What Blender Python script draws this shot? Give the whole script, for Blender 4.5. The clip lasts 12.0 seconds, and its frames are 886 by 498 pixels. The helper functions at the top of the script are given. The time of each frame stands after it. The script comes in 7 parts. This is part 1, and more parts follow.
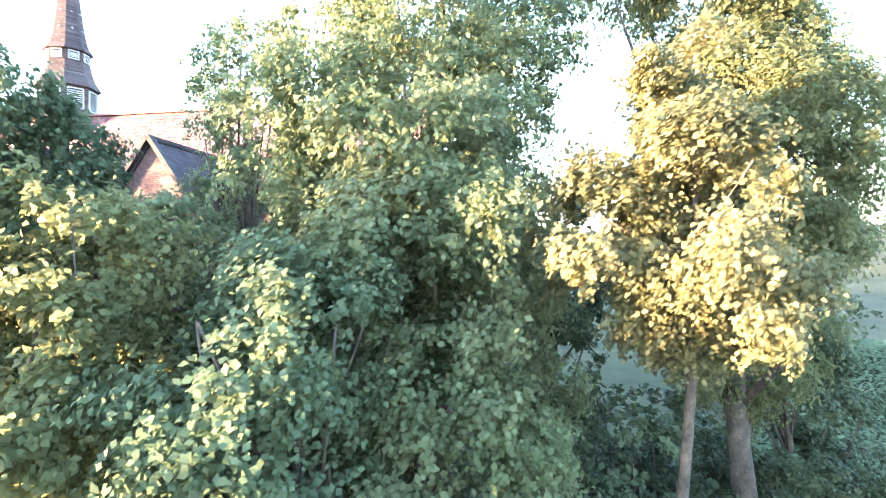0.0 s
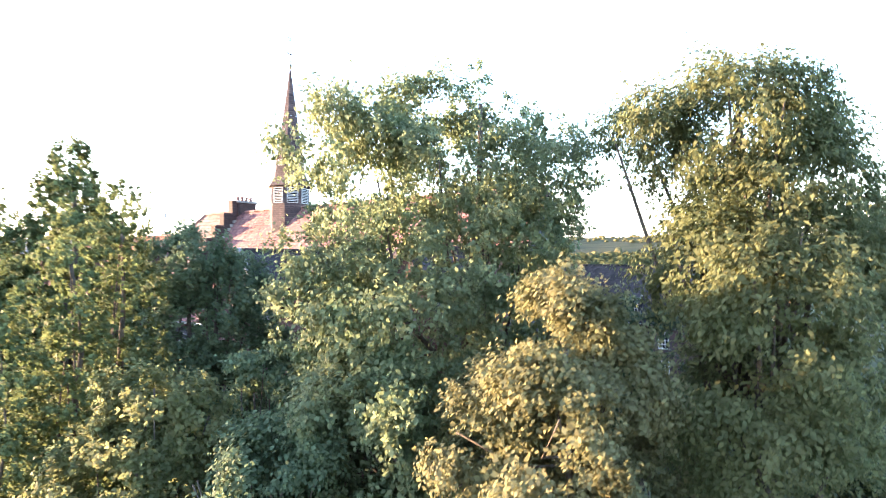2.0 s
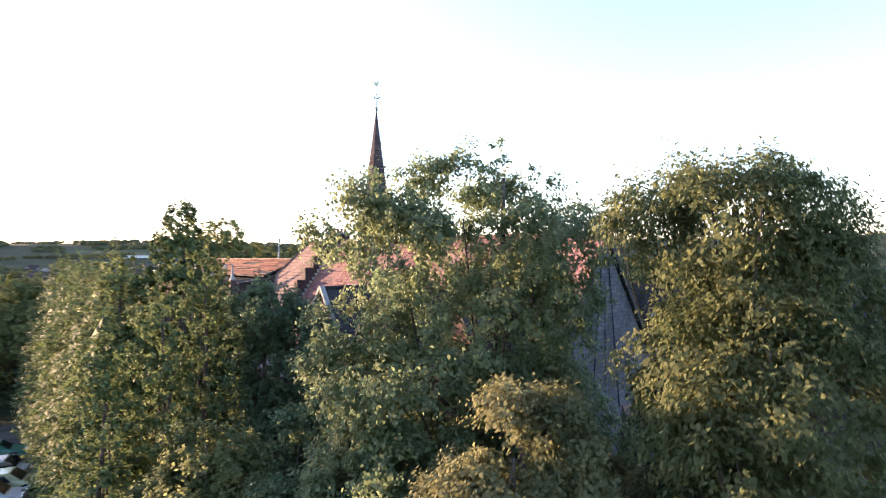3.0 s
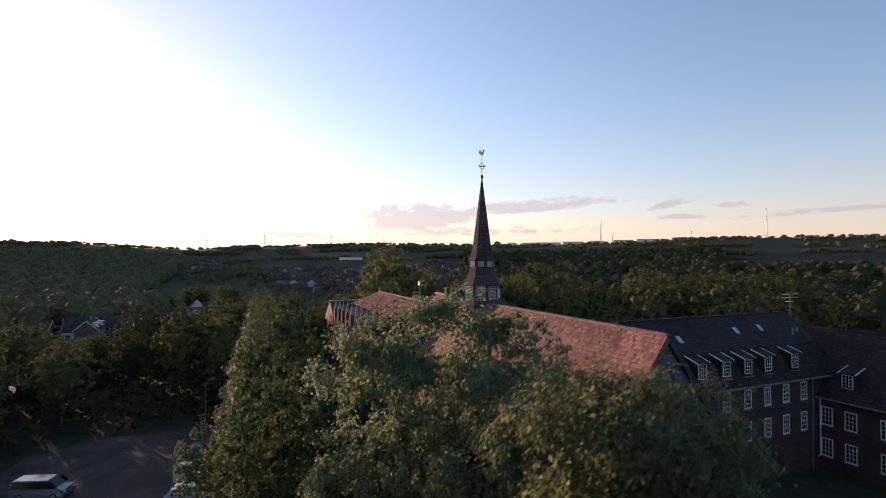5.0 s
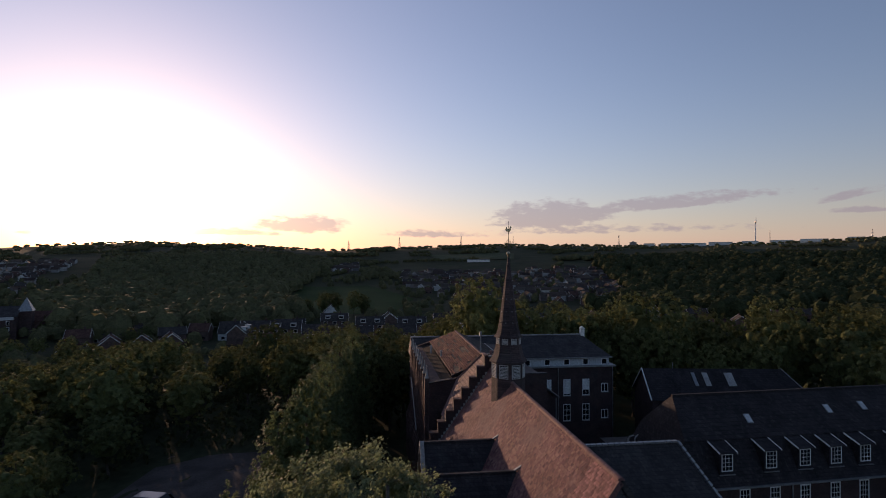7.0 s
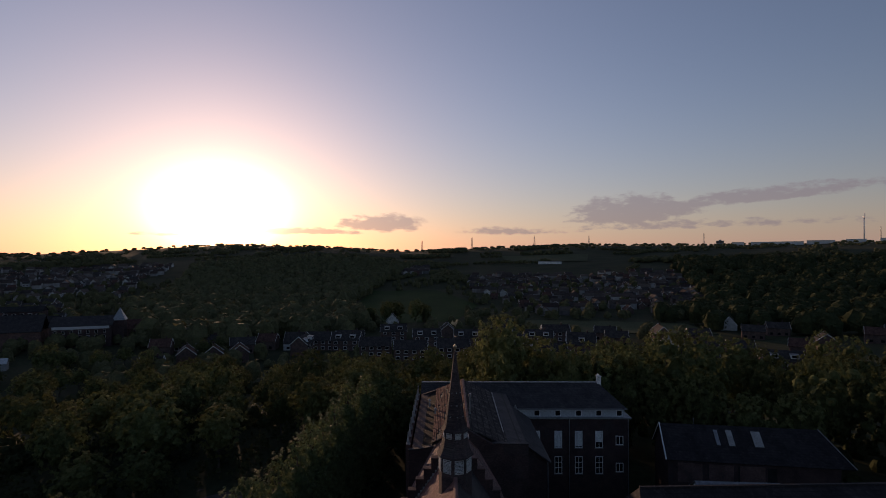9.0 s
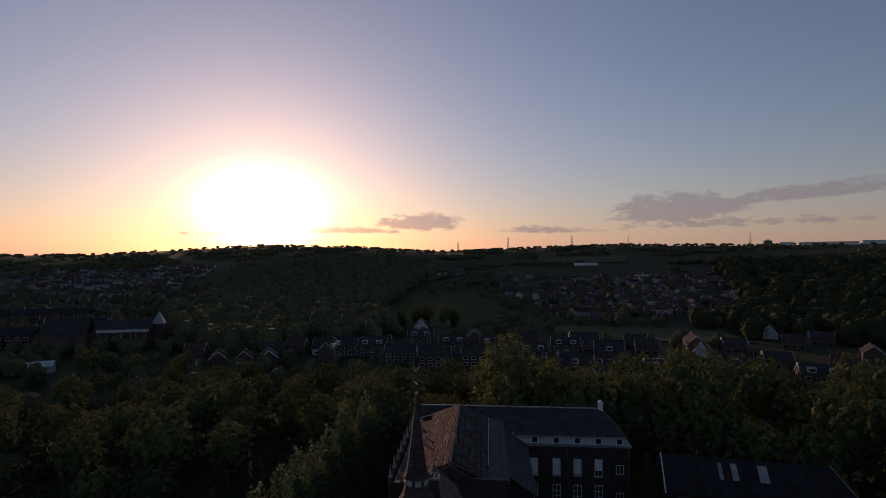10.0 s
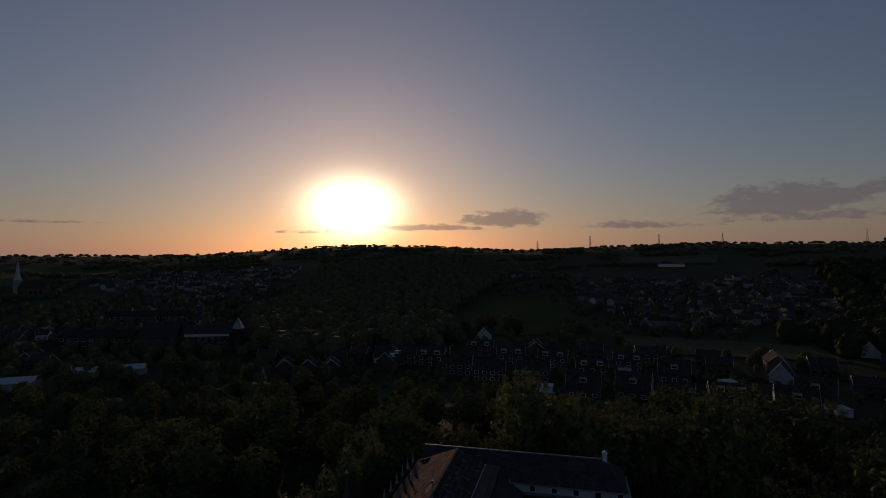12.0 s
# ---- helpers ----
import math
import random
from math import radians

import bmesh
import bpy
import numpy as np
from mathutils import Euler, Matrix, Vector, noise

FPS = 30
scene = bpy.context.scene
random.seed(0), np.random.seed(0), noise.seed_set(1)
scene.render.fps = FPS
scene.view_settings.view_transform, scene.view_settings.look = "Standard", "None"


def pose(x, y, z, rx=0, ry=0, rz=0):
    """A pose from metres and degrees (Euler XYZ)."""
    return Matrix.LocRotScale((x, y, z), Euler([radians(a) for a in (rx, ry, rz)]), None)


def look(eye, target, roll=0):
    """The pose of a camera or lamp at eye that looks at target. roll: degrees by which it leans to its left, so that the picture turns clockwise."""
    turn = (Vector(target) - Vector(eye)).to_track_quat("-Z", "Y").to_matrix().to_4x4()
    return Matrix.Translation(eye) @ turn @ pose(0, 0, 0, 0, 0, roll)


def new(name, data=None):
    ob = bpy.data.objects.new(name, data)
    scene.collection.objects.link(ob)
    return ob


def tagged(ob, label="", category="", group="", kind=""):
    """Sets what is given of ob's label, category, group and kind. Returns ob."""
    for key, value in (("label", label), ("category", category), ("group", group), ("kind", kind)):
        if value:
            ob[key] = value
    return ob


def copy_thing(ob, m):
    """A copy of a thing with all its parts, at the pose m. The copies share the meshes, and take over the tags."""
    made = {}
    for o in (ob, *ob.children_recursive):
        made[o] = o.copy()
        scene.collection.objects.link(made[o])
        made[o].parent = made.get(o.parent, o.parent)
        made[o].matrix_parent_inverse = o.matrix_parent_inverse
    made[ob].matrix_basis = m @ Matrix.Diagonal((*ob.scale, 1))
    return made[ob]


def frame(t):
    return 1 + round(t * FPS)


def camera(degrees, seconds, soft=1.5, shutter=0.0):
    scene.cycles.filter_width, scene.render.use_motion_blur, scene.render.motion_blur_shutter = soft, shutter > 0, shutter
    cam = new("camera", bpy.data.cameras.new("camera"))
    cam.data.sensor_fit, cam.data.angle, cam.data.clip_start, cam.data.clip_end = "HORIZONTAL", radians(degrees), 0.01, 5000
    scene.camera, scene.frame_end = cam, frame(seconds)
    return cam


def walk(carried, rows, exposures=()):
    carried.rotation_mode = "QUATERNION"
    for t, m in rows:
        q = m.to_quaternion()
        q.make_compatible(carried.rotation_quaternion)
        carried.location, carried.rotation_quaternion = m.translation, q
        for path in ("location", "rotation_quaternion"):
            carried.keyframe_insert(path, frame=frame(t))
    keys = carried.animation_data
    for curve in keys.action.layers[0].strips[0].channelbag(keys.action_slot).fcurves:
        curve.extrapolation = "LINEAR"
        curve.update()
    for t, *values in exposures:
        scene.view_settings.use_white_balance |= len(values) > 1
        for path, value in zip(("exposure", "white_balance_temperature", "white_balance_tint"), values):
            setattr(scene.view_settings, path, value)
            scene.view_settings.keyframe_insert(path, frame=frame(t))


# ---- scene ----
# ================= camera and its walk =================
LENS = 79.7
cam = camera(LENS, 12.0, soft=0.85, shutter=0.4)
# seconds, x, y, z, yaw, pitch, roll
PATH = [
    (0.0, -11.75, 12.06, 10.58, -61.74, 0.40, -0.29),
    (0.5, -11.37, 10.53, 11.36, -56.07, 0.44, -0.43),
    (1.0, -10.93, 9.01, 12.32, -49.56, 0.54, -0.43),
    (1.5, -10.35, 7.61, 13.22, -42.69, 0.78, -0.32),
    (2.0, -9.56, 6.17, 14.30, -35.90, 1.05, -0.12),
    (2.5, -8.67, 4.87, 15.34, -29.75, 1.27, 0.01),
    (3.0, -7.54, 3.65, 16.50, -23.14, 1.14, 0.03),
    (3.5, -6.30, 2.67, 17.49, -16.90, 1.35, 0.15),
    (5.5, 0.82, -0.13, 23.08, 1.40, 0.90, -0.03),
    (6.0, 2.95, -0.42, 24.62, 5.00, 0.90, 0.02),
    (6.5, 5.00, -0.48, 26.12, 8.50, 0.84, 0.10),
    (7.0, 7.31, -0.30, 27.86, 11.74, 0.79, 0.19),
    (9.0, 17.71, 1.81, 35.74, 19.97, 0.51, -0.08),
    (9.5, 20.63, 2.80, 37.70, 22.06, 0.42, -0.12),
    (10.0, 23.59, 4.06, 39.69, 24.08, 0.39, -0.10),
    (10.5, 26.54, 5.44, 41.60, 26.15, 0.27, -0.15),
    (11.0, 29.55, 6.76, 43.44, 28.44, 0.22, -0.20),
    (11.5, 32.53, 8.03, 45.27, 30.66, 0.12, -0.25),
    (12.0, 35.69, 9.47, 47.22, 33.07, 0.06, -0.33),
]
EXPOSURES = [(0.0, 4.62, 6500, 10), (1.0, 4.24, 6500, 10), (2.0, 3.6, 6500, 12), (2.7, 2.8, 6500, 14), (3.3, 2.02, 6500, 16), (3.7, 1.55, 6500, 17), (5.3, 0.42, 6500, 19), (6.0, 0.1, 6500, 21), (7.2, -0.4, 6500, 22),
             (8.8, -0.9, 6600, 23), (10.0, -1.05, 6600, 23), (11.0, -1.24, 6500, 21), (11.5, -1.52, 6420, 18), (12.0, -2.15, 6400, 16)]
walk(cam, [(t, pose(x, y, z, 90 + p, -r, w)) for t, x, y, z, w, p, r in PATH], EXPOSURES)

# ================= world and sun =================
SUN_AZ, SUN_EL = 42.7, 3.9            # degrees left of +y, degrees above level


def build_world():
    world = bpy.data.worlds.new("evening_sky")
    scene.world = world
    world.use_nodes = True
    nt = world.node_tree
    nt.nodes.clear()

    def node(kind, **sets):
        n = nt.nodes.new(kind)
        for key, value in sets.items():
            n.inputs[key].default_value = value
        return n

    def calc(op, a, b=None, c=None):
        n = nt.nodes.new("ShaderNodeMath")
        n.operation = op
        for k, v in enumerate((a, b, c)):
            if v is None:
                continue
            if isinstance(v, (int, float)):
                n.inputs[k].default_value = v
            else:
                nt.links.new(v, n.inputs[k])
        return n.outputs[0]

    sky = nt.nodes.new("ShaderNodeTexSky")
    sky.sky_type, sky.sun_disc = "NISHITA", False
    sky.sun_elevation, sky.sun_rotation = radians(SUN_EL), radians(-SUN_AZ)
    sky.air_density, sky.dust_density, sky.ozone_density, sky.altitude = 1.0, 0.5, 3.0, 100
    geo = nt.nodes.new("ShaderNodeTexCoord")
    # the wide aureole of hazy air round a low sun
    sun = Vector((-math.sin(radians(SUN_AZ)) * math.cos(radians(SUN_EL)), math.cos(radians(SUN_AZ)) * math.cos(radians(SUN_EL)), math.sin(radians(SUN_EL))))
    dot = nt.nodes.new("ShaderNodeVectorMath")
    dot.operation = "DOT_PRODUCT"
    nt.links.new(geo.outputs["Generated"], dot.inputs[0])
    dot.inputs[1].default_value = sun
    angle = calc("ARCCOSINE", calc("MINIMUM", dot.outputs["Value"], 0.999999))
    sep = nt.nodes.new("ShaderNodeSeparateXYZ")
    nt.links.new(geo.outputs["Generated"], sep.inputs[0])
    el = calc("ARCSINE", sep.outputs["Z"])
    az = calc("ARCTAN2", calc("MULTIPLY", sep.outputs["X"], -1.0), sep.outputs["Y"])
    # the bright heart of the glow, wider than it is high
    off_a = calc("MULTIPLY", calc("SUBTRACT", az, radians(SUN_AZ)), 0.66)
    off_e = calc("SUBTRACT", el, radians(4.4))
    heart = calc("SQRT", calc("ADD", calc("MULTIPLY", off_a, off_a), calc("MULTIPLY", off_e, off_e)))
    core = calc("MULTIPLY", calc("EXPONENT", calc("MULTIPLY", calc("POWER", calc("DIVIDE", heart, radians(2.6)), 1.9), -1.0)), GLOW_CORE)
    mid = calc("MULTIPLY", calc("EXPONENT", calc("DIVIDE", angle, radians(-10.0))), GLOW_MID)
    wide = calc("MULTIPLY", calc("EXPONENT", calc("DIVIDE", angle, radians(-42.0))), GLOW_WIDE)

    def tint(value, colour):
        n = nt.nodes.new("ShaderNodeVectorMath")
        n.operation = "SCALE"
        n.inputs[0].default_value = colour
        nt.links.new(value, n.inputs["Scale"])
        return n.outputs[0]

    def add(a, b):
        n = nt.nodes.new("ShaderNodeVectorMath")
        n.operation = "ADD"
        nt.links.new(a, n.inputs[0])
        nt.links.new(b, n.inputs[1])
        return n.outputs[0]

    def mix(fac, a, b):
        n = nt.nodes.new("ShaderNodeMix")
        n.data_type = "RGBA"
        nt.links.new(fac, n.inputs[0])
        nt.links.new(a, n.inputs[6])
        nt.links.new(b, n.inputs[7])
        return n.outputs[2]

    glow = add(add(tint(core, (1.0, 0.86, 0.55)), tint(mid, (1.0, 0.78, 0.55))), tint(wide, (0.92, 0.86, 0.92)))
    lum = nt.nodes.new("ShaderNodeVectorMath")
    lum.operation = "SCALE"
    dusk = nt.nodes.new("ShaderNodeVectorMath")
    dusk.operation = "MULTIPLY"
    nt.links.new(sky.outputs[0], dusk.inputs[0])
    dusk.inputs[1].default_value = (1.25, 0.985, 0.905)      # the mauve of dusty evening air
    nt.links.new(dusk.outputs[0], lum.inputs[0])
    lum.inputs["Scale"].default_value = SKY_GAIN
    base = add(lum.outputs[0], glow)
    # low pinkish haze along the horizon
    haze = calc("MULTIPLY", calc("EXPONENT", calc("DIVIDE", calc("ABSOLUTE", el), radians(-6.0))), 0.55)
    pink = nt.nodes.new("ShaderNodeRGB")
    pink.outputs[0].default_value = (*HAZE, 1)
    lit = add(pink.outputs[0], glow)
    base = mix(haze, base, lit)
    # banks of evening cloud low over the hills
    comb = nt.nodes.new("ShaderNodeCombineXYZ")
    nt.links.new(calc("MULTIPLY", az, 26.0), comb.inputs[0])
    nt.links.new(calc("MULTIPLY", el, 66.0), comb.inputs[1])
    comb.inputs[2].default_value = 3.7
    puff = node("ShaderNodeTexNoise", Scale=1.25, Detail=9.0, Roughness=0.62)
    nt.links.new(comb.outputs[0], puff.inputs["Vector"])
    cloud = None
    # azimuth and height of each bank's middle, half lengths, slope, weight
    for a0, e0, wa, we, tilt, weight in CLOUDS:
        da = calc("SUBTRACT", az, radians(a0))
        de = calc("SUBTRACT", calc("SUBTRACT", el, radians(e0)), calc("MULTIPLY", da, tilt))
        q = calc("ADD", calc("POWER", calc("ABSOLUTE", calc("DIVIDE", da, radians(wa))), 2.0), calc("POWER", calc("MAXIMUM", calc("DIVIDE", de, radians(we)), calc("DIVIDE", de, radians(-0.5 * we))), 2.0))
        m = calc("MULTIPLY", calc("SUBTRACT", 1.0, calc("MINIMUM", q, 1.0)), weight)
        cloud = m if cloud is None else calc("MAXIMUM", cloud, m)
    ramp = nt.nodes.new("ShaderNodeMapRange")
    ramp.interpolation_type = "SMOOTHSTEP"
    ramp.inputs["From Min"].default_value, ramp.inputs["From Max"].default_value = 0.30, 0.80
    nt.links.new(calc("MULTIPLY_ADD", calc("MULTIPLY", calc("SUBTRACT", puff.outputs[0], 0.5), calc("MINIMUM", calc("MULTIPLY", cloud, 5.0), 1.0)), 2.0, cloud), ramp.inputs["Value"])
    grey = nt.nodes.new("ShaderNodeRGB")
    grey.outputs[0].default_value = (*CLOUD_COLOUR, 1)
    half = nt.nodes.new("ShaderNodeVectorMath")
    half.operation = "SCALE"
    nt.links.new(glow, half.inputs[0])
    half.inputs["Scale"].default_value = 0.55
    base = mix(calc("MULTIPLY", ramp.outputs[0], 0.6), base, add(grey.outputs[0], half.outputs[0]))
    bg = node("ShaderNodeBackground", Strength=SKY_STRENGTH)
    nt.links.new(base, bg.inputs[0])
    out = nt.nodes.new("ShaderNodeOutputWorld")
    nt.links.new(bg.outputs[0], out.inputs[0])


GLOW_CORE, GLOW_MID, GLOW_WIDE, SKY_GAIN, SKY_STRENGTH = 130.0, 4.0, 2.8, 2.95, 0.1
HAZE, CLOUD_COLOUR = (6.2, 5.0, 5.4), (3.6, 3.1, 3.5)
CLOUDS = [(0.5, 4.0, 8, 2.7, -0.05, 1.05), (-12, 5.3, 13, 1.2, -0.07, 0.95), (-5, 2.7, 20, 0.9, 0.0, 0.62), (26.5, 3.0, 6.5, 1.7, 0.0, 1.0), (34, 2.3, 9, 0.7, 0.0, 0.8), (13, 2.3, 10, 0.8, 0.0, 0.7),
          (46, 1.9, 7, 0.4, 0.0, 0.75), (-27, 4.0, 3.6, 0.5, 0.0, 0.85), (-26, 5.3, 3.2, 0.7, -0.2, 0.85), (-31, 5.0, 1.8, 0.6, 0, 0.8), (-38, 4.1, 10, 0.5, -0.05, 0.8), (70, 2.6, 6, 0.3, 0, 0.75)]
build_world()
sun_data = bpy.data.lights.new("sun", "SUN")
sun_data.energy, sun_data.angle, sun_data.color = 5.0, radians(0.6), (1.0, 0.66, 0.40)
sun_lamp = new("sun", sun_data)
sun_lamp.matrix_world = look((0, 0, 0), (math.sin(radians(SUN_AZ)), -math.cos(radians(SUN_AZ)), -math.tan(radians(SUN_EL))))
sun_lamp.location = (0, 0, 60)

# ================= materials =================


def material(name, colours, scale=1.0, rough=0.85, bump=0.0, bump_scale=30.0, detail=6.0, vary=0.0, island=0.0, spread=(0.35, 0.65), metal=0.0, translucent=None, stains=None, gloss=0.3):
    """Noise between two or three colours, a second finer grain, relief, and a change from piece to piece."""
    m = bpy.data.materials.new(name)
    m.use_nodes = True
    nt = m.node_tree
    shader = nt.nodes["Principled BSDF"]
    shader.inputs["Roughness"].default_value, shader.inputs["Metallic"].default_value = rough, metal
    shader.inputs["Specular IOR Level"].default_value = gloss
    coord = nt.nodes.new("ShaderNodeTexCoord")
    big = nt.nodes.new("ShaderNodeTexNoise")
    big.inputs["Scale"].default_value, big.inputs["Detail"].default_value, big.inputs["Roughness"].default_value = scale, detail, 0.6
    nt.links.new(coord.outputs["Object"], big.inputs["Vector"])
    ramp = nt.nodes.new("ShaderNodeValToRGB")
    ramp.color_ramp.elements[0].position, ramp.color_ramp.elements[1].position = spread
    ramp.color_ramp.elements[0].color, ramp.color_ramp.elements[1].color = (*colours[0], 1), (*colours[-1], 1)
    if len(colours) == 3:
        ramp.color_ramp.elements.new(sum(spread) / 2).color = (*colours[1], 1)
    nt.links.new(big.outputs[0], ramp.inputs[0])
    colour = ramp.outputs[0]
    fine = nt.nodes.new("ShaderNodeTexNoise")
    fine.inputs["Scale"].default_value, fine.inputs["Detail"].default_value = bump_scale, 4.0
    nt.links.new(coord.outputs["Object"], fine.inputs["Vector"])
    hsv = nt.nodes.new("ShaderNodeHueSaturation")
    value = nt.nodes.new("ShaderNodeMapRange")
    value.inputs["To Min"].default_value, value.inputs["To Max"].default_value = 0.72, 1.28
    value.inputs["From Min"].default_value, value.inputs["From Max"].default_value = 0.25, 0.75
    nt.links.new(fine.outputs[0], value.inputs[0])
    bright = value.outputs[0]
    for amount, kind, socket in ((vary, "ShaderNodeObjectInfo", "Random"), (island, "ShaderNodeNewGeometry", "Random Per Island")):
        if amount:
            info = nt.nodes.new(kind)
            m2 = nt.nodes.new("ShaderNodeMapRange")
            m2.inputs["To Min"].default_value, m2.inputs["To Max"].default_value = 1 - amount, 1 + amount
            nt.links.new(info.outputs[socket], m2.inputs[0])
            mul = nt.nodes.new("ShaderNodeMath")
            mul.operation = "MULTIPLY"
            nt.links.new(bright, mul.inputs[0])
            nt.links.new(m2.outputs[0], mul.inputs[1])
            bright = mul.outputs[0]
            hue = nt.nodes.new("ShaderNodeMapRange")
            hue.inputs["To Min"].default_value, hue.inputs["To Max"].default_value = 0.5 - amount * 0.06, 0.5 + amount * 0.06
            nt.links.new(info.outputs[socket], hue.inputs[0])
            nt.links.new(hue.outputs[0], hsv.inputs["Hue"])
    nt.links.new(bright, hsv.inputs["Value"])
    nt.links.new(colour, hsv.inputs["Color"])
    colour = hsv.outputs[0]
    if stains:
        tone, at, amount = stains
        patch = nt.nodes.new("ShaderNodeTexNoise")
        patch.inputs["Scale"].default_value, patch.inputs["Detail"].default_value = at, 8.0
        nt.links.new(coord.outputs["Object"], patch.inputs["Vector"])
        cut = nt.nodes.new("ShaderNodeMapRange")
        cut.inputs["From Min"].default_value, cut.inputs["From Max"].default_value = 0.54, 0.66
        cut.inputs["To Max"].default_value = amount
        nt.links.new(patch.outputs[0], cut.inputs[0])
        over = nt.nodes.new("ShaderNodeMix")
        over.data_type = "RGBA"
        nt.links.new(cut.outputs[0], over.inputs[0])
        nt.links.new(colour, over.inputs[6])
        over.inputs[7].default_value = (*tone, 1)
        colour = over.outputs[2]
    nt.links.new(colour, shader.inputs["Base Color"])
    if bump:
        b = nt.nodes.new("ShaderNodeBump")
        b.inputs["Strength"].default_value, b.inputs["Distance"].default_value = bump, 0.05
        nt.links.new(fine.outputs[0], b.inputs["Height"])
        nt.links.new(b.outputs[0], shader.inputs["Normal"])
    if translucent:
        t = nt.nodes.new("ShaderNodeBsdfTranslucent")
        nt.links.new(colour, t.inputs["Color"])
        mixer = nt.nodes.new("ShaderNodeMixShader")
        mixer.inputs[0].default_value = translucent
        nt.links.new(shader.outputs[0], mixer.inputs[1])
        nt.links.new(t.outputs[0], mixer.inputs[2])
        nt.links.new(mixer.outputs[0], nt.nodes["Material Output"].inputs["Surface"])
    return m


def coursed(name, colours, wide, high, mortar, gap=0.012, offset=0.5, rough=0.9, scale=0.6, stains=None, bump=0.5, gloss=0.3):
    """Bricks or tiles too small to stand alone: courses laid round the four sides of a building, or along the fall of a roof."""
    m = material(name, colours, scale=scale, rough=rough, stains=stains, bump_scale=9.0, gloss=gloss)
    nt = m.node_tree
    shader = nt.nodes["Principled BSDF"]
    source = shader.inputs["Base Color"].links[0].from_socket
    coord = nt.nodes.new("ShaderNodeTexCoord")
    sep = nt.nodes.new("ShaderNodeSeparateXYZ")
    nt.links.new(coord.outputs["Object"], sep.inputs[0])
    add = nt.nodes.new("ShaderNodeMath")
    add.operation = "ADD"
    nt.links.new(sep.outputs["X"], add.inputs[0])
    nt.links.new(sep.outputs["Y"], add.inputs[1])
    comb = nt.nodes.new("ShaderNodeCombineXYZ")
    nt.links.new(add.outputs[0], comb.inputs[0])
    nt.links.new(sep.outputs["Z"], comb.inputs[1])
    brick = nt.nodes.new("ShaderNodeTexBrick")
    brick.offset = offset
    brick.inputs["Scale"].default_value = 1.0
    brick.inputs["Brick Width"].default_value, brick.inputs["Row Height"].default_value, brick.inputs["Mortar Size"].default_value = wide, high, gap
    brick.inputs["Color1"].default_value, brick.inputs["Color2"].default_value, brick.inputs["Mortar"].default_value = (1.25, 1.2, 1.2, 1), (0.72, 0.72, 0.75, 1), (*mortar, 1)
    nt.links.new(comb.outputs[0], brick.inputs["Vector"])
    mul = nt.nodes.new("ShaderNodeMix")
    mul.data_type, mul.blend_type = "RGBA", "MULTIPLY"
    mul.inputs[0].default_value = 1.0
    nt.links.new(source, mul.inputs[6])
    nt.links.new(brick.outputs["Color"], mul.inputs[7])
    nt.links.new(mul.outputs[2], shader.inputs["Base Color"])
    b = nt.nodes.new("ShaderNodeBump")
    b.inputs["Strength"].default_value, b.inputs["Distance"].default_value = bump, 0.03
    b.invert = True
    nt.links.new(brick.outputs["Fac"], b.inputs["Height"])
    nt.links.new(b.outputs[0], shader.inputs["Normal"])
    return m


def leaf_material(name, dark, light, translucent=0.35, rough=0.6, gloss=0.15, island=0.16, vary=0.12):
    m = material(name, (dark, light), scale=0.55, rough=rough, bump_scale=2.2, island=island, vary=vary, spread=(0.3, 0.7), translucent=translucent)
    m.node_tree.nodes["Principled BSDF"].inputs["Specular IOR Level"].default_value = gloss
    return m


LEAF_LIME = leaf_material("lime_tree_leaves", (0.118, 0.166, 0.086), (0.212, 0.24, 0.135), 0.62)
LEAF_GREEN = leaf_material("green_leaves", (0.085, 0.132, 0.076), (0.15, 0.192, 0.108), 0.52)
LEAF_DARK = leaf_material("dark_leaves", (0.055, 0.09, 0.05), (0.1, 0.132, 0.07), 0.4)
LEAF_GOLD = leaf_material("turning_leaves", (0.132, 0.142, 0.068), (0.225, 0.215, 0.112), 0.52)
LEAF_OLIVE = leaf_material("olive_leaves", (0.122, 0.15, 0.07), (0.21, 0.218, 0.105), 0.65)
LEAF_WOOD = leaf_material("distant_wood_leaves", (0.085, 0.086, 0.044), (0.135, 0.13, 0.064), 0.15, 0.95, 0.05, 0.14)
LEAF_SLOPE = leaf_material("slope_wood_leaves", (0.08, 0.1, 0.042), (0.15, 0.162, 0.066), 0.4, 0.9, 0.08, 0.15, 0.34)
LEAF_SLOPE_PALE = leaf_material("slope_wood_pale_leaves", (0.105, 0.122, 0.048), (0.18, 0.18, 0.072), 0.42, 0.9, 0.08, 0.15, 0.34)
LEAF_ROW = leaf_material("lime_row_leaves", (0.085, 0.118, 0.05), (0.15, 0.175, 0.076), 0.4, 0.7, 0.1)
LEAF_HOLLY = leaf_material("holly_leaves", (0.046, 0.072, 0.040), (0.086, 0.11, 0.058), 0.3, 0.6, 0.2)
# shade below the trees is put into this darker leaf colour; eastern woods share it
LEAF_SHADE = leaf_material("shade_dark_leaves", (0.034, 0.042, 0.02), (0.062, 0.07, 0.032), 0.1, 0.95, 0.05, 0.15)
BARK = material("bark", ((0.05, 0.042, 0.034), (0.115, 0.095, 0.076)), scale=3, bump=0.8, bump_scale=14, rough=0.95)
GRASS = material("rough_grass", ((0.030, 0.037, 0.021), (0.044, 0.05, 0.027), (0.06, 0.06, 0.035)), scale=0.02, bump_scale=0.6, rough=0.95, gloss=0.04, stains=((0.055, 0.05, 0.032), 0.05, 0.7))
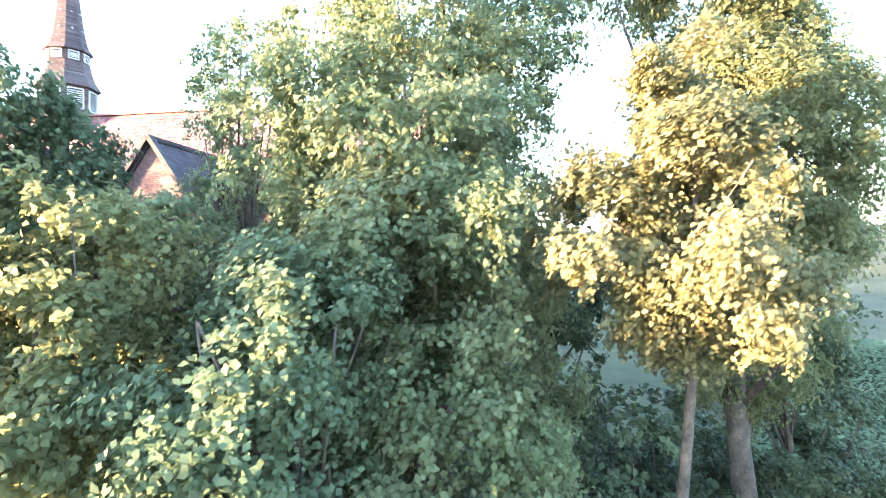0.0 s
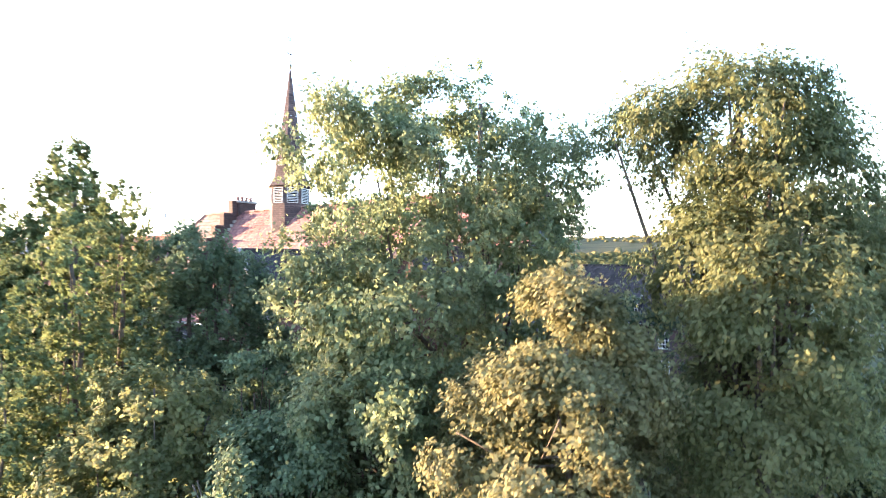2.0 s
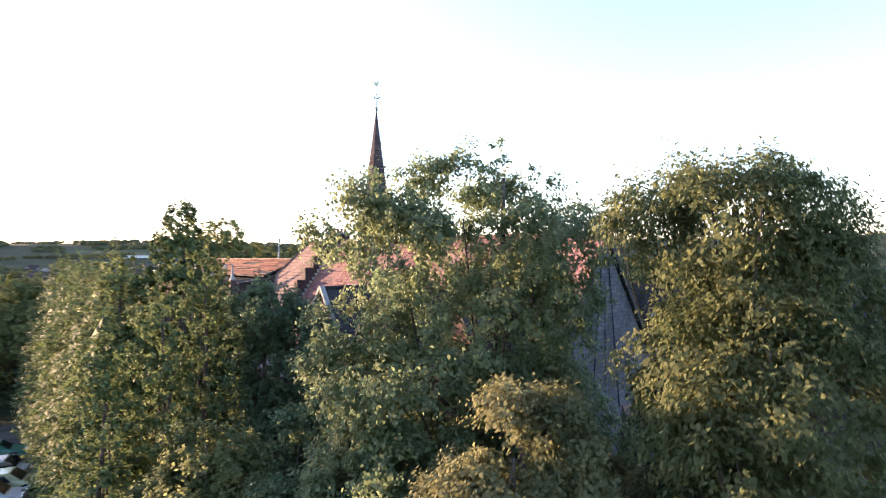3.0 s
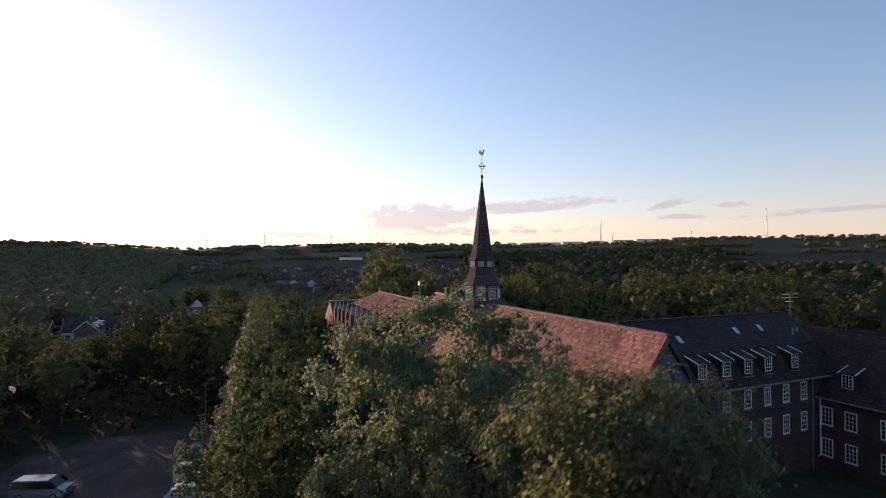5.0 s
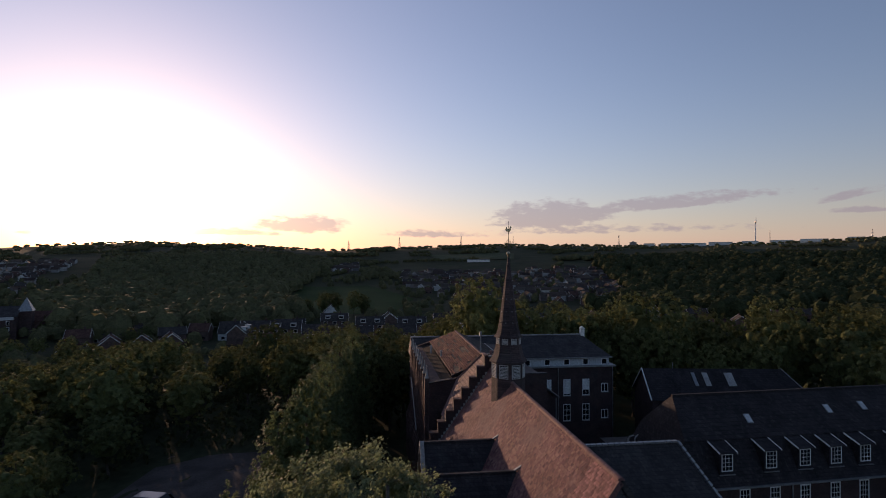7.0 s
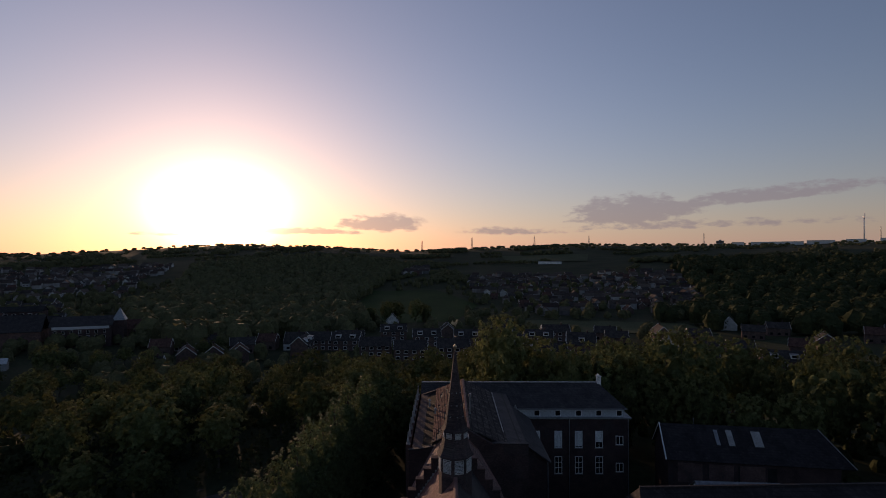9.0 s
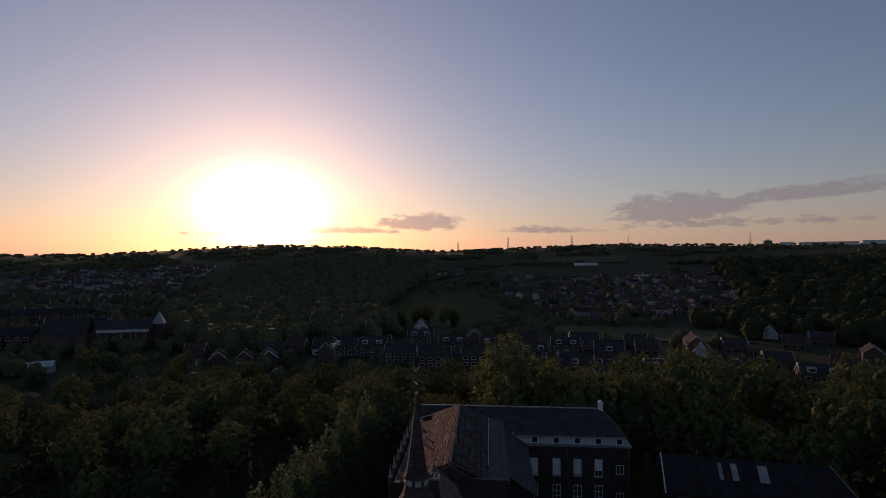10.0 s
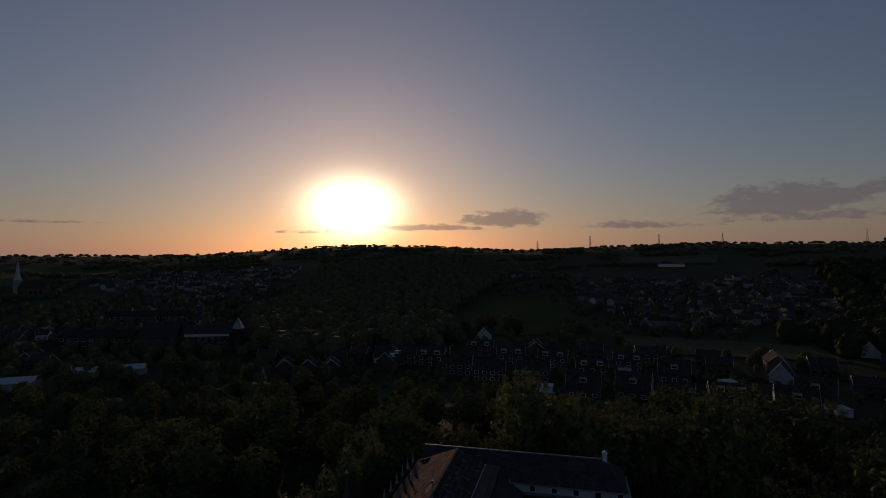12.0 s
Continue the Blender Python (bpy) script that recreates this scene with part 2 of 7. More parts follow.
MEADOW = material("mown_meadow", ((0.022, 0.043, 0.013), (0.036, 0.060, 0.018)), scale=0.03, bump_scale=0.8, rough=0.95, gloss=0.04)
STUBBLE = material("pale_stubble", ((0.06, 0.07, 0.036), (0.09, 0.095, 0.052)), scale=0.03, bump_scale=0.8, rough=0.95, gloss=0.04)
GRAVEL = material("car_park_gravel", ((0.055, 0.049, 0.046), (0.09, 0.08, 0.076)), scale=0.25, bump_scale=5, bump=0.4, rough=0.95, gloss=0.04, stains=((0.06, 0.055, 0.05), 0.15, 0.7))
BRICK = coursed("red_brick", ((0.105, 0.064, 0.058), (0.18, 0.112, 0.10)), 0.23, 0.075, (0.75, 0.75, 0.72), stains=((0.08, 0.06, 0.055), 0.5, 0.6))
DARK_BRICK = coursed("dark_brick", ((0.05, 0.033, 0.033), (0.088, 0.055, 0.052)), 0.23, 0.075, (0.8, 0.8, 0.78), stains=((0.06, 0.05, 0.05), 0.4, 0.6))
LICHEN_TILE = coursed("lichen_tile_roof", ((0.030, 0.027, 0.028), (0.065, 0.058, 0.056)), 0.3, 0.32, (0.4, 0.4, 0.4), gap=0.03, gloss=0.1, stains=((0.13, 0.12, 0.112), 1.3, 0.85))
# slate dark enough to carry the shade of the wing's lower roof slope
SHADE_SLATE = coursed("shade_dark_slate", ((0.022, 0.020, 0.019), (0.042, 0.037, 0.034)), 0.26, 0.2, (0.5, 0.5, 0.5), gloss=0.04, stains=((0.03, 0.032, 0.018), 0.9, 0.6))
CLAY = coursed("clay_tile_roof", ((0.14, 0.082, 0.07), (0.22, 0.14, 0.123)), 0.26, 0.27, (0.30, 0.28, 0.28), gap=0.022, stains=((0.10, 0.075, 0.065), 0.45, 0.75))
CLAY_TILE = material("clay_tile", ((0.165, 0.074, 0.070), (0.25, 0.122, 0.116)), scale=0.5, bump_scale=7, rough=0.9, vary=0.38, island=0.38, stains=((0.15, 0.10, 0.095), 0.35, 0.45))
PATCH_TILE = material("patched_tile_course", ((0.105, 0.045, 0.036), (0.20, 0.088, 0.068)), scale=0.7, bump_scale=6, rough=0.9, vary=0.35, stains=((0.055, 0.045, 0.042), 0.6, 0.5), gloss=0.1)
RIDGE = material("ridge_tile", ((0.15, 0.078, 0.068), (0.23, 0.132, 0.118)), scale=1, bump_scale=9, rough=0.85, vary=0.2, stains=((0.09, 0.08, 0.06), 0.8, 0.7))
GREY_TILE = coursed("weathered_grey_tile_roof", ((0.018, 0.0155, 0.0175), (0.034, 0.030, 0.033)), 0.25, 0.26, (0.5, 0.5, 0.5), gap=0.02, stains=((0.065, 0.062, 0.062), 3.2, 0.5))
SLATE = coursed("slate_roof", ((0.030, 0.028, 0.030), (0.055, 0.051, 0.053)), 0.26, 0.2, (0.45, 0.45, 0.45), gap=0.012, rough=0.8, stains=((0.062, 0.062, 0.062), 0.7, 0.5))
GABLE_SLATE = coursed("gable_slate", ((0.07, 0.072, 0.085), (0.115, 0.115, 0.13)), 0.26, 0.2, (0.5, 0.5, 0.5), gap=0.012, rough=0.85, stains=((0.13, 0.125, 0.12), 0.8, 0.5))
SPIRE_SLATE = coursed("spire_slate", ((0.05, 0.037, 0.038), (0.098, 0.07, 0.067)), 0.2, 0.14, (0.5, 0.5, 0.5), gap=0.012, rough=0.88, stains=((0.07, 0.065, 0.06), 0.8, 0.6))
STONE = material("grey_stone", ((0.22, 0.21, 0.20), (0.36, 0.345, 0.325)), scale=0.8, bump=0.4, bump_scale=8, rough=0.9, stains=((0.12, 0.115, 0.11), 0.5, 0.6))
WHITE = material("white_paint", ((0.66, 0.66, 0.64), (0.80, 0.80, 0.78)), scale=1.5, bump_scale=10, rough=0.6, vary=0.05)
RENDER = material("white_render", ((0.60, 0.60, 0.58), (0.78, 0.78, 0.75)), scale=0.5, bump_scale=4, rough=0.85, vary=0.10, stains=((0.4, 0.39, 0.36), 0.4, 0.5))
LOUVRE = material("weathered_louvre_timber", ((0.36, 0.36, 0.35), (0.50, 0.495, 0.48)), scale=2, bump_scale=12, rough=0.85)
PALE_PANEL = material("pale_grey_panels", ((0.40, 0.42, 0.44), (0.52, 0.54, 0.55)), scale=0.6, bump_scale=4, rough=0.7)
ZINC = material("zinc", ((0.20, 0.21, 0.22), (0.32, 0.33, 0.34)), scale=1.2, bump_scale=8, rough=0.5, metal=0.6)
IRON = material("wrought_iron", ((0.05, 0.045, 0.045), (0.09, 0.08, 0.08)), scale=3, bump_scale=20, rough=0.6, metal=0.5)
GILT = material("gilt_copper", ((0.35, 0.28, 0.18), (0.5, 0.42, 0.3)), scale=3, bump_scale=20, rough=0.4, metal=0.8)
DARK = material("dark_opening", ((0.012, 0.012, 0.014), (0.02, 0.02, 0.022)), scale=1)
RUBBER = material("tyre_rubber", ((0.015, 0.015, 0.016), (0.03, 0.03, 0.03)), scale=6)
CONCRETE = material("concrete", ((0.26, 0.255, 0.245), (0.38, 0.37, 0.355)), scale=0.5, bump_scale=6, rough=0.9)


def glass_material():
    m = bpy.data.materials.new("window_glass")
    m.use_nodes = True
    shader = m.node_tree.nodes["Principled BSDF"]
    shader.inputs["Base Color"].default_value = (0.012, 0.013, 0.016, 1)
    shader.inputs["Roughness"].default_value = 0.12
    shader.inputs["Specular IOR Level"].default_value = 0.3
    return m


GLASS = glass_material()


def car_paint(name, colour):
    m = material(name, (tuple(c * 0.92 for c in colour), colour), scale=2, rough=0.3)
    m.node_tree.nodes["Principled BSDF"].inputs["Coat Weight"].default_value = 0.6
    return m


# ================= building blocks =================


def linked(name, mesh, mat, parent=None, label=""):
    mesh.materials.clear()
    mesh.materials.append(mat)
    ob = new(name, mesh)
    if parent is not None:
        ob.parent = parent
    if label:
        ob["label"] = label
    return ob


def part(name, bm, mat, parent=None, label="", smooth=False):
    """One bmesh as one mesh object under a thing or part."""
    mesh = bpy.data.meshes.new(name)
    bmesh.ops.recalc_face_normals(bm, faces=bm.faces)
    if smooth:
        for f in bm.faces:
            f.smooth = True
    bm.to_mesh(mesh)
    bm.free()
    return linked(name, mesh, mat, parent, label)


def from_arrays(name, verts, sides, mat, parent=None, label=""):
    """A mesh of loose polygons with so many corners each, from an array of corners in order."""
    n = len(verts)
    mesh = bpy.data.meshes.new(name)
    mesh.vertices.add(n)
    mesh.vertices.foreach_set("co", np.ascontiguousarray(verts, dtype=np.float32).ravel())
    mesh.loops.add(n)
    mesh.loops.foreach_set("vertex_index", np.arange(n, dtype=np.int32))
    mesh.polygons.add(n // sides)
    mesh.polygons.foreach_set("loop_start", np.arange(0, n, sides, dtype=np.int32))
    mesh.update(calc_edges=True)
    return linked(name, mesh, mat, parent, label)


def thing(name, m, label, category, group="", kind=""):
    ob = new(name)
    ob.matrix_world = m
    ob.empty_display_size = 0.3
    return tagged(ob, label, category, group, kind)


def box(bm, x0, y0, z0, x1, y1, z1, m=None):
    pts = [(x0, y0, z0), (x1, y0, z0), (x1, y1, z0), (x0, y1, z0), (x0, y0, z1), (x1, y0, z1), (x1, y1, z1), (x0, y1, z1)]
    vs = [bm.verts.new(m @ Vector(p) if m else p) for p in pts]
    for f in ((0, 3, 2, 1), (4, 5, 6, 7), (0, 1, 5, 4), (1, 2, 6, 5), (2, 3, 7, 6), (3, 0, 4, 7)):
        bm.faces.new([vs[k] for k in f])
    return vs


def boxed(x0, y0, z0, x1, y1, z1, m=None):
    bm = bmesh.new()
    box(bm, x0, y0, z0, x1, y1, z1, m)
    return bm


def slab(bm, corners, thick):
    """A flat plate on the given corners, as thick downwards along its normal."""
    pts = [Vector(c) for c in corners]
    n = (pts[1] - pts[0]).cross(pts[2] - pts[0]).normalized()
    if n.z < 0:
        n = -n
    low = [p - n * thick for p in pts]
    top, bot = [bm.verts.new(p) for p in pts], [bm.verts.new(p) for p in low]
    bm.faces.new(top)
    bm.faces.new(bot[::-1])
    k = len(pts)
    for a in range(k):
        bm.faces.new((top[a], bot[a], bot[(a + 1) % k], top[(a + 1) % k]))


def extruded(bm, outline, along, m=None):
    """A prism: the outline's points, and the same moved by along."""
    a = [bm.verts.new(m @ Vector(p) if m else Vector(p)) for p in outline]
    off = Vector(along)
    b = [bm.verts.new(m @ (Vector(p) + off) if m else Vector(p) + off) for p in outline]
    bm.faces.new(a)
    bm.faces.new(b[::-1])
    for k in range(len(a)):
        j = (k + 1) % len(a)
        bm.faces.new((a[k], b[k], b[j], a[j]))


def tube(bm, points, radii, sides=7):
    """A tapered tube along points."""
    rings = []
    for k, p in enumerate(points):
        p = Vector(p)
        ahead = (Vector(points[min(k + 1, len(points) - 1)]) - Vector(points[max(k - 1, 0)])).normalized()
        side = ahead.orthogonal().normalized()
        other = ahead.cross(side)
        rings.append([bm.verts.new(p + radii[k] * (side * math.cos(a) + other * math.sin(a))) for a in (2 * math.pi * j / sides for j in range(sides))])
    for a, b in zip(rings, rings[1:]):
        for j in range(sides):
            bm.faces.new((a[j], a[(j + 1) % sides], b[(j + 1) % sides], b[j]))
    bm.faces.new(rings[0][::-1])
    bm.faces.new(rings[-1])


def lathe(bm, profile, sides, turn=0.0, m=None):
    """A solid of revolution with flat sides: rows of (radius, height)."""
    rings = []
    for r, z in profile:
        ring = []
        for j in range(sides):
            a = 2 * math.pi * j / sides + turn
            p = Vector((r * math.cos(a), r * math.sin(a), z))
            ring.append(bm.verts.new(m @ p if m else p))
        rings.append(ring)
    for a, b in zip(rings, rings[1:]):
        for j in range(sides):
            bm.faces.new((a[j], a[(j + 1) % sides], b[(j + 1) % sides], b[j]))
    bm.faces.new(rings[0][::-1])
    bm.faces.new(rings[-1])


def side_pose(x, y, z, facing):
    """A frame on a wall: local x along the wall, y out of it, z up. facing: degrees of the outward normal from +x."""
    return Matrix.Translation((x, y, z)) @ Matrix.Rotation(radians(facing - 90), 4, "Z")


def ring(bm, w, h, edge, d0, d1, m):
    """A rectangular frame in one piece."""
    rows = []
    for d in (d0, d1):
        for a, b in ((w, h), (w - edge, h - edge)):
            rows.append([bm.verts.new(m @ Vector(p)) for p in ((-a, d, -b), (a, d, -b), (a, d, b), (-a, d, b))])
    for p, q in ((0, 1), (1, 3), (3, 2), (2, 0)):
        for k in range(4):
            j = (k + 1) % 4
            bm.faces.new((rows[p][k], rows[p][j], rows[q][j], rows[q][k]))


def window(parent, m, wide, high, cols, rows, frame_mat=None, bar=0.05, edge=0.09, sill=True, name="window"):
    """A casement with its bars, glass and sill. m: a frame as side_pose gives it, at the window's middle."""
    frame_mat = frame_mat or WHITE
    w, h = wide / 2, high / 2
    bm = bmesh.new()
    ring(bm, w, h, edge, -0.06, 0.035, m)
    win = part(name, bm, frame_mat, parent)
    for k in range(1, cols):
        x = -w + edge + (wide - 2 * edge) * k / cols
        part("glazing_bar", boxed(x - bar / 2, -0.05, -h + edge, x + bar / 2, 0.02, h - edge, m), frame_mat, win)
    for k in range(1, rows):
        z = -h + edge + (high - 2 * edge) * k / rows
        part("glazing_bar", boxed(-w + edge, -0.05, z - bar / 2, w - edge, 0.015, z + bar / 2, m), frame_mat, win)
    part("pane", boxed(-w + edge * 0.6, -0.05, -h + edge * 0.6, w - edge * 0.6, 0.006, h - edge * 0.6, m), GLASS, win)
    if sill:
        part("sill", boxed(-w - 0.06, -0.05, -h - 0.10, w + 0.06, 0.10, -h - 0.003, m), STONE, win)
    return win


# ================= ground =================


def smooth(a, b, x):
    t = min(max((x - a) / (b - a), 0.0), 1.0)
    return t * t * (3 - 2 * t)


def ground(x, y):
    """Height of the land: a terrace, a valley before it, and hills along the horizon."""
    d = math.hypot(x, y - 30)
    az = math.degrees(math.atan2(-x, y - 30))
    dip = 10.0 * smooth(70, 210, d) * (1 - smooth(-12, -40, az) * 0.6) if d > 70 else 0.0
    dip *= 1 - 0.9 * smooth(110, 150, abs(az))
    top = float(np.interp(az, RIM_AT, RIM)) + 2.0 * math.sin(radians(az * 9.7))
    rise = top * (0.22 * smooth(330, 800, d) + 0.78 * smooth(520, 1500, d)) - 30 * smooth(1600, 4200, d)
    bumps = 2.4 * noise.noise((x / 130, y / 130, 3.3)) * smooth(120, 400, d) + 6 * noise.noise((x / 420, y / 420, 7.1)) * smooth(400, 900, d)
    return -dip + rise + bumps - 1.6 * smooth(25, 60, d)


# height of the skyline hills round the compass, by degrees left of +y
RIM_AT = (-180, -60, -27, -15, 3, 15, 24, 33, 43, 49, 58, 70, 110, 180)
RIM = (62, 74, 72, 71, 68, 63, 58, 68, 66, 55, 45, 48, 52, 62)


def build_ground():
    bm = bmesh.new()
    radii = [0, 8, 16, 25, 35, 45, 55, 65, 75, 85] + [95 + 12 * k for k in range(28)] + [435 + 28 * k for k in range(14)] + [840 + 60 * k for k in range(14)] + [1760, 2000, 2400, 2900, 3500, 4200, 4800]
    steps = 240
    rings = []
    for r in radii:
        ring = []
        for k in range(steps if r else 1):
            a = 2 * math.pi * k / steps
            x, y = r * math.sin(a), 30 + r * math.cos(a)
            ring.append(bm.verts.new((x, y, ground(x, y))))
        rings.append(ring)
    for k in range(steps):
        bm.faces.new((rings[0][0], rings[1][(k + 1) % steps], rings[1][k]))
    for a, b in zip(rings[1:], rings[2:]):
        for k in range(steps):
            j = (k + 1) % steps
            bm.faces.new((a[k], a[j], b[j], b[k]))
    ob = part("ground", bm, GRASS, None, "", smooth=True)
    return tagged(ob, "rolling grass and field ground of a valley", "ground", kind="structure")


build_ground()


def patch(name, corners, mat, lift, label, category, step=6.0):
    """A field, yard or road laid over the ground inside a convex outline."""
    bm = bmesh.new()
    pts = [Vector((x, y)) for x, y in corners]
    face = bm.faces.new([bm.verts.new((p.x, p.y, 0)) for p in pts])
    lo, hi = (min(p.x for p in pts), min(p.y for p in pts)), (max(p.x for p in pts), max(p.y for p in pts))
    for axis in (0, 1):
        at = lo[axis] + step
        while at < hi[axis]:
            co, no = [0, 0, 0], [0, 0, 0]
            co[axis], no[axis] = at, 1
            bmesh.ops.bisect_plane(bm, geom=bm.verts[:] + bm.edges[:] + bm.faces[:], plane_co=co, plane_no=no)
            at += step
    for v in bm.verts:
        v.co.z = ground(v.co.x, v.co.y) + lift
    return tagged(part(name, bm, mat, None, "", smooth=True), label, category, kind="structure")

# ================= the abbey =================
TURN = 19.5
CHURCH = Matrix.Translation((10.18, 24.91, 0)) @ Matrix.Rotation(radians(TURN), 4, "Z")   # x across the nave, y along it, from the near gable


def at_church(x, y, z=0.0, turn=0.0):
    return CHURCH @ Matrix.Translation((x, y, z)) @ Matrix.Rotation(radians(turn), 4, "Z")


RIDGE_Z, HALF, PITCH = 17.85, 5.2, 1.38
EAVE_Z = RIDGE_Z - HALF * PITCH


def roof_height(x):
    return RIDGE_Z - abs(x) * PITCH


def coping(bm, a, b, wide, high):
    """A square bar from a to b, for copings, verges, hips and gutters."""
    a, b = Vector(a), Vector(b)
    d = (b - a).normalized()
    side = d.cross(Vector((0, 0, 1)))
    side = side.normalized() if side.length > 1e-3 else Vector((1, 0, 0))
    up = side.cross(d).normalized()
    m = Matrix((side, d, up)).transposed().to_4x4()
    m.translation = a
    box(bm, -wide / 2, 0, -high / 2, wide / 2, (b - a).length, high / 2, m)


def bar(name, a, b, wide, high, mat, parent, label=""):
    bm = bmesh.new()
    coping(bm, a, b, wide, high)
    return part(name, bm, mat, parent, label)


def build_church():
    church = thing("church", at_church(0, 0), "old abbey church with faded red tile and slate roofs", "church")
    # body
    bm = bmesh.new()
    extruded(bm, [(-HALF, 0.35, -3), (HALF, 0.35, -3), (HALF, 0.35, EAVE_Z), (0, 0.35, RIDGE_Z - 0.28), (-HALF, 0.35, EAVE_Z)], (0, 24.6, 0))
    part("nave_wall", bm, BRICK, church)
    bm = bmesh.new()
    extruded(bm, [(-HALF, -0.15, -3), (HALF, -0.15, -3), (HALF, -0.15, EAVE_Z - 0.1), (0, -0.15, RIDGE_Z - 0.22), (-HALF, -0.15, EAVE_Z - 0.1)], (0, 0.46, 0))
    part("gable_wall", bm, GABLE_SLATE, church, "slate-hung grey gable wall")
    for side in (-1, 1):
        bm = bmesh.new()
        e = HALF + 0.35
        slab(bm, [(0, -0.28, RIDGE_Z), (side * e, -0.28, roof_height(e)), (side * e, 25.2, roof_height(e)), (0, 25.2, RIDGE_Z)], 0.16)
        part("roof", bm, CLAY if side < 0 else SLATE, church, "faded red clay tile roof slope" if side < 0 else "dark slate roof slope")
        # sunlight on the left verge and none on the right is put into their colours
        bar("verge", (0, -0.30, RIDGE_Z - 0.03), (side * e, -0.30, roof_height(e) - 0.03), 0.10, 0.26, RIDGE if side < 0 else SLATE, church)
        bar("gutter", (side * (e + 0.06), -0.2, roof_height(e) - 0.08), (side * (e + 0.06), 25, roof_height(e) - 0.08), 0.16, 0.14, ZINC, church)
    # battens of the slate-hung gable
    for x, z0 in ((-1.3, 14.6), (0.0, 13.6), (1.3, 14.6)):
        bar("batten", (x, -0.18, 9.0), (x * 0.25, -0.18, z0 + 1.8), 0.07, 0.04, GABLE_SLATE, church)
    # buttresses of the near gable
    for x in (-5.0, -2.0, 2.0, 5.0):
        bm = bmesh.new()
        extruded(bm, [(x - 0.4, -0.16, -2), (x - 0.4, -1.6, -2), (x - 0.4, -1.6, 6.2), (x - 0.4, -0.9, 7.4), (x - 0.4, -0.16, 9.0)], (0.8, 0, 0))
        part("buttress", bm, BRICK, church)
        bar("coping", (x, -0.85, 7.52), (x, -1.66, 6.28), 0.95, 0.12, SLATE, church)
    # side chapels with their own gables
    for s in (2.9, 8.7, 14.35):
        w, top, out = 2.8, 14.8, -7.4
        low = top - w * 1.42
        bm = bmesh.new()
        extruded(bm, [(out, s - w, -3), (out, s + w, -3), (out, s + w, low), (out, s, top - 0.2), (out, s - w, low)], (2.6, 0, 0))
        chapel = part("chapel_wall", bm, BRICK, church, "red brick side chapel gable")
        for side in (-1, 1):
            bm = bmesh.new()
            inner, inlow = -(RIDGE_Z - top) / PITCH + 0.15, -(RIDGE_Z - low) / PITCH + 0.15
            slab(bm, [(out - 0.1, s, top), (out - 0.1, s + side * w, low), (inlow, s + side * w, low), (inner, s, top)], 0.12)
            part("roof", bm, SLATE, chapel, "dark slate chapel roof")
            bar("coping", (out - 0.12, s, top + 0.08), (out - 0.12, s + side * (w + 0.05), low + 0.0), 0.30, 0.16, SLATE if s < 12 else STONE, chapel)
        bar("ridge", (out, s, top + 0.03), (inner - 0.3, s, top + 0.03), 0.22, 0.14, SLATE, chapel)
        bar("ridge_tip", (inner - 0.45, s, top + 0.02), (inner + 0.25, s, top + 0.42), 0.16, 0.10, ZINC, chapel)
        for z, h in ((7.4, 3.8),):
            for dx in (-0.75, 0.75):
                window(church, side_pose(out, s + dx, z, 180), 0.9, h, 2, 5, IRON, bar=0.05)
        bm = bmesh.new()
        lathe(bm, [(0.62, 0), (0.62, 0.12)], 14, m=side_pose(out, s, 11.6, 180) @ Matrix.Rotation(radians(-90), 4, "X"))
        rose = part("round_window", bm, STONE, church)
        bm = bmesh.new()
        lathe(bm, [(0.48, 0), (0.48, 0.135)], 14, m=side_pose(out, s, 11.6, 180) @ Matrix.Rotation(radians(-90), 4, "X"))
        part("glazing", bm, GLASS, rose)
        for e in (-w, w):
            bm = bmesh.new()
            extruded(bm, [(out, s + e - 0.35, -2), (out - 0.9, s + e - 0.35, -2), (out - 0.9, s + e - 0.35, 6.5), (out - 0.1, s + e - 0.35, 8.6)], (0, 0.7, 0))
            part("buttress", bm, BRICK, chapel)
    # wall bay between the last chapel and the stepped gable
    part("aisle_wall", boxed(-6.6, 17.3, -3, -5.0, 25.0, 8.4), BRICK, church)
    bm = bmesh.new()
    slab(bm, [(-6.9, 17.2, 8.3), (-5.1, 17.2, 9.8), (-5.1, 25.0, 9.8), (-6.9, 25.0, 8.3)], 0.12)
    part("aisle_roof", bm, SLATE, church, "dark slate lean-to roof")
    # transept on the far side
    bm = bmesh.new()
    extruded(bm, [(3, 7.4, -3), (13.0, 7.4, -3), (13.0, 16.9, -3), (3, 16.9, -3)], (0, 0, 11.6))
    transept = part("transept_wall", bm, BRICK, church)
    re, rz, tz = 10.35, 14.85, 8.8
    bm = bmesh.new()
    slab(bm, [(1.6, 12.15, rz), (re, 12.15, rz), (13.4, 7.0, tz), (1.6, 7.0, tz)], 0.14)
    part("roof", bm, SLATE, transept, "blue-grey slate hipped transept roof")
    bm = bmesh.new()
    slab(bm, [(1.6, 12.15, rz), (re, 12.15, rz), (13.4, 17.3, tz), (1.6, 17.3, tz)], 0.14)
    part("roof", bm, SLATE, transept)
    bm = bmesh.new()
    slab(bm, [(re, 12.15, rz), (13.4, 7.0, tz), (13.4, 17.3, tz)], 0.14)
    part("roof", bm, SLATE, transept)
    for a, b in (((2.2, 12.15, rz), (re, 12.15, rz)), ((re, 12.15, rz), (13.4, 7.0, tz)), ((re, 12.15, rz), (13.4, 17.3, tz))):
        a, b = Vector(a), Vector(b)
        n = int((b - a).length / 0.42)
        bm = bmesh.new()
        coping(bm, (0, 0, 0), (0, 0.36, 0.025), 0.26, 0.13)
        mesh = bpy.data.meshes.new("hip_tile")
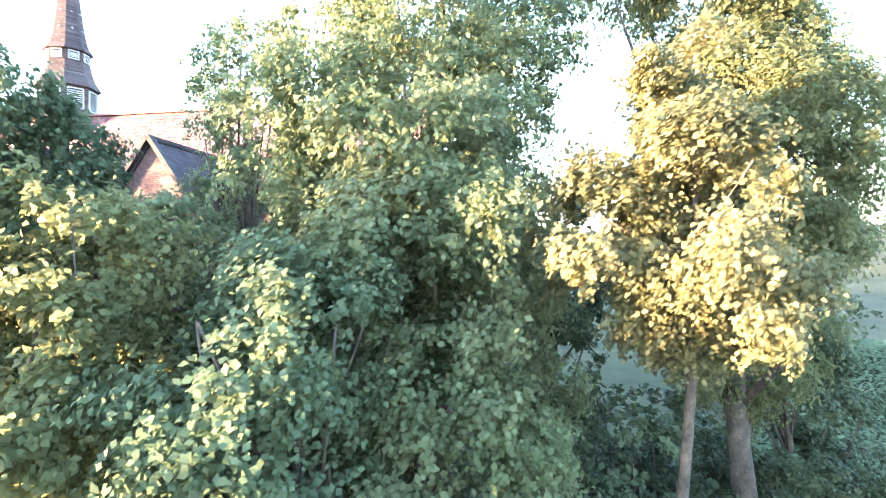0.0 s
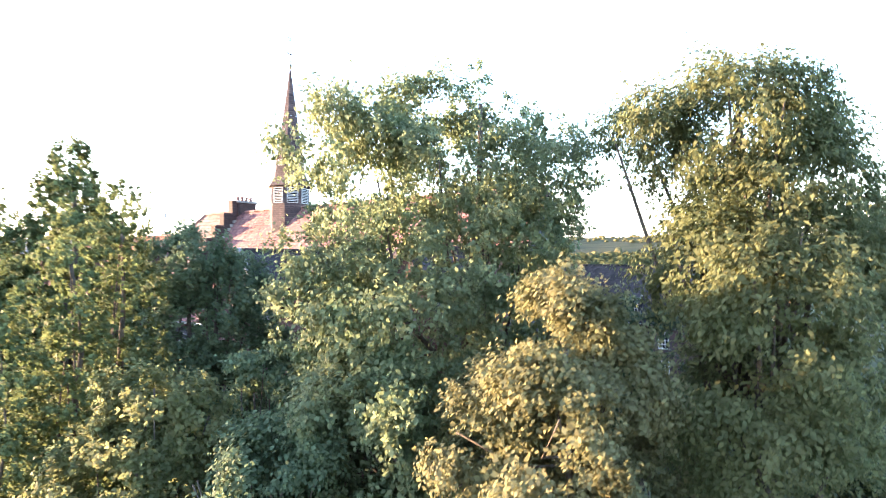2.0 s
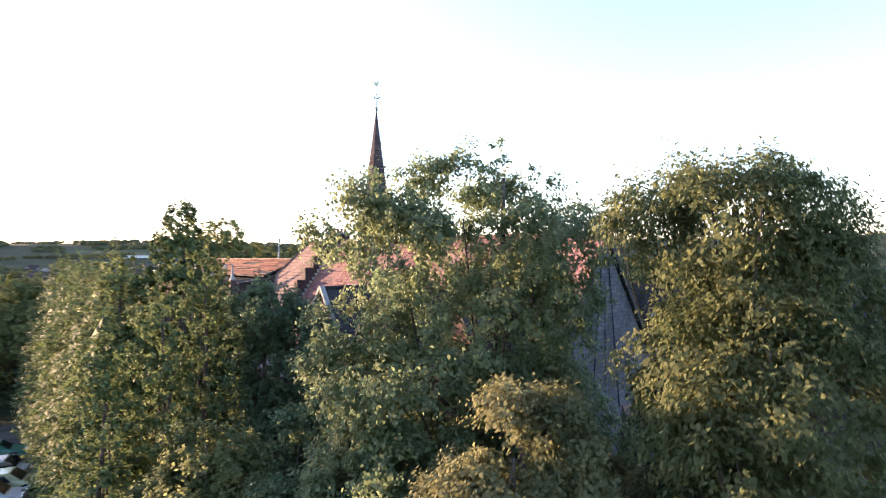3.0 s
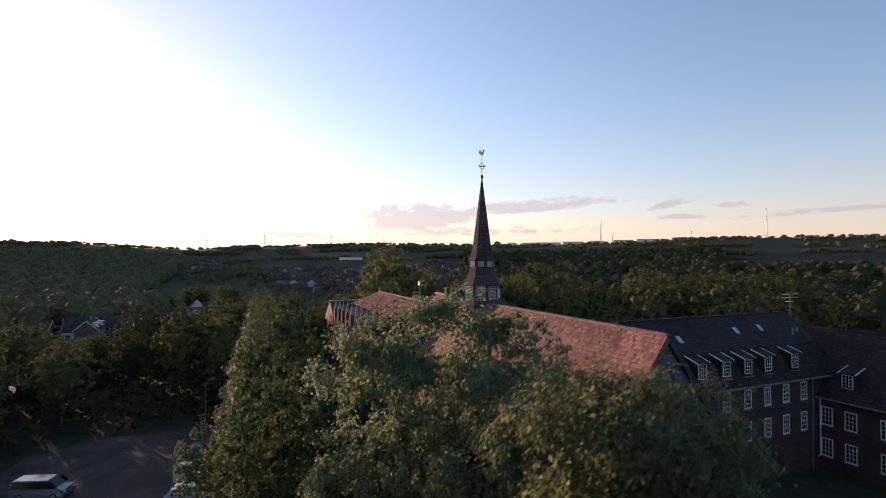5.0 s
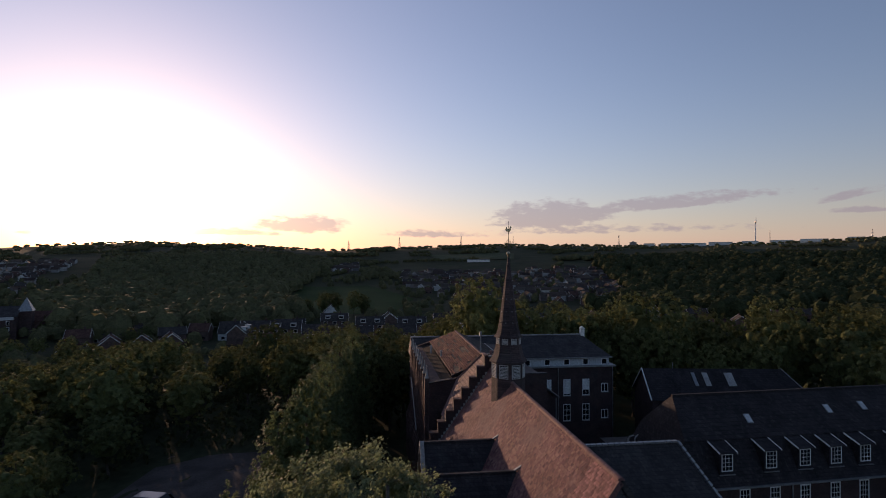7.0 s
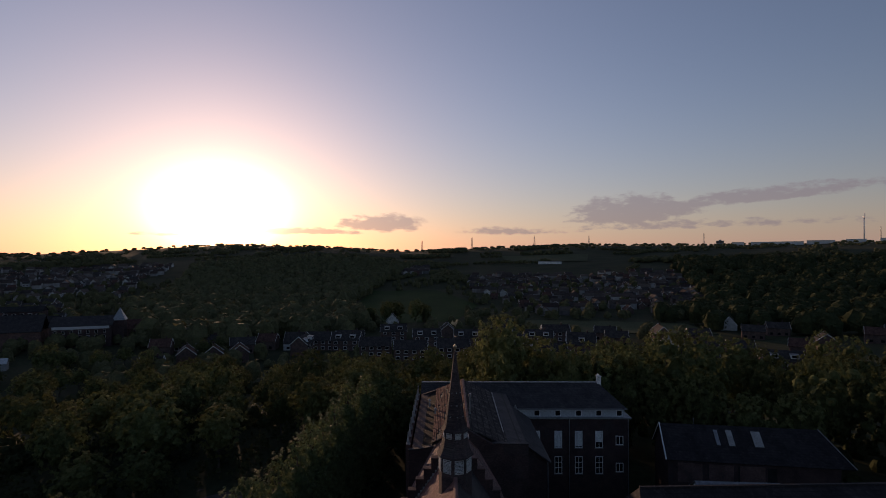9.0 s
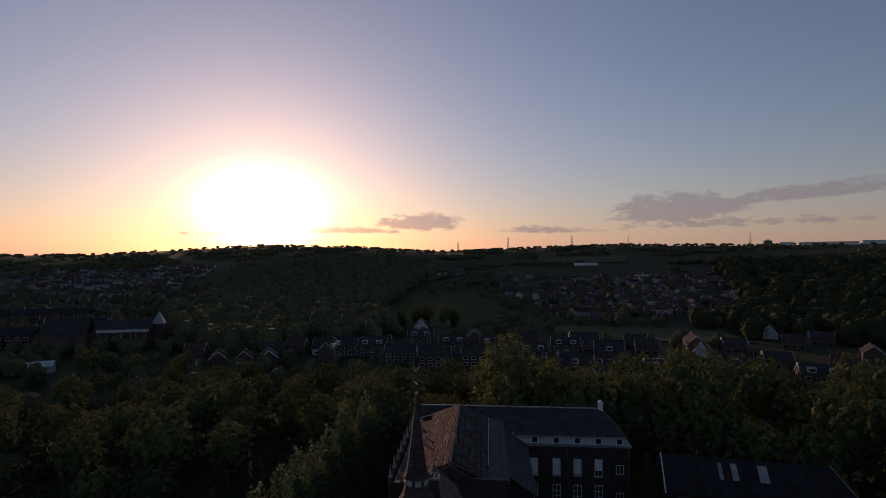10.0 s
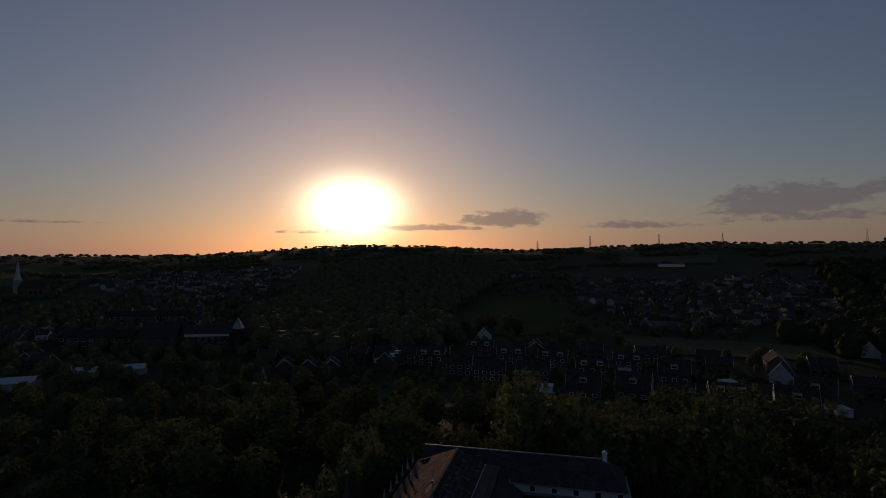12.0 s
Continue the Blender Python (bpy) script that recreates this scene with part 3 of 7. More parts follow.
        bm.to_mesh(mesh)
        bm.free()
        d = (b - a).normalized()
        side = d.cross(Vector((0, 0, 1))).normalized()
        turn = Matrix((side, d, side.cross(d))).transposed().to_4x4()
        for k in range(n):
            ob = linked("hip_tile", mesh, ZINC, transept)
            turn.translation = a + d * (b - a).length * k / n + Vector((0, 0, 0.05))
            ob.matrix_local = turn.copy()
    # stepped far gable
    bm = bmesh.new()
    steps = [(-HALF - 0.3, EAVE_Z - 0.6)]
    outline = [(-HALF - 0.5, 25.1, -3), (HALF + 0.5, 25.1, -3)]
    right, n = [], 8
    for k in range(n):
        x0, x1 = (HALF + 0.5) * (1 - k / n), (HALF + 0.5) * (1 - (k + 1) / n)
        zt = roof_height(x1) + 0.85
        right += [(x0, 25.1, zt), (x1, 25.1, zt)]
    outline += right + [(-x, y, z) for x, y, z in right[::-1]]
    extruded(bm, outline, (0, 0.5, 0))
    gable = part("stepped_gable", bm, DARK_BRICK, church, "stepped dark brick gable")
    for k in range(n):
        x0, x1 = (HALF + 0.5) * (1 - k / n), (HALF + 0.5) * (1 - (k + 1) / n)
        zt = roof_height(x1) + 0.85
        for side in (-1, 1):
            a, b = sorted((side * x0, side * x1))
            part("coping_stone", boxed(a - 0.04, 25.02, zt + 0.003, b + 0.04, 25.68, zt + 0.10), BRICK, gable)
    # steep five-sided choir roof beyond the stepped gable
    left = [(0.2, 25.62, 18.0), (0.2, 30.1, 18.0), (-2.03, 31.9, 15.17), (-4.2, 28.4, 12.41), (-4.9, 25.62, 11.52)]
    right = [(0.4 - x, y, z) for x, y, z in left]
    foot = left[2:][::-1] + right[2:]
    bm = bmesh.new()
    low = [bm.verts.new((x * 0.96, y - 0.12, -3)) for x, y, z in foot]
    high = [bm.verts.new((x * 0.96, y - 0.12, z - 0.15)) for x, y, z in foot]
    for k in range(len(foot)):
        j = (k + 1) % len(foot)
        bm.faces.new((low[k], low[j], high[j], high[k]))
    bmesh.ops.recalc_face_normals(bm, faces=bm.faces)
    choir = part("choir_wall", bm, BRICK, church)
    for face in (left, right):
        bm = bmesh.new()
        slab(bm, face, 0.16)
        part("roof", bm, CLAY, choir, "red clay tile choir roof")
        bar("hip", Vector(face[1]) + Vector((0, 0, 0.03)), Vector(face[2]) + Vector((0, 0, 0.03)), 0.24, 0.14, RIDGE, choir)
        bar("hip", Vector(face[2]) + Vector((0, 0, 0.03)), Vector(face[3]) + Vector((0, 0, 0.03)), 0.2, 0.12, RIDGE, choir)
    bm = bmesh.new()
    slab(bm, [left[1], left[2], right[2]], 0.16)
    part("roof", bm, CLAY, choir)
    bar("ridge", (0.2, 25.7, 18.04), (0.2, 30.1, 18.04), 0.3, 0.18, RIDGE, choir)
    # stepped lead flashing where the nave tiles meet the stepped gable
    for k in range(22):
        x = -0.55 - 0.225 * k
        part("flashing", boxed(x - 0.13, 24.86, roof_height(x) - 0.05, x + 0.1, 25.09, roof_height(x) + 0.17), STONE, gable, "pale stepped flashing")
    return church


church = build_church()


def build_chimney():
    ob = thing("chimney_stack", at_church(0.5, 25.35, 17.3), "brick chimney stack with a row of clay pots", "chimney")
    part("shaft", boxed(-0.75, -0.45, -1.0, 0.75, 0.45, 1.35), DARK_BRICK, ob)
    part("cap", boxed(-0.87, -0.55, 1.353, 0.87, 0.55, 1.5), STONE, ob)
    for k in range(4):
        bm = bmesh.new()
        lathe(bm, [(0.13, 1.503), (0.11, 1.75), (0.13, 1.78), (0.13, 1.85)], 10, m=Matrix.Translation((-0.55 + 0.37 * k, 0, 0)))
        part("pot", bm, RIDGE, ob)
    return ob


build_chimney()


def build_spire():
    """Octagonal ridge turret: louvred drum, flared skirts, a tall needle and a weather vane."""
    ob = thing("spire", at_church(0, 19.32, 0) @ Matrix.Rotation(radians(14), 4, "Z"), "slender octagonal slate ridge turret with louvred openings", "spire")
    eighth = radians(22.5)
    k = 1 / math.cos(eighth)
    bm = bmesh.new()
    lathe(bm, [(1.27 * k, 14.6), (1.25 * k, 19.45)], 8, eighth)
    drum = part("drum", bm, SPIRE_SLATE, ob)
    bm = bmesh.new()
    lathe(bm, [(1.42 * k, 19.38), (1.40 * k, 19.48), (1.22 * k, 19.75), (1.08 * k, 20.1), (0.99 * k, 20.55), (0.95 * k, 20.75)], 8, eighth)
    part("lower_skirt", bm, SPIRE_SLATE, ob)
    bm = bmesh.new()
    lathe(bm, [(0.94 * k, 20.7), (0.92 * k, 21.4)], 8, eighth)
    lantern = part("lantern", bm, SPIRE_SLATE, ob)
    bm = bmesh.new()
    lathe(bm, [(1.07 * k, 21.33), (1.05 * k, 21.42), (0.90 * k, 21.62), (0.80 * k, 22.0), (0.70 * k, 22.6), (0.56 * k, 23.7), (0.40 * k, 25.0), (0.20 * k, 26.6), (0.06 * k, 27.8)], 8, eighth)
    needle = part("needle", bm, SPIRE_SLATE, ob, "tall slate needle roof")
    for body, rad, z0, z1, half, n in ((drum, 1.26, 18.18, 19.26, 0.37, 8), (lantern, 0.935, 20.82, 21.28, 0.25, 4)):
        for j in range(8):
            m = Matrix.Rotation(radians(45 * j), 4, "Z") @ side_pose(rad, 0, 0, 0)
            bm = bmesh.new()
            mid = m @ Matrix.Translation((0, 0, (z0 + z1) / 2))
            ring(bm, half, (z1 - z0) / 2, 0.05, -0.03, 0.05, mid)
            frame_ob = part("louvre", bm, LOUVRE, ob, "pale weathered timber louvre")
            for q in range(n):
                z = z0 + 0.1 + (z1 - z0 - 0.2) * (q + 0.5) / n
                mm = m @ Matrix.Translation((0, 0.02, z)) @ Matrix.Rotation(radians(-35), 4, "X")
                part("slat", boxed(-half + 0.07, -0.05, -0.012, half - 0.07, 0.05, 0.012, mm), LOUVRE, frame_ob)
            part("shadow_gap", boxed(-half + 0.06, -0.02, z0 + 0.06, half - 0.06, 0.004, z1 - 0.06, m), DARK, body)
    # slate hooks that catch the light on the needle
    for j in range(8):
        for z in (22.5, 23.4, 24.4):
            r = {22.5: 0.72, 23.4: 0.60, 24.4: 0.475}[z]
            m = Matrix.Rotation(radians(45 * j), 4, "Z")
            part("hook", boxed(r - 0.02, -0.04, z, r + 0.05, 0.04, z + 0.06, m), ZINC, needle)
    # weather vane
    bm = bmesh.new()
    lathe(bm, [(0.03, 27.75), (0.10, 27.98), (0.15, 28.1), (0.10, 28.22), (0.03, 28.3)], 12)
    vane = part("finial", bm, GILT, ob, "gilt copper ball")
    bm = bmesh.new()
    tube(bm, [(0, 0, 28.2), (0, 0, 30.75)], [0.028, 0.012], 6)
    part("rod", bm, IRON, vane)
    bm = bmesh.new()
    tube(bm, [(-0.42, 0, 28.95), (0.42, 0, 28.95)], [0.022, 0.022], 6)
    tube(bm, [(0, -0.42, 28.95), (0, 0.42, 28.95)], [0.022, 0.022], 6)
    for a in range(4):
        c, s = math.cos(a * math.pi / 2), math.sin(a * math.pi / 2)
        tube(bm, [(c * 0.05, s * 0.05, 29.25), (c * 0.2, s * 0.2, 29.1), (c * 0.24, s * 0.24, 28.95), (c * 0.2, s * 0.2, 28.8), (c * 0.05, s * 0.05, 28.65)], [0.012] * 5, 5)
    part("cross", bm, IRON, vane, "wrought iron compass cross")
    bm = bmesh.new()
    outline = [(-0.30, 0, 30.05), (-0.22, 0, 30.28), (-0.10, 0, 30.12), (0.06, 0, 30.10), (0.13, 0, 30.3), (0.22, 0, 30.34), (0.30, 0, 30.24), (0.22, 0, 30.2), (0.2, 0, 30.0), (0.08, 0, 29.88), (0.02, 0, 29.72), (-0.03, 0, 29.88), (-0.2, 0, 29.9)]
    extruded(bm, [Vector(p) + Vector((0, -0.015, 0)) for p in outline], (0, 0.03, 0))
    part("weathercock", bm, GILT, vane, "gilt copper weathercock")
    return ob


build_spire()


def build_gothic_wing():
    """The tall wing behind the choir: a flat-topped end wall, a low patched tile roof and a side wall of slender pinnacled shafts."""
    ob = thing("gothic_wing", at_church(0, 0), "tall brick wing with pinnacled buttresses and patched tile roof", "abbey wing")
    ridge, rz, left, right, ez = 1.7, 16.5, -4.75, 8.1, 14.55
    fold, fz = -2.3, 14.98
    part("wall", boxed(left, 34.3, -4, right, 57.0, 14.3), DARK_BRICK, ob)
    bm = bmesh.new()
    extruded(bm, [(left - 0.1, 33.8, -4), (right + 0.1, 33.8, -4), (right + 0.1, 33.8, 14.95), (4.3, 33.8, 15.0), (ridge, 33.8, 16.45), (0.2, 33.8, 15.6), (-1.4, 33.8, 14.98), (fold, 33.8, 14.6), (left - 0.1, 33.8, 14.25)], (0, 0.48, 0))
    end = part("end_wall", bm, DARK_BRICK, ob, "blank dark brick end wall")
    bar("coping", (left - 0.15, 34.0, 14.3), (fold, 34.0, 14.66), 0.6, 0.1, SLATE, end)
    bar("coping", (4.3, 34.0, 15.05), (right + 0.15, 34.0, 15.0), 0.6, 0.1, SLATE, end)
    bm = bmesh.new()
    slab(bm, [(ridge, 34.3, rz), (fold, 34.3, fz), (fold, 57.2, fz), (ridge, 57.2, rz)], 0.16)
    slope = part("roof", bm, GREY_TILE, ob, "patched red tile roof slope")
    # the slope's shaded lower part, put in as a separate dark strip
    bm = bmesh.new()
    slab(bm, [(fold, 34.3, fz - 0.3), (left + 0.36, 34.3, 14.0), (left + 0.36, 57.2, 14.0), (fold, 57.2, fz - 0.3)], 0.14)
    part("roof", bm, SHADE_SLATE, ob, "dark slate strip above the side wall, standing in for roof shade")
    part("parapet", boxed(left - 0.02, 34.31, 13.6, left + 0.2, 57.1, 14.3), DARK_BRICK, ob, "low brick parapet")
    # courses of old tiles, broken and patched
    rng = random.Random(31)
    rows = 19
    for k in range(rows):
        u0, u1 = (k + 0.05) / rows, (k + 0.80) / rows
        y = 34.35
        while y < 57.0:
            y1 = min(y + rng.uniform(0.6, 3.4), 57.15)
            if rng.random() > 0.16:
                x0, x1 = fold + (ridge - fold) * u0, fold + (ridge - fold) * u1
                z0, z1 = fz + (rz - fz) * u0 + 0.09, fz + (rz - fz) * u1 + 0.05 + rng.uniform(0, 0.02)
                bm = bmesh.new()
                slab(bm, [(x1, y, z1), (x0, y, z0), (x0, y1, z0), (x1, y1, z1)], 0.06)
                part("tile_course", bm, PATCH_TILE, slope)
            y = y1 + 0.02
    bm = bmesh.new()
    slab(bm, [(ridge, 34.3, rz), (6.2, 34.3, ez), (6.2, 57.2, ez), (ridge, 57.2, rz)], 0.16)
    part("roof", bm, LICHEN_TILE, ob, "lichen-spotted grey tile roof slope")
    bm = bmesh.new()
    slab(bm, [(6.2, 34.3, ez), (right + 0.2, 34.3, 14.32), (right + 0.2, 57.0, 14.32), (6.2, 57.2, ez)], 0.1)
    part("roof", bm, SLATE, ob, "dark gutter roof")
    bar("flashing", (6.1, 56.7, ez + 0.08), (5.95, 38.6, ez + 0.10), 0.16, 0.05, STONE, ob, "pale lead flashing")
    bm = bmesh.new()
    extruded(bm, [(left, 56.7, 14.2), (6.2, 56.7, 14.2), (ridge, 56.7, rz - 0.17)], (0, 0.3, 0))
    part("gable", bm, DARK_BRICK, ob)
    for k in range(56):
        bm = bmesh.new()
        coping(bm, (ridge, 34.4 + 0.405 * k, rz + 0.04), (ridge, 34.78 + 0.405 * k, rz + 0.06), 0.26, 0.15)
        part("ridge_tile", bm, RIDGE, ob)
    # slender shafts with pinnacles, taller and shorter in turn
    for k in range(18):
        s = 34.8 + 1.28 * k
        tall = k % 2 == 0
        wide, top = (0.40, 14.6) if tall else (0.26, 13.2)
        bm = bmesh.new()
        extruded(bm, [(left, s - wide / 2, -3), (left - 1.0, s - wide / 2, -3), (left - 1.0, s - wide / 2, 4.5), (left - 0.5, s - wide / 2, 6.2), (left - 0.5, s - wide / 2, top), (left, s - wide / 2, top)], (0, wide, 0))
        shaft = part("buttress", bm, BRICK, ob, "slender red brick buttress")
        bm = bmesh.new()
        lathe(bm, [(wide * 0.62, top), (wide * 0.66, top + 0.1), (wide * 0.45, top + 0.2), (0.05, top + 1.2), (0.09, top + 1.28), (0.02, top + 1.45)], 8, radians(22.5), Matrix.Translation((left - 0.25, s, 0)))
        part("pinnacle", bm, STONE if tall else BRICK, shaft, "small pointed pinnacle")
    for k in range(6):
        window(ob, side_pose(left, 36.72 + 3.84 * k, 7.0, 180), 0.8, 5.4, 2, 6, IRON, bar=0.05)
    # raking stair rail on the side wall
    bar("stair_rail", (left - 0.9, 48.7, 11.6), (left - 0.9, 40.5, 7.2), 0.12, 0.16, STONE, ob, "pale raking rail")
    # vents on the patched slope
    for x, s, z, h in ((-3.06, 48.1, 15.0, 0.75), (-2.2, 44.0, 15.3, 0.5)):
        bm = bmesh.new()
        lathe(bm, [(0.12, z - 0.1), (0.12, z + h), (0.22, z + h + 0.02), (0.05, z + h + 0.22)], 10, m=Matrix.Translation((x, s, 0)))
        part("vent", bm, STONE, ob, "pale roof vent")
    bm = bmesh.new()
    tube(bm, [(2.1, 40.3, 16.2), (2.1, 40.3, 18.5)], [0.10, 0.08], 8)
    box(bm, 1.97, 40.17, 18.3, 2.23, 40.43, 18.75)
    part("flue", bm, ZINC, ob, "thin metal flue")
    return ob


build_gothic_wing()


def blind(win, m, wide, high, drop):
    part("blind", boxed(-wide / 2 + 0.1, -0.018, high / 2 - 0.1 - drop, wide / 2 - 0.1, 0.011, high / 2 - 0.1, m), RENDER, win, "pale drawn blind")


def build_back_block():
    """The long brick range behind: two tall storeys, a pale attic band and a hipped slate roof."""
    ob = thing("brick_range", at_church(0, 0), "three-storey dark brick abbey range with a pale attic band", "abbey range")
    x0, x1, y0, y1 = -4.6, 27.0, 57.0, 66.0
    part("wall", boxed(x0, y0, -5, x1, y1, 10.6), DARK_BRICK, ob)
    part("cornice", boxed(8.4, y0 - 0.35, 10.603, x1 + 0.3, y1 + 0.3, 10.8), ZINC, ob)
    part("attic_band", boxed(9.0, y0 + 0.25, 10.803, x1 - 0.6, y1 - 0.3, 12.05), PALE_PANEL, ob, "pale grey panelled attic band")
    part("left_attic", boxed(x0 + 0.1, y0 + 0.25, 10.6, 8.9, y1 - 0.3, 12.05), DARK_BRICK, ob)
    e = 12.1
    front, back, mid, hl, hr = y0 - 0.1, y1 + 0.1, 61.6, x0 - 0.2, x1 - 0.3
    rz = 15.0
    bm = bmesh.new()
    slab(bm, [(hl, front, e), (hr, front, e), (hr - 3.2, mid, rz), (hl, mid, rz)], 0.15)
    part("roof", bm, SLATE, ob, "long dark slate roof slope")
    bm = bmesh.new()
    slab(bm, [(hl, back, e), (hr, back, e), (hr - 3.2, mid, rz), (hl, mid, rz)], 0.15)
    part("roof", bm, SLATE, ob)
    bm = bmesh.new()
    slab(bm, [(hr, front, e), (hr, back, e), (hr - 3.2, mid, rz)], 0.15)
    part("roof", bm, SLATE, ob)
    bm = bmesh.new()
    extruded(bm, [(hl, front, e - 0.2), (hl, back, e - 0.2), (hl, mid, rz - 0.1)], (0.4, 0, 0))
    part("gable", bm, BRICK, ob)
    bar("gutter", (8.6, front - 0.08, e - 0.05), (hr, front - 0.08, e - 0.05), 0.16, 0.14, ZINC, ob)
    bar("ridge", (hl, mid, rz + 0.03), (hr - 3.2, mid, rz + 0.03), 0.26, 0.16, ZINC, ob)
    for x in (13.05, 16.25, 19.4, 22.5, 25.6):
        window(ob, side_pose(x, y0 + 0.25, 11.35, -90), 0.95, 0.95, 1, 1, WHITE, sill=False)
    for k, x in enumerate((12.9, 16.25, 19.35, 22.45)):
        m = side_pose(x, y0, 7.45, -90)
        blind(window(ob, m, 1.15, 2.55, 2, 2), m, 1.15, 2.55, (2.3, 2.3, 2.2, 1.6)[k])
        m = side_pose(x, y0, 3.55, -90)
        window(ob, m, 1.15, 2.6, 2, 3, bar=0.08)
    window(ob, side_pose(25.55, y0, 7.3, -90), 1.15, 1.35, 2, 1, bar=0.09)
    window(ob, side_pose(25.55, y0, 3.2, -90), 1.15, 1.35, 2, 1, bar=0.09)
    for x in (17.9, x1 - 0.15):
        bm = bmesh.new()
        tube(bm, [(x, y0 - 0.12, 10.6), (x, y0 - 0.12, -1.5)], [0.06, 0.06], 8)
        part("downpipe", bm, ZINC, ob)
    # right end windows and a short white pipe
    for z in (3.4, 7.4):
        for y in (59.5, 63.0):
            window(ob, side_pose(x1, y, z, 0), 1.1, 2.2, 2, 3)
    return ob


build_back_block()


def build_white_chimney():
    ob = thing("roof_chimney", at_church(23.7, 61.6, 14.75), "small white rendered chimney with a hooded cowl", "chimney")
    part("shaft", boxed(-0.32, -0.32, -0.3, 0.32, 0.32, 1.0), RENDER, ob)
    bm = bmesh.new()
    extruded(bm, [(-0.42, -0.38, 1.2), (0.42, -0.38, 1.2), (0, -0.38, 1.6)], (0, 0.76, 0))
    box(bm, -0.3, -0.3, 1.003, -0.2, 0.3, 1.2)
    box(bm, 0.2, -0.3, 1.003, 0.3, 0.3, 1.2)
    part("cowl", bm, RENDER, ob)
    return ob


build_white_chimney()


def build_corner_finial():
    ob = thing("corner_finial", at_church(9.7, 56.72, 10.803), "small pale stone finial at the attic corner", "finial")
    bm = bmesh.new()
    lathe(bm, [(0.20, 0), (0.20, 1.0), (0.26, 1.05), (0.26, 1.2), (0.16, 1.3), (0.24, 1.5), (0.20, 1.66), (0.05, 1.95)], 8, radians(22.5))
    part("shaft", bm, STONE, ob)


build_corner_finial()


def build_link():
    """The dark wing that ties the gothic wing to the range."""
    ob = thing("link_building", at_church(0, 0), "low dark brick link building with a slate roof", "abbey wing")
    part("wall", boxed(8.15, 40.0, -4, 11.3, 56.98, 10.9), DARK_BRICK, ob)
    bm = bmesh.new()
    slab(bm, [(8.2, 39.6, 13.2), (11.7, 39.6, 10.8), (11.7, 57.0, 10.8), (8.2, 57.0, 13.2)], 0.14)
    part("roof", bm, SLATE, ob)
    bm = bmesh.new()
    extruded(bm, [(8.2, 40.0, 10.8), (11.3, 40.0, 10.8), (8.2, 40.0, 13.0)], (0, 0.3, 0))
    part("gable", bm, DARK_BRICK, ob)
    bm = bmesh.new()
    tube(bm, [(11.45, 39.9, 10.6), (11.45, 39.9, -2)], [0.06, 0.06], 8)
    part("downpipe", bm, ZINC, ob, "pale zinc downpipe")
    bar("gutter", (11.75, 39.6, 10.7), (11.75, 57, 10.7), 0.15, 0.13, IRON, ob)
    for y in (43, 47, 51, 55):
        window(ob, side_pose(11.3, y, 4.0, 0), 1.0, 2.2, 2, 3)
    return ob


build_link()


def build_plant_block():
    """A low flat block behind the transept with bent vent pipes on its roof."""
    ob = thing("service_block", at_church(14.5, 25.2, 0), "low dark flat-roofed block with pale vent pipes", "building")
    part("wall", boxed(-2.4, -3.0, -3, 2.4, 3.0, 9.4), DARK_BRICK, ob)
    part("roof", boxed(-2.6, -3.2, 9.403, 2.6, 3.2, 9.6), SLATE, ob)
    for x, y, h, turn in ((-1.4, -0.4, 1.1, 0.3), (-0.3, 0.4, 0.8, 0.6), (0.9, -0.3, 0.9, 0.2)):
        bm = bmesh.new()
        c, sn = math.cos(turn) * 0.7, math.sin(turn) * 0.7
        tube(bm, [(x, y, 9.6), (x, y, 9.6 + h), (x + c * 0.3, y + sn * 0.3, 9.75 + h), (x + c, y + sn, 9.8 + h)], [0.07] * 4, 8)
        part("vent_pipe", bm, STONE, ob, "pale bent vent pipe")


build_plant_block()


def dormer(parent, m, wide=1.05, high=1.45):
    """A flat-sided roof dormer with a catslide roof and white edge boards. m: frame at the window's middle, y outwards."""
    w, h = wide / 2 + 0.16, high / 2
    bm = bmesh.new()
    extruded(bm, [(-w, 0, -h - 0.25), (-w, 0, h + 0.12), (-w, -1.9, h + 0.75), (-w, -1.9, -h - 0.25)], (0.14, 0, 0), m)
    extruded(bm, [(w - 0.14, 0, -h - 0.25), (w - 0.14, 0, h + 0.12), (w - 0.14, -1.9, h + 0.75), (w - 0.14, -1.9, -h - 0.25)], (0.14, 0, 0), m)
    box(bm, -w + 0.14, -0.12, -h - 0.25, w - 0.14, 0, -h - 0.003, m)
    box(bm, -w + 0.14, -0.3, -h, w - 0.14, -0.25, h + 0.1, m)
    d = part("dormer", bm, GREY_TILE, parent)
    bm = bmesh.new()
    slab(bm, [m @ Vector(p) for p in ((-w - 0.12, 0.18, h + 0.12), (w + 0.12, 0.18, h + 0.12), (w + 0.12, -2.1, h + 0.88), (-w - 0.12, -2.1, h + 0.88))], 0.1)
    part("dormer_roof", bm, GREY_TILE, d)
    for x in (-w - 0.14, w + 0.14):
        bar("edge_board", m @ Vector((x, 0.2, h + 0.10)), m @ Vector((x, -1.75, h + 0.75)), 0.06, 0.11, WHITE, d, "white-painted edge board")
    window(parent, m, wide, high, 3, 4, sill=False, bar=0.035, edge=0.06)
    bar("apron", m @ Vector((-w - 0.05, 0.05, -h - 0.28)), m @ Vector((w + 0.05, 0.05, -h - 0.28)), 0.12, 0.06, ZINC, d)
    return d


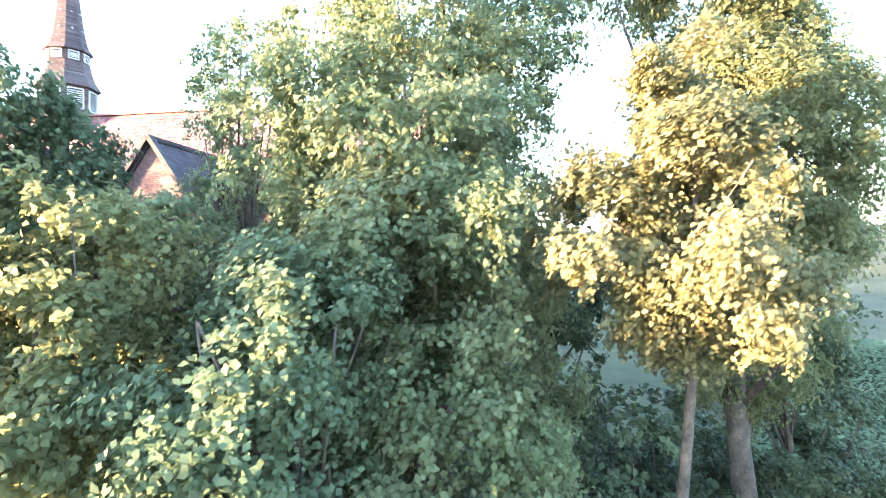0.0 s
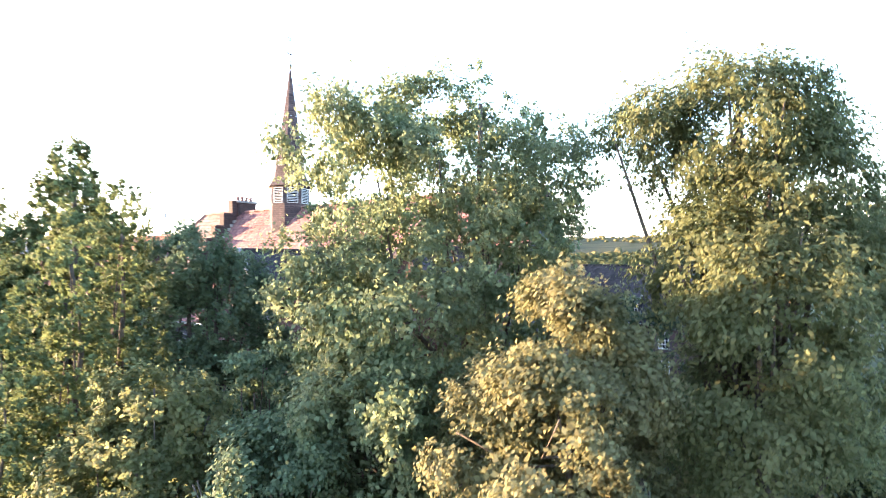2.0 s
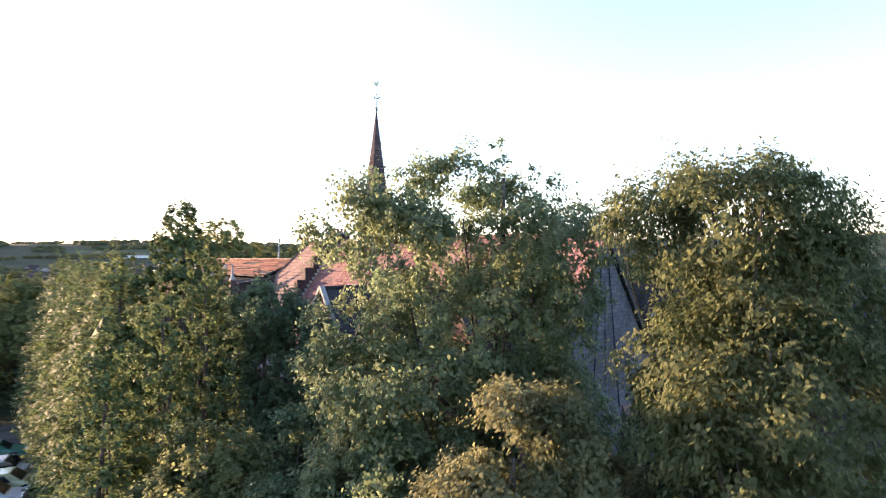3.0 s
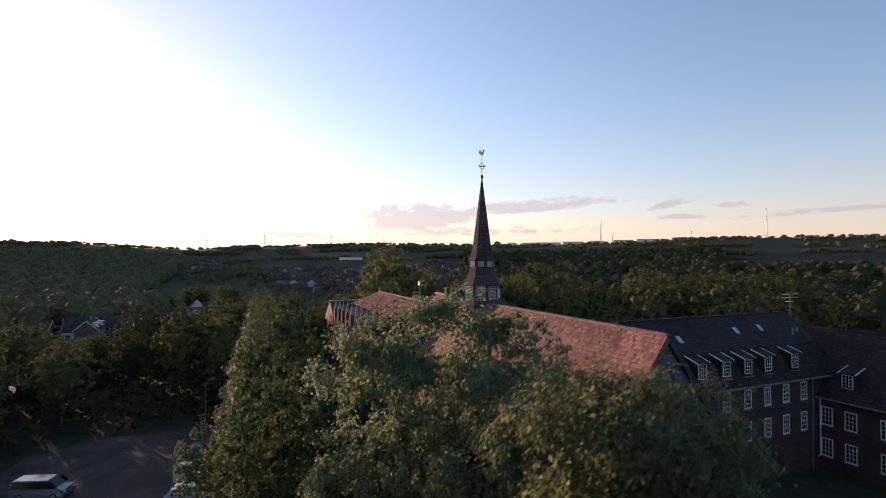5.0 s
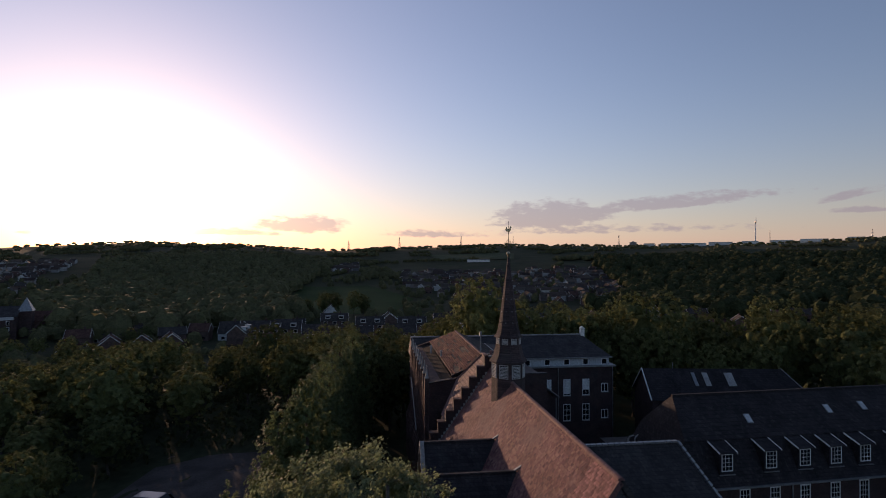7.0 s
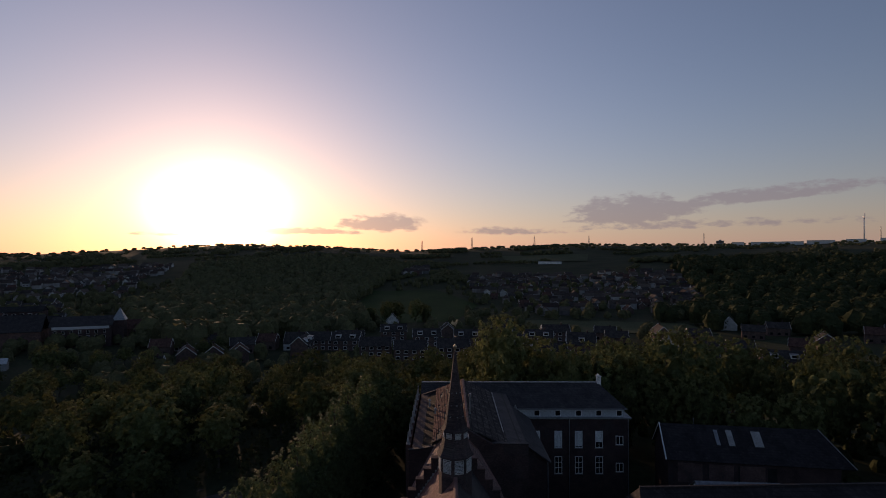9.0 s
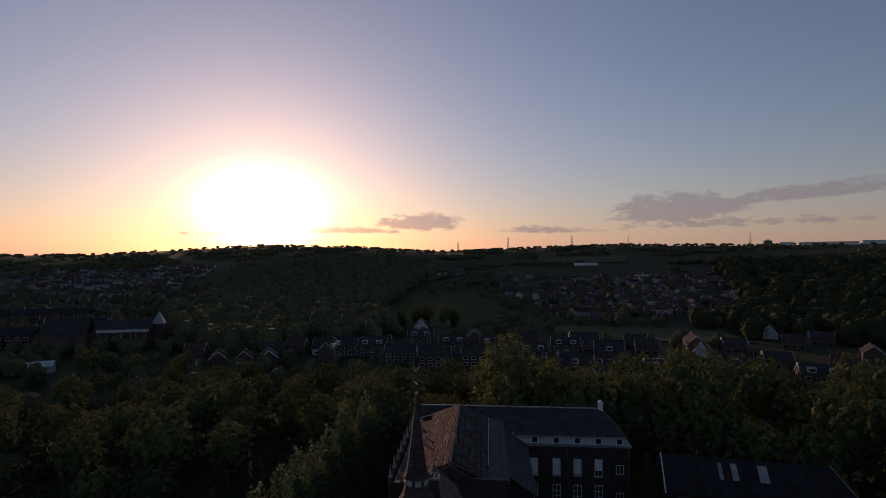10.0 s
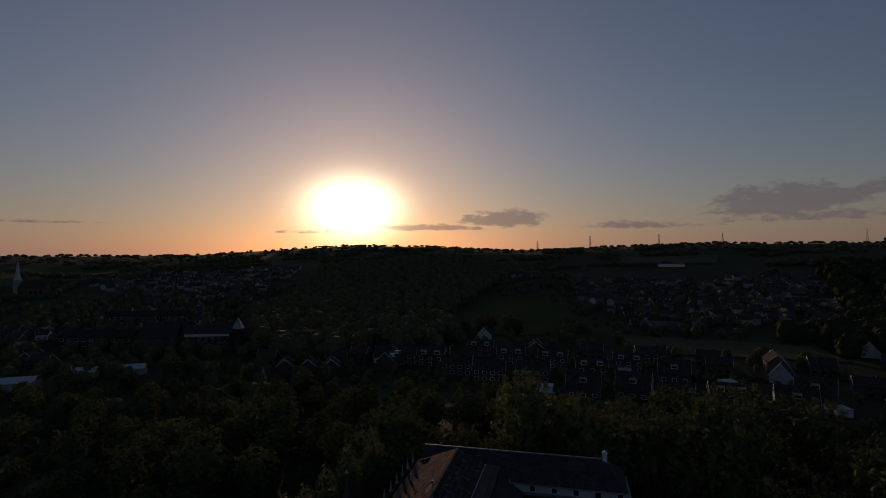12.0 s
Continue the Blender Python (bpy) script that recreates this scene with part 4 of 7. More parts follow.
def build_school_wing():
    """Two storeys of white casements in dark brick under a kinked tile roof with dormers."""
    ob = thing("dormer_wing", at_church(16.0, 18.0, 0, 2.2), "dark brick wing with white casements and roof dormers", "abbey wing")
    length, deep = 26.0, 9.2
    part("wall", boxed(-1.0, 0, -3, length, deep, 8.8), DARK_BRICK, ob)
    ridge0, ridge1, mid = 0.4, length, deep / 2
    bz, by, rz, ez = 12.2, 1.35, 15.2, 8.85
    bm = bmesh.new()
    slab(bm, [(-1.4, -0.45, ez), (length, -0.45, ez), (length, by, bz), (-0.6, by, bz)], 0.14)
    part("roof", bm, GREY_TILE, ob, "weathered dark tile lower roof slope")
    bm = bmesh.new()
    slab(bm, [(-0.6, by - 0.12, bz - 0.02), (length, by - 0.12, bz - 0.02), (ridge1, mid, rz), (ridge0, mid, rz)], 0.14)
    part("roof", bm, GREY_TILE, ob)
    bm = bmesh.new()
    slab(bm, [(-0.6, deep - by, bz), (length, deep - by, bz), (ridge1, mid, rz), (ridge0, mid, rz)], 0.14)
    part("roof", bm, GREY_TILE, ob)
    bm = bmesh.new()
    slab(bm, [(-1.4, deep + 0.45, ez), (length, deep + 0.45, ez), (length, deep - by, bz), (-0.6, deep - by, bz)], 0.14)
    part("roof", bm, GREY_TILE, ob)
    bm = bmesh.new()
    slab(bm, [(-1.4, -0.45, ez), (-1.4, deep + 0.45, ez), (-0.6, deep - by, bz), (-0.6, by, bz)], 0.14)
    part("roof", bm, GREY_TILE, ob)
    bm = bmesh.new()
    slab(bm, [(-0.6, by, bz), (-0.6, deep - by, bz), (ridge0, mid, rz)], 0.14)
    part("roof", bm, GREY_TILE, ob)
    bar("gutter", (-1.4, -0.55, ez - 0.05), (length, -0.55, ez - 0.05), 0.16, 0.14, ZINC, ob, "zinc eaves gutter")
    mesh_bm = bmesh.new()
    coping(mesh_bm, (0, 0, 0), (0.44, 0, 0), 0.24, 0.15)
    mesh = bpy.data.meshes.new("ridge_tile")
    mesh_bm.to_mesh(mesh)
    mesh_bm.free()
    for k in range(int((ridge1 - ridge0) / 0.46)):
        t = linked("ridge_tile", mesh, GREY_TILE, ob)
        t.location = (ridge0 + 0.46 * k, mid, rz + 0.03)
    for x in (1.0, 4.1, 7.0, 9.95, 12.95, 15.9, 18.8, 21.7):
        window(ob, side_pose(x, 0, 7.5, -90), 1.0, 1.85, 3, 4, bar=0.045)
        window(ob, side_pose(x, 0, 4.3, -90), 1.0, 1.95, 3, 4, bar=0.045)
    for x in (2.4, 6.6, 9.9, 13.0, 16.0, 20.2):
        dormer(ob, side_pose(x, -0.05, 10.75, -90))
    for x, y in ((6.6, 2.6), (15.3, 3.0), (19.2, 3.1)):
        z = bz + (rz - bz) * (y - by) / (mid - by)
        m = Matrix.Translation((x, y, z + 0.07)) @ Matrix.Rotation(math.atan2(rz - bz, mid - by), 4, "X")
        sky = part("skylight", boxed(-0.3, -0.45, -0.05, 0.3, 0.45, 0.03, m), ZINC, ob, "small skylight in a pale metal frame")
        part("pane", boxed(-0.23, -0.38, 0.0, 0.23, 0.38, 0.04, m), PALE_PANEL, sky)
    for x in (8.6, 23.0):
        bm = bmesh.new()
        tube(bm, [(x, -0.12, 8.7), (x, -0.12, -1)], [0.06, 0.06], 8)
        part("downpipe", bm, ZINC, ob)
    # chimney vents near the inner corner
    for x, y in ((23.4, 2.2), (24.6, 2.5)):
        bm = bmesh.new()
        tube(bm, [(x, y, 12.4), (x, y, 13.7), (x + 0.02, y, 13.75)], [0.11, 0.11, 0.16], 8)
        part("vent_pipe", bm, ZINC, ob)
    return ob


build_school_wing()


def build_corner_wing():
    ob = thing("corner_wing", at_church(40.2, 19.0, 0, 2.2), "dark brick corner wing under a steep tile roof", "abbey wing")
    wide, near = 9.5, -24.0
    part("wall", boxed(0, near, -3, wide, 7.5, 6.6), DARK_BRICK, ob)
    ez, rz, mid = 6.65, 13.4, wide / 2
    for side in (-1, 1):
        bm = bmesh.new()
        e = mid + side * (mid + 0.45)
        slab(bm, [(e, near - 0.3, ez), (mid, near - 0.3, rz), (mid, 7.5, rz), (e, 7.5, ez)], 0.14)
        part("roof", bm, GREY_TILE, ob)
        bar("gutter", (e - side * -0.08, near, ez - 0.05), (e - side * -0.08, 7.4, ez - 0.05), 0.16, 0.14, ZINC, ob)
    bm = bmesh.new()
    extruded(bm, [(0, near, 6.5), (wide, near, 6.5), (mid, near, rz - 0.2)], (0, 0.4, 0))
    part("gable", bm, DARK_BRICK, ob)
    bar("ridge", (mid, near - 0.3, rz + 0.03), (mid, 7.5, rz + 0.03), 0.24, 0.15, GREY_TILE, ob)
    for y in (-0.9, -3.2, -6.4, -9.6, -12.8, -16.0):
        window(ob, side_pose(0, y, 4.7, 180), 1.15, 1.9, 3, 4, bar=0.045)
        window(ob, side_pose(0, y, 1.4, 180), 1.15, 1.9, 3, 4, bar=0.045)
    for y in (-2.6, -7.5, -12.5):
        dormer(ob, side_pose(0.55, y, 8.6, 180))
    bm = bmesh.new()
    tube(bm, [(-0.12, -0.3, 6.5), (-0.12, -0.3, 0.5), (-0.35, -0.3, 0.3)], [0.06] * 3, 8)
    part("downpipe", bm, WHITE, ob, "white downpipe")
    return ob


build_corner_wing()


def build_antenna():
    ob = thing("tv_antenna", at_church(42.1, 23.3, 15.1), "bare metal television antenna on the roof ridge", "antenna")
    bm = bmesh.new()
    tube(bm, [(0, 0, -0.3), (0, 0, 2.3)], [0.035, 0.025], 6)
    part("mast", bm, ZINC, ob)
    for z, l in ((2.15, 1.2), (1.75, 1.0), (1.3, 0.6)):
        bm = bmesh.new()
        tube(bm, [(-l, 0, z), (l, 0, z + 0.1)], [0.02, 0.02], 5)
        for k in range(7):
            x = -l + 2 * l * k / 6
            tube(bm, [(x, -0.3, z + 0.05), (x, 0.3, z + 0.05)], [0.01, 0.01], 4)
        part("boom", bm, ZINC, ob)
    return ob


build_antenna()


def build_barn():
    ob = thing("long_barn", at_church(31.0, 55.6, 0, -8.6), "long low barn with a corrugated roof and pale skylights", "barn")
    length, rz, ez, run = 21.6, 10.45, 6.6, 4.2
    part("wall", boxed(0.3, -run + 0.3, -4, length + 1.0, run - 0.3, ez), DARK_BRICK, ob)
    for side in (-1, 1):
        bm = bmesh.new()
        slab(bm, [(0, 0, rz), (length, 0, rz), (length + 2.8, side * run, ez - 0.1), (0, side * run, ez - 0.1)], 0.1)
        part("roof", bm, GREY_TILE, ob, "rusty corrugated roof sheet")
        bar("verge", (0, 0, rz + 0.05), (0, side * run, ez - 0.05), 0.16, 0.12, WHITE, ob)
        bar("hip_board", (length, 0, rz + 0.05), (length + 2.8, side * run, ez - 0.05), 0.14, 0.1, ZINC, ob)
    bm = bmesh.new()
    slab(bm, [(length, 0, rz), (length + 2.8, -run, ez - 0.1), (length + 2.8, run, ez - 0.1)], 0.1)
    part("roof", bm, GREY_TILE, ob)
    bm = bmesh.new()
    extruded(bm, [(0.3, -run + 0.3, ez - 0.1), (0.3, run - 0.3, ez - 0.1), (0.3, 0, rz - 0.3)], (0.3, 0, 0))
    part("gable", bm, DARK_BRICK, ob)
    slope = math.atan2(rz - ez, run)
    for x, w, mat in ((7.6, 0.25, ZINC), (9.4, 0.4, CONCRETE), (13.0, 0.6, CONCRETE)):
        m = Matrix.Translation((x, -1.5, rz - 1.5 * math.tan(slope) + 0.06)) @ Matrix.Rotation(slope, 4, "X")
        part("skylight", boxed(-w, -1.2, -0.03, w, 1.2, 0.03, m), mat, ob, "translucent corrugated skylight")
    for x in (5.6, 9.6, 13.4):
        part("opening", boxed(x, -run + 0.28, 3.6, x + 1.2, -run + 0.31, 6.0), DARK, ob)
    for k in range(3):
        part("infill", boxed(1.6 + 4.1 * k, -run + 0.26, 3.4, 4.9 + 4.1 * k, -run + 0.305, 6.1), BRICK, ob)
    bm = bmesh.new()
    tube(bm, [(4.9, 0.2, 10.3), (4.9, 0.2, 11.3)], [0.06, 0.06], 6)
    part("flue", bm, ZINC, ob)
    return ob


build_barn()


def build_shelter():
    """A lean-to with ribbed sheets between the barn and the dormer wing."""
    ob = thing("lean_to_shed", at_church(31.5, 42.5, 0, -4), "small shed with a ribbed sheet roof and pale gable", "shed")
    part("wall", boxed(0, 0, -3, 10.0, 5.0, 4.2), DARK_BRICK, ob)
    bm = bmesh.new()
    slab(bm, [(-0.3, -0.4, 4.2), (10.3, -0.4, 4.2), (10.3, 2.5, 6.3), (-0.3, 2.5, 6.3)], 0.06)
    roof = part("roof", bm, ZINC, ob)
    bm = bmesh.new()
    slab(bm, [(-0.3, 5.4, 4.2), (10.3, 5.4, 4.2), (10.3, 2.5, 6.3), (-0.3, 2.5, 6.3)], 0.06)
    part("roof", bm, ZINC, ob)
    for k in range(26):
        x = -0.2 + 0.4 * k
        bar("rib", (x, -0.4, 4.24), (x, 2.5, 6.34), 0.07, 0.06, ZINC, roof)
    bm = bmesh.new()
    extruded(bm, [(0, 0, 4.1), (0, 5, 4.1), (0, 2.5, 6.1)], (-0.12, 0, 0))
    part("gable", bm, RENDER, ob)
    return ob


build_shelter()

# ================= trees =================


def leaf_cloud(rng, lobes, boughs, per, size, bough=(0.5, 0.95), depth=(0.62, 0.95), thin=0.0, droop=0.25, spray=15, slim=0.36, loose=0.5, reach=1.0, face=0.55, hollow=0.4, even=0.0):
    """Leaf corners (n * 4, 3): rounded lobes carry boughs, each bough a tuft of short sprays, and each spray its leaves."""
    lobes = np.array(lobes, float)
    area = (lobes[:, 3] * lobes[:, 4] * lobes[:, 5]) ** (0.45 if even else 2 / 3)
    pick = rng.choice(len(lobes), boughs, p=area / area.sum())
    way = rng.normal(size=(boughs, 3))
    way[:, 2] += 0.25
    way /= np.linalg.norm(way, axis=1)[:, None]
    if even:
        # a dense crown: the boughs of each lobe spread evenly round it
        pick = np.sort(pick)
        first = np.searchsorted(pick, np.arange(len(lobes)))
        rank, total = np.arange(boughs) - first[pick], np.bincount(pick, minlength=len(lobes))[pick]
        z, a = 1 - 2 * (rank + 0.5) / total, rank * 2.39996 + pick
        way = way * (1 - even) + even * np.stack([np.cos(a) * np.sqrt(1 - z * z), np.sin(a) * np.sqrt(1 - z * z), z], 1)
        way /= np.linalg.norm(way, axis=1)[:, None]
    rad = depth[0] + (depth[1] - depth[0]) * rng.random(boughs) ** 0.7
    cen = lobes[pick, :3] + way * rad[:, None] * lobes[pick, 3:6]
    keep = np.ones(boughs, bool)
    for k, lobe in enumerate(lobes):
        keep &= (pick == k) | ((((cen - lobe[:3]) / lobe[3:6]) ** 2).sum(1) > hollow)
    cen, way = cen[keep], way[keep]
    br = bough[0] + (bough[1] - bough[0]) * rng.random(len(cen))
    # thinner tufts towards the top of an airy crown
    high = (cen[:, 2] - cen[:, 2].min()) / max(np.ptp(cen[:, 2]), 0.1)
    count = np.maximum((1.45 * per / spray * (br / np.mean(bough)) ** 2 * (1 - thin * high ** 2) * (0.6 + 0.8 * rng.random(len(cen)))).astype(int), 2)
    who = np.repeat(np.arange(len(cen)), count)
    m = len(who)
    u = rng.normal(size=(m, 3)) + way[who] * 0.6 + np.array([0, 0, 0.25])
    u /= np.linalg.norm(u, axis=1)[:, None]
    ahead = u * 0.8 + way[who] * 0.45 + rng.normal(size=(m, 3)) * 0.25 - np.array([0, 0, droop])
    ahead /= np.linalg.norm(ahead, axis=1)[:, None]
    root = cen[who] + u * (br[who] * 0.3)[:, None]
    long = br[who] * (0.45 + 0.55 * rng.random(m) ** 1.5) * reach
    n = m * spray
    of = np.repeat(np.arange(m), spray)
    t = rng.random(n) ** 0.75
    pos = root[of] + ahead[of] * (long[of] * t)[:, None] + rng.normal(size=(n, 3)) * (long[of] * (0.24 - 0.13 * t))[:, None]
    pos[:, 2] -= droop * 0.35 * long[of] * t * t
    normal = u[of] * (0.9 - face) + way[who][of] * face + rng.normal(size=(n, 3)) * loose + np.array([0, 0, 0.35])
    normal /= np.linalg.norm(normal, axis=1)[:, None]
    tip = rng.normal(size=(n, 3)) * 0.7 + ahead[of] * 0.8 - np.array([0, 0, 0.35])
    tip -= (tip * normal).sum(1)[:, None] * normal
    tip /= np.linalg.norm(tip, axis=1)[:, None]
    side = np.cross(normal, tip)
    s = (size * (0.6 + 0.7 * rng.random(n)) * (1.1 - 0.25 * t))[:, None]
    quad = np.stack([pos - tip * s * 0.5, pos + side * s * slim + normal * s * 0.08, pos + tip * s * 0.55 - normal * s * 0.12, pos - side * s * slim + normal * s * 0.08], 1)
    return quad.reshape(-1, 3)


def crown_core(rng, lobes, shrink=0.78):
    """Faces (n * 4, 3) of the dense inner foliage: one uneven rounded body for each lobe."""
    out = []
    turn, lift = np.linspace(0, 2 * math.pi, 11), np.radians([-90, -50, -15, 20, 52, 90])
    for x, y, z, a, b, c in lobes:
        r = shrink * (0.92 + 0.09 * rng.normal(size=(6, 11)).clip(-1.5, 1.5))
        r[:, -1] = r[:, 0]
        r[0], r[-1] = r[0, 0], r[-1, 0]
        cl, sl = np.cos(lift)[:, None], np.sin(lift)[:, None]
        g = np.stack([x + a * r * cl * np.cos(turn), y + b * r * cl * np.sin(turn), z + c * r * sl * np.ones_like(turn)], 2)
        out.append(np.stack([g[:-1, :-1], g[:-1, 1:], g[1:, 1:], g[1:, :-1]], 2).reshape(-1, 3))
    return np.concatenate(out)


def trunk_points(foot, top, radius, rng):
    foot, top = Vector(foot), Vector(top)
    pts, rad = [], []
    for k in range(7):
        t = k / 6
        wob = Vector((rng.normal() * 0.12, rng.normal() * 0.12, 0)) * (1 if 0 < k < 6 else 0)
        pts.append(foot.lerp(top, t) + wob)
        rad.append(radius * (1.25 - 0.25 * min(t * 8, 1)) * (1 - 0.8 * t))
    return pts, rad


def limb(bm, foot, top, radius, e, rng, start=0.62):
    """One limb that leaves the trunk and reaches for e."""
    foot, top, e = Vector(foot), Vector(top), Vector(e)
    t = min(max((e.z - foot.z) / max((top - foot).z, 0.1) * start, 0.18), 0.85)
    a = foot.lerp(top, t)
    mid = a.lerp(e, 0.5) + Vector((rng.normal() * 0.25, rng.normal() * 0.25, -0.12 * (e - a).length))
    r = radius * (1 - 0.8 * t) * 0.55
    tube(bm, [a, a.lerp(mid, 0.55), mid, mid.lerp(e, 0.55), e], [r, r * 0.8, r * 0.6, r * 0.4, 0.02], 6)


def limbs(bm, foot, top, radius, ends, rng, sides=8):
    """A tapered trunk with limbs that reach for the given ends."""
    tube(bm, *trunk_points(foot, top, radius, rng), sides)
    for e in ends:
        limb(bm, foot, top, radius, e, rng)


def cone(seed, x, y, foot, top, wide, tiers=9, full=0.55):
    """Lobes of a pointed crown: bodies that draw in towards the tip, with upright tufts on their flanks."""
    rng = random.Random(seed)
    out = [(x, y, top - 0.8, 0.8, 0.8, 0.9)]
    step = (top - foot) / tiers
    for k in range(tiers):
        t = (k + 0.35) / tiers
        z, r = top - 0.9 - (top - 0.9 - foot) * t, wide * t ** full
        out.append((x + rng.uniform(-0.06, 0.06) * r, y + rng.uniform(-0.06, 0.06) * r, z, max(r * 0.92, 0.5), max(r * 0.92, 0.5), step * 1.4))
        for j in range(5 if t > 0.3 else 2):
            a = rng.uniform(0, 2 * math.pi)
            out.append((x + 0.74 * r * math.cos(a), y + 0.74 * r * math.sin(a), z + rng.uniform(-0.4, 0.4), r * 0.24 + 0.25, r * 0.24 + 0.25, r * 0.2 + 0.45))
    return out


def near_tree(name, foot, lobes, boughs, per, size, mat, label, seed, radius=0.28, bough=(0.5, 0.95), thin=0.0, twigs=18, start=0.62, droop=0.25, slim=0.36, loose=0.5, depth=(0.62, 0.95), hollow=0.4, even=0.0):
    """A tree of its own, in world metres about its foot."""
    rng = np.random.default_rng(seed)
    fx, fy = foot
    fz = ground(fx, fy) - 0.15
    local = [(x - fx, y - fy, z - fz, a, b, c) for x, y, z, a, b, c in lobes]
    ob = thing(name, Matrix.Translation((fx, fy, fz)), label, "tree")
    bm = bmesh.new()
    high = max(l[2] for l in local)
    ends = []
    for l in sorted(local, key=lambda l: -l[3])[:16]:
        ends.append(l[:3])
        for _ in range(twigs // len(local)):
            w = rng.normal(size=3)
            w /= np.linalg.norm(w)
            ends.append((l[0] + w[0] * l[3] * 0.85, l[1] + w[1] * l[4] * 0.85, l[2] + abs(w[2]) * l[5] * 0.8))
    top = max(local, key=lambda l: l[2])[:3]
    tube(bm, *trunk_points((0, 0, 0), top, radius, rng), 9)
    trunk = part("trunk", bm, BARK, ob, smooth=True)
    for e in ends:
        bm = bmesh.new()
        limb(bm, (0, 0, 0), top, radius, e, rng, start)
        part("limb", bm, BARK, trunk, smooth=True)
    from_arrays("crown", leaf_cloud(rng, local, boughs, per, size, bough, depth, thin=thin, droop=droop, slim=slim, loose=loose, hollow=hollow, even=even), 4, mat, ob)
    return ob


# The limes and maples between the camera and the church
near_tree("lime_tree", (0.7, 19.2), [(0.1, 19.8, 17.9, 2.2, 2.1, 2.2), (2.0, 19.4, 17.2, 1.8, 1.8, 2.5), (-2.2, 19.5, 16.5, 1.9, 2, 2.1), (0.4, 18.8, 14.1, 3.4, 3.3, 2.8), (1.3, 18.8, 16.2, 2, 1.8, 1.5), (2.5, 18.4, 14.9, 1.6, 1.6, 2), (-2.0, 18.4, 12.1, 2.7, 2.7, 2.5), (-3.0, 18.8, 9.1, 2.8, 2.9, 2.8), (2.2, 18.6, 10.0, 3, 2.9, 3.2), (-0.4, 17.6, 7.7, 3.3, 2.7, 2.8), (-4.1, 20.2, 12.9, 1.3, 1.3, 1.9), (2.3, 17.2, 16.8, 1.2, 1.2, 1.2), (-2.6, 19.9, 18.3, 1.1, 1.1, 0.95), (-3.8, 20.3, 17.6, 1.2, 1.2, 1.4), (1.2, 19.0, 19.2, 1.2, 1.2, 1.1), (-3.6, 16.6, 10.1, 1.5, 1.7, 2.1), (-3.2, 16.8, 6.9, 2.1, 2.3, 2.5), (1.9, 16.4, 16.6, 0.9, 0.9, 0.9), (1.0, 16.2, 17.6, 0.8, 0.8, 0.8), (0.6, 16.4, 15.2, 1.3, 1.2, 1.3), (-3.6, 17.4, 9.8, 1.8, 1.8, 2.4), (-3.4, 16.4, 6.8, 2.2, 2.2, 2.6), (-3.4, 18.4, 12.6, 1.4, 1.4, 1.8), (-0.2, 19.4, 16.4, 2.6, 2.0, 1.6), (-1.5, 19.9, 18.3, 1.2, 1.2, 1.1), (1.2, 18.6, 12.0, 2.8, 2.4, 2.6)],
          860, 165, 0.138, LEAF_LIME, "tall light green lime tree with a loose airy crown", 3, radius=0.32, bough=(0.45, 0.9), thin=0.35, hollow=0.15)
near_tree("tall_lime", (-0.7, 24.6), [(-0.6, 24.7, 15.9, 1.2, 1.2, 1.4), (-1.2, 24.9, 14.8, 1.0, 1.0, 1.3), (-0.6, 24.5, 13.6, 1.5, 1.5, 2.2), (-1.0, 24.6, 11.2, 1.3, 1.3, 2.0), (-0.5, 24.4, 9.2, 1.6, 1.6, 2.4), (-0.7, 24.4, 5.8, 2.0, 2.0, 2.8)],
          190, 170, 0.14, LEAF_LIME, "tall pale lime tree close to the chapels", 4, radius=0.28, bough=(0.45, 0.85), thin=0.5)
near_tree("maple_tree", (-1.0, 12.9), [(-2.3, 12.5, 12.7, 1.0, 1.0, 1.2), (-2.9, 12.4, 11.0, 1.1, 1.2, 1.7), (-2.6, 11.9, 9.9, 1.0, 1.0, 0.9), (-1.0, 12.9, 11.8, 1.4, 1.3, 1.7), (-3.1, 13.9, 10.6, 0.9, 1.0, 1.3), (-1.2, 12.6, 9.6, 1.4, 1.3, 1.3)],
          130, 320, 0.112, LEAF_GOLD, "slender yellow-green maple with sunlit hanging foliage", 5, radius=0.17, bough=(0.4, 0.72), twigs=6, start=0.95)
near_tree("broad_maple", (3.4, 11.6), [(2.6, 12.4, 17.3, 1.9, 2.0, 1.2), (4.1, 12.4, 17.3, 2.0, 1.9, 1.2), (3.4, 12.2, 17.7, 1.8, 1.8, 0.9), (4.9, 12.1, 16.3, 1.6, 1.6, 1.3), (4.2, 11.6, 15.9, 2.2, 1.6, 1.3), (1.9, 11.8, 14.2, 1.5, 1.6, 1.3), (1.3, 10.6, 13.0, 1.2, 1.3, 1.5), (3.6, 10.8, 13.0, 2.5, 2.1, 2.3), (5.2, 11.6, 12.6, 2.2, 2.2, 2.6),
          (3.0, 11.0, 14.0, 2.0, 1.8, 1.6), (2.0, 11.4, 10.9, 2.2, 1.8, 1.7), (4.6, 12.0, 9.0, 2.7, 2.5, 2.5), (5.9, 12.8, 9.6, 1.9, 1.9, 2.3), (2.8, 14.3, 17.5, 1.0, 1.0, 0.75), (5.0, 11.2, 14.9, 1.5, 1.5, 1.2), (3.3, 11.4, 15.4, 1.9, 1.5, 1.0)], 600, 185, 0.135, LEAF_OLIVE, "broad olive green maple with a full domed crown", 7, radius=0.36, bough=(0.5, 1.0), droop=0.7, slim=0.28, loose=0.42)
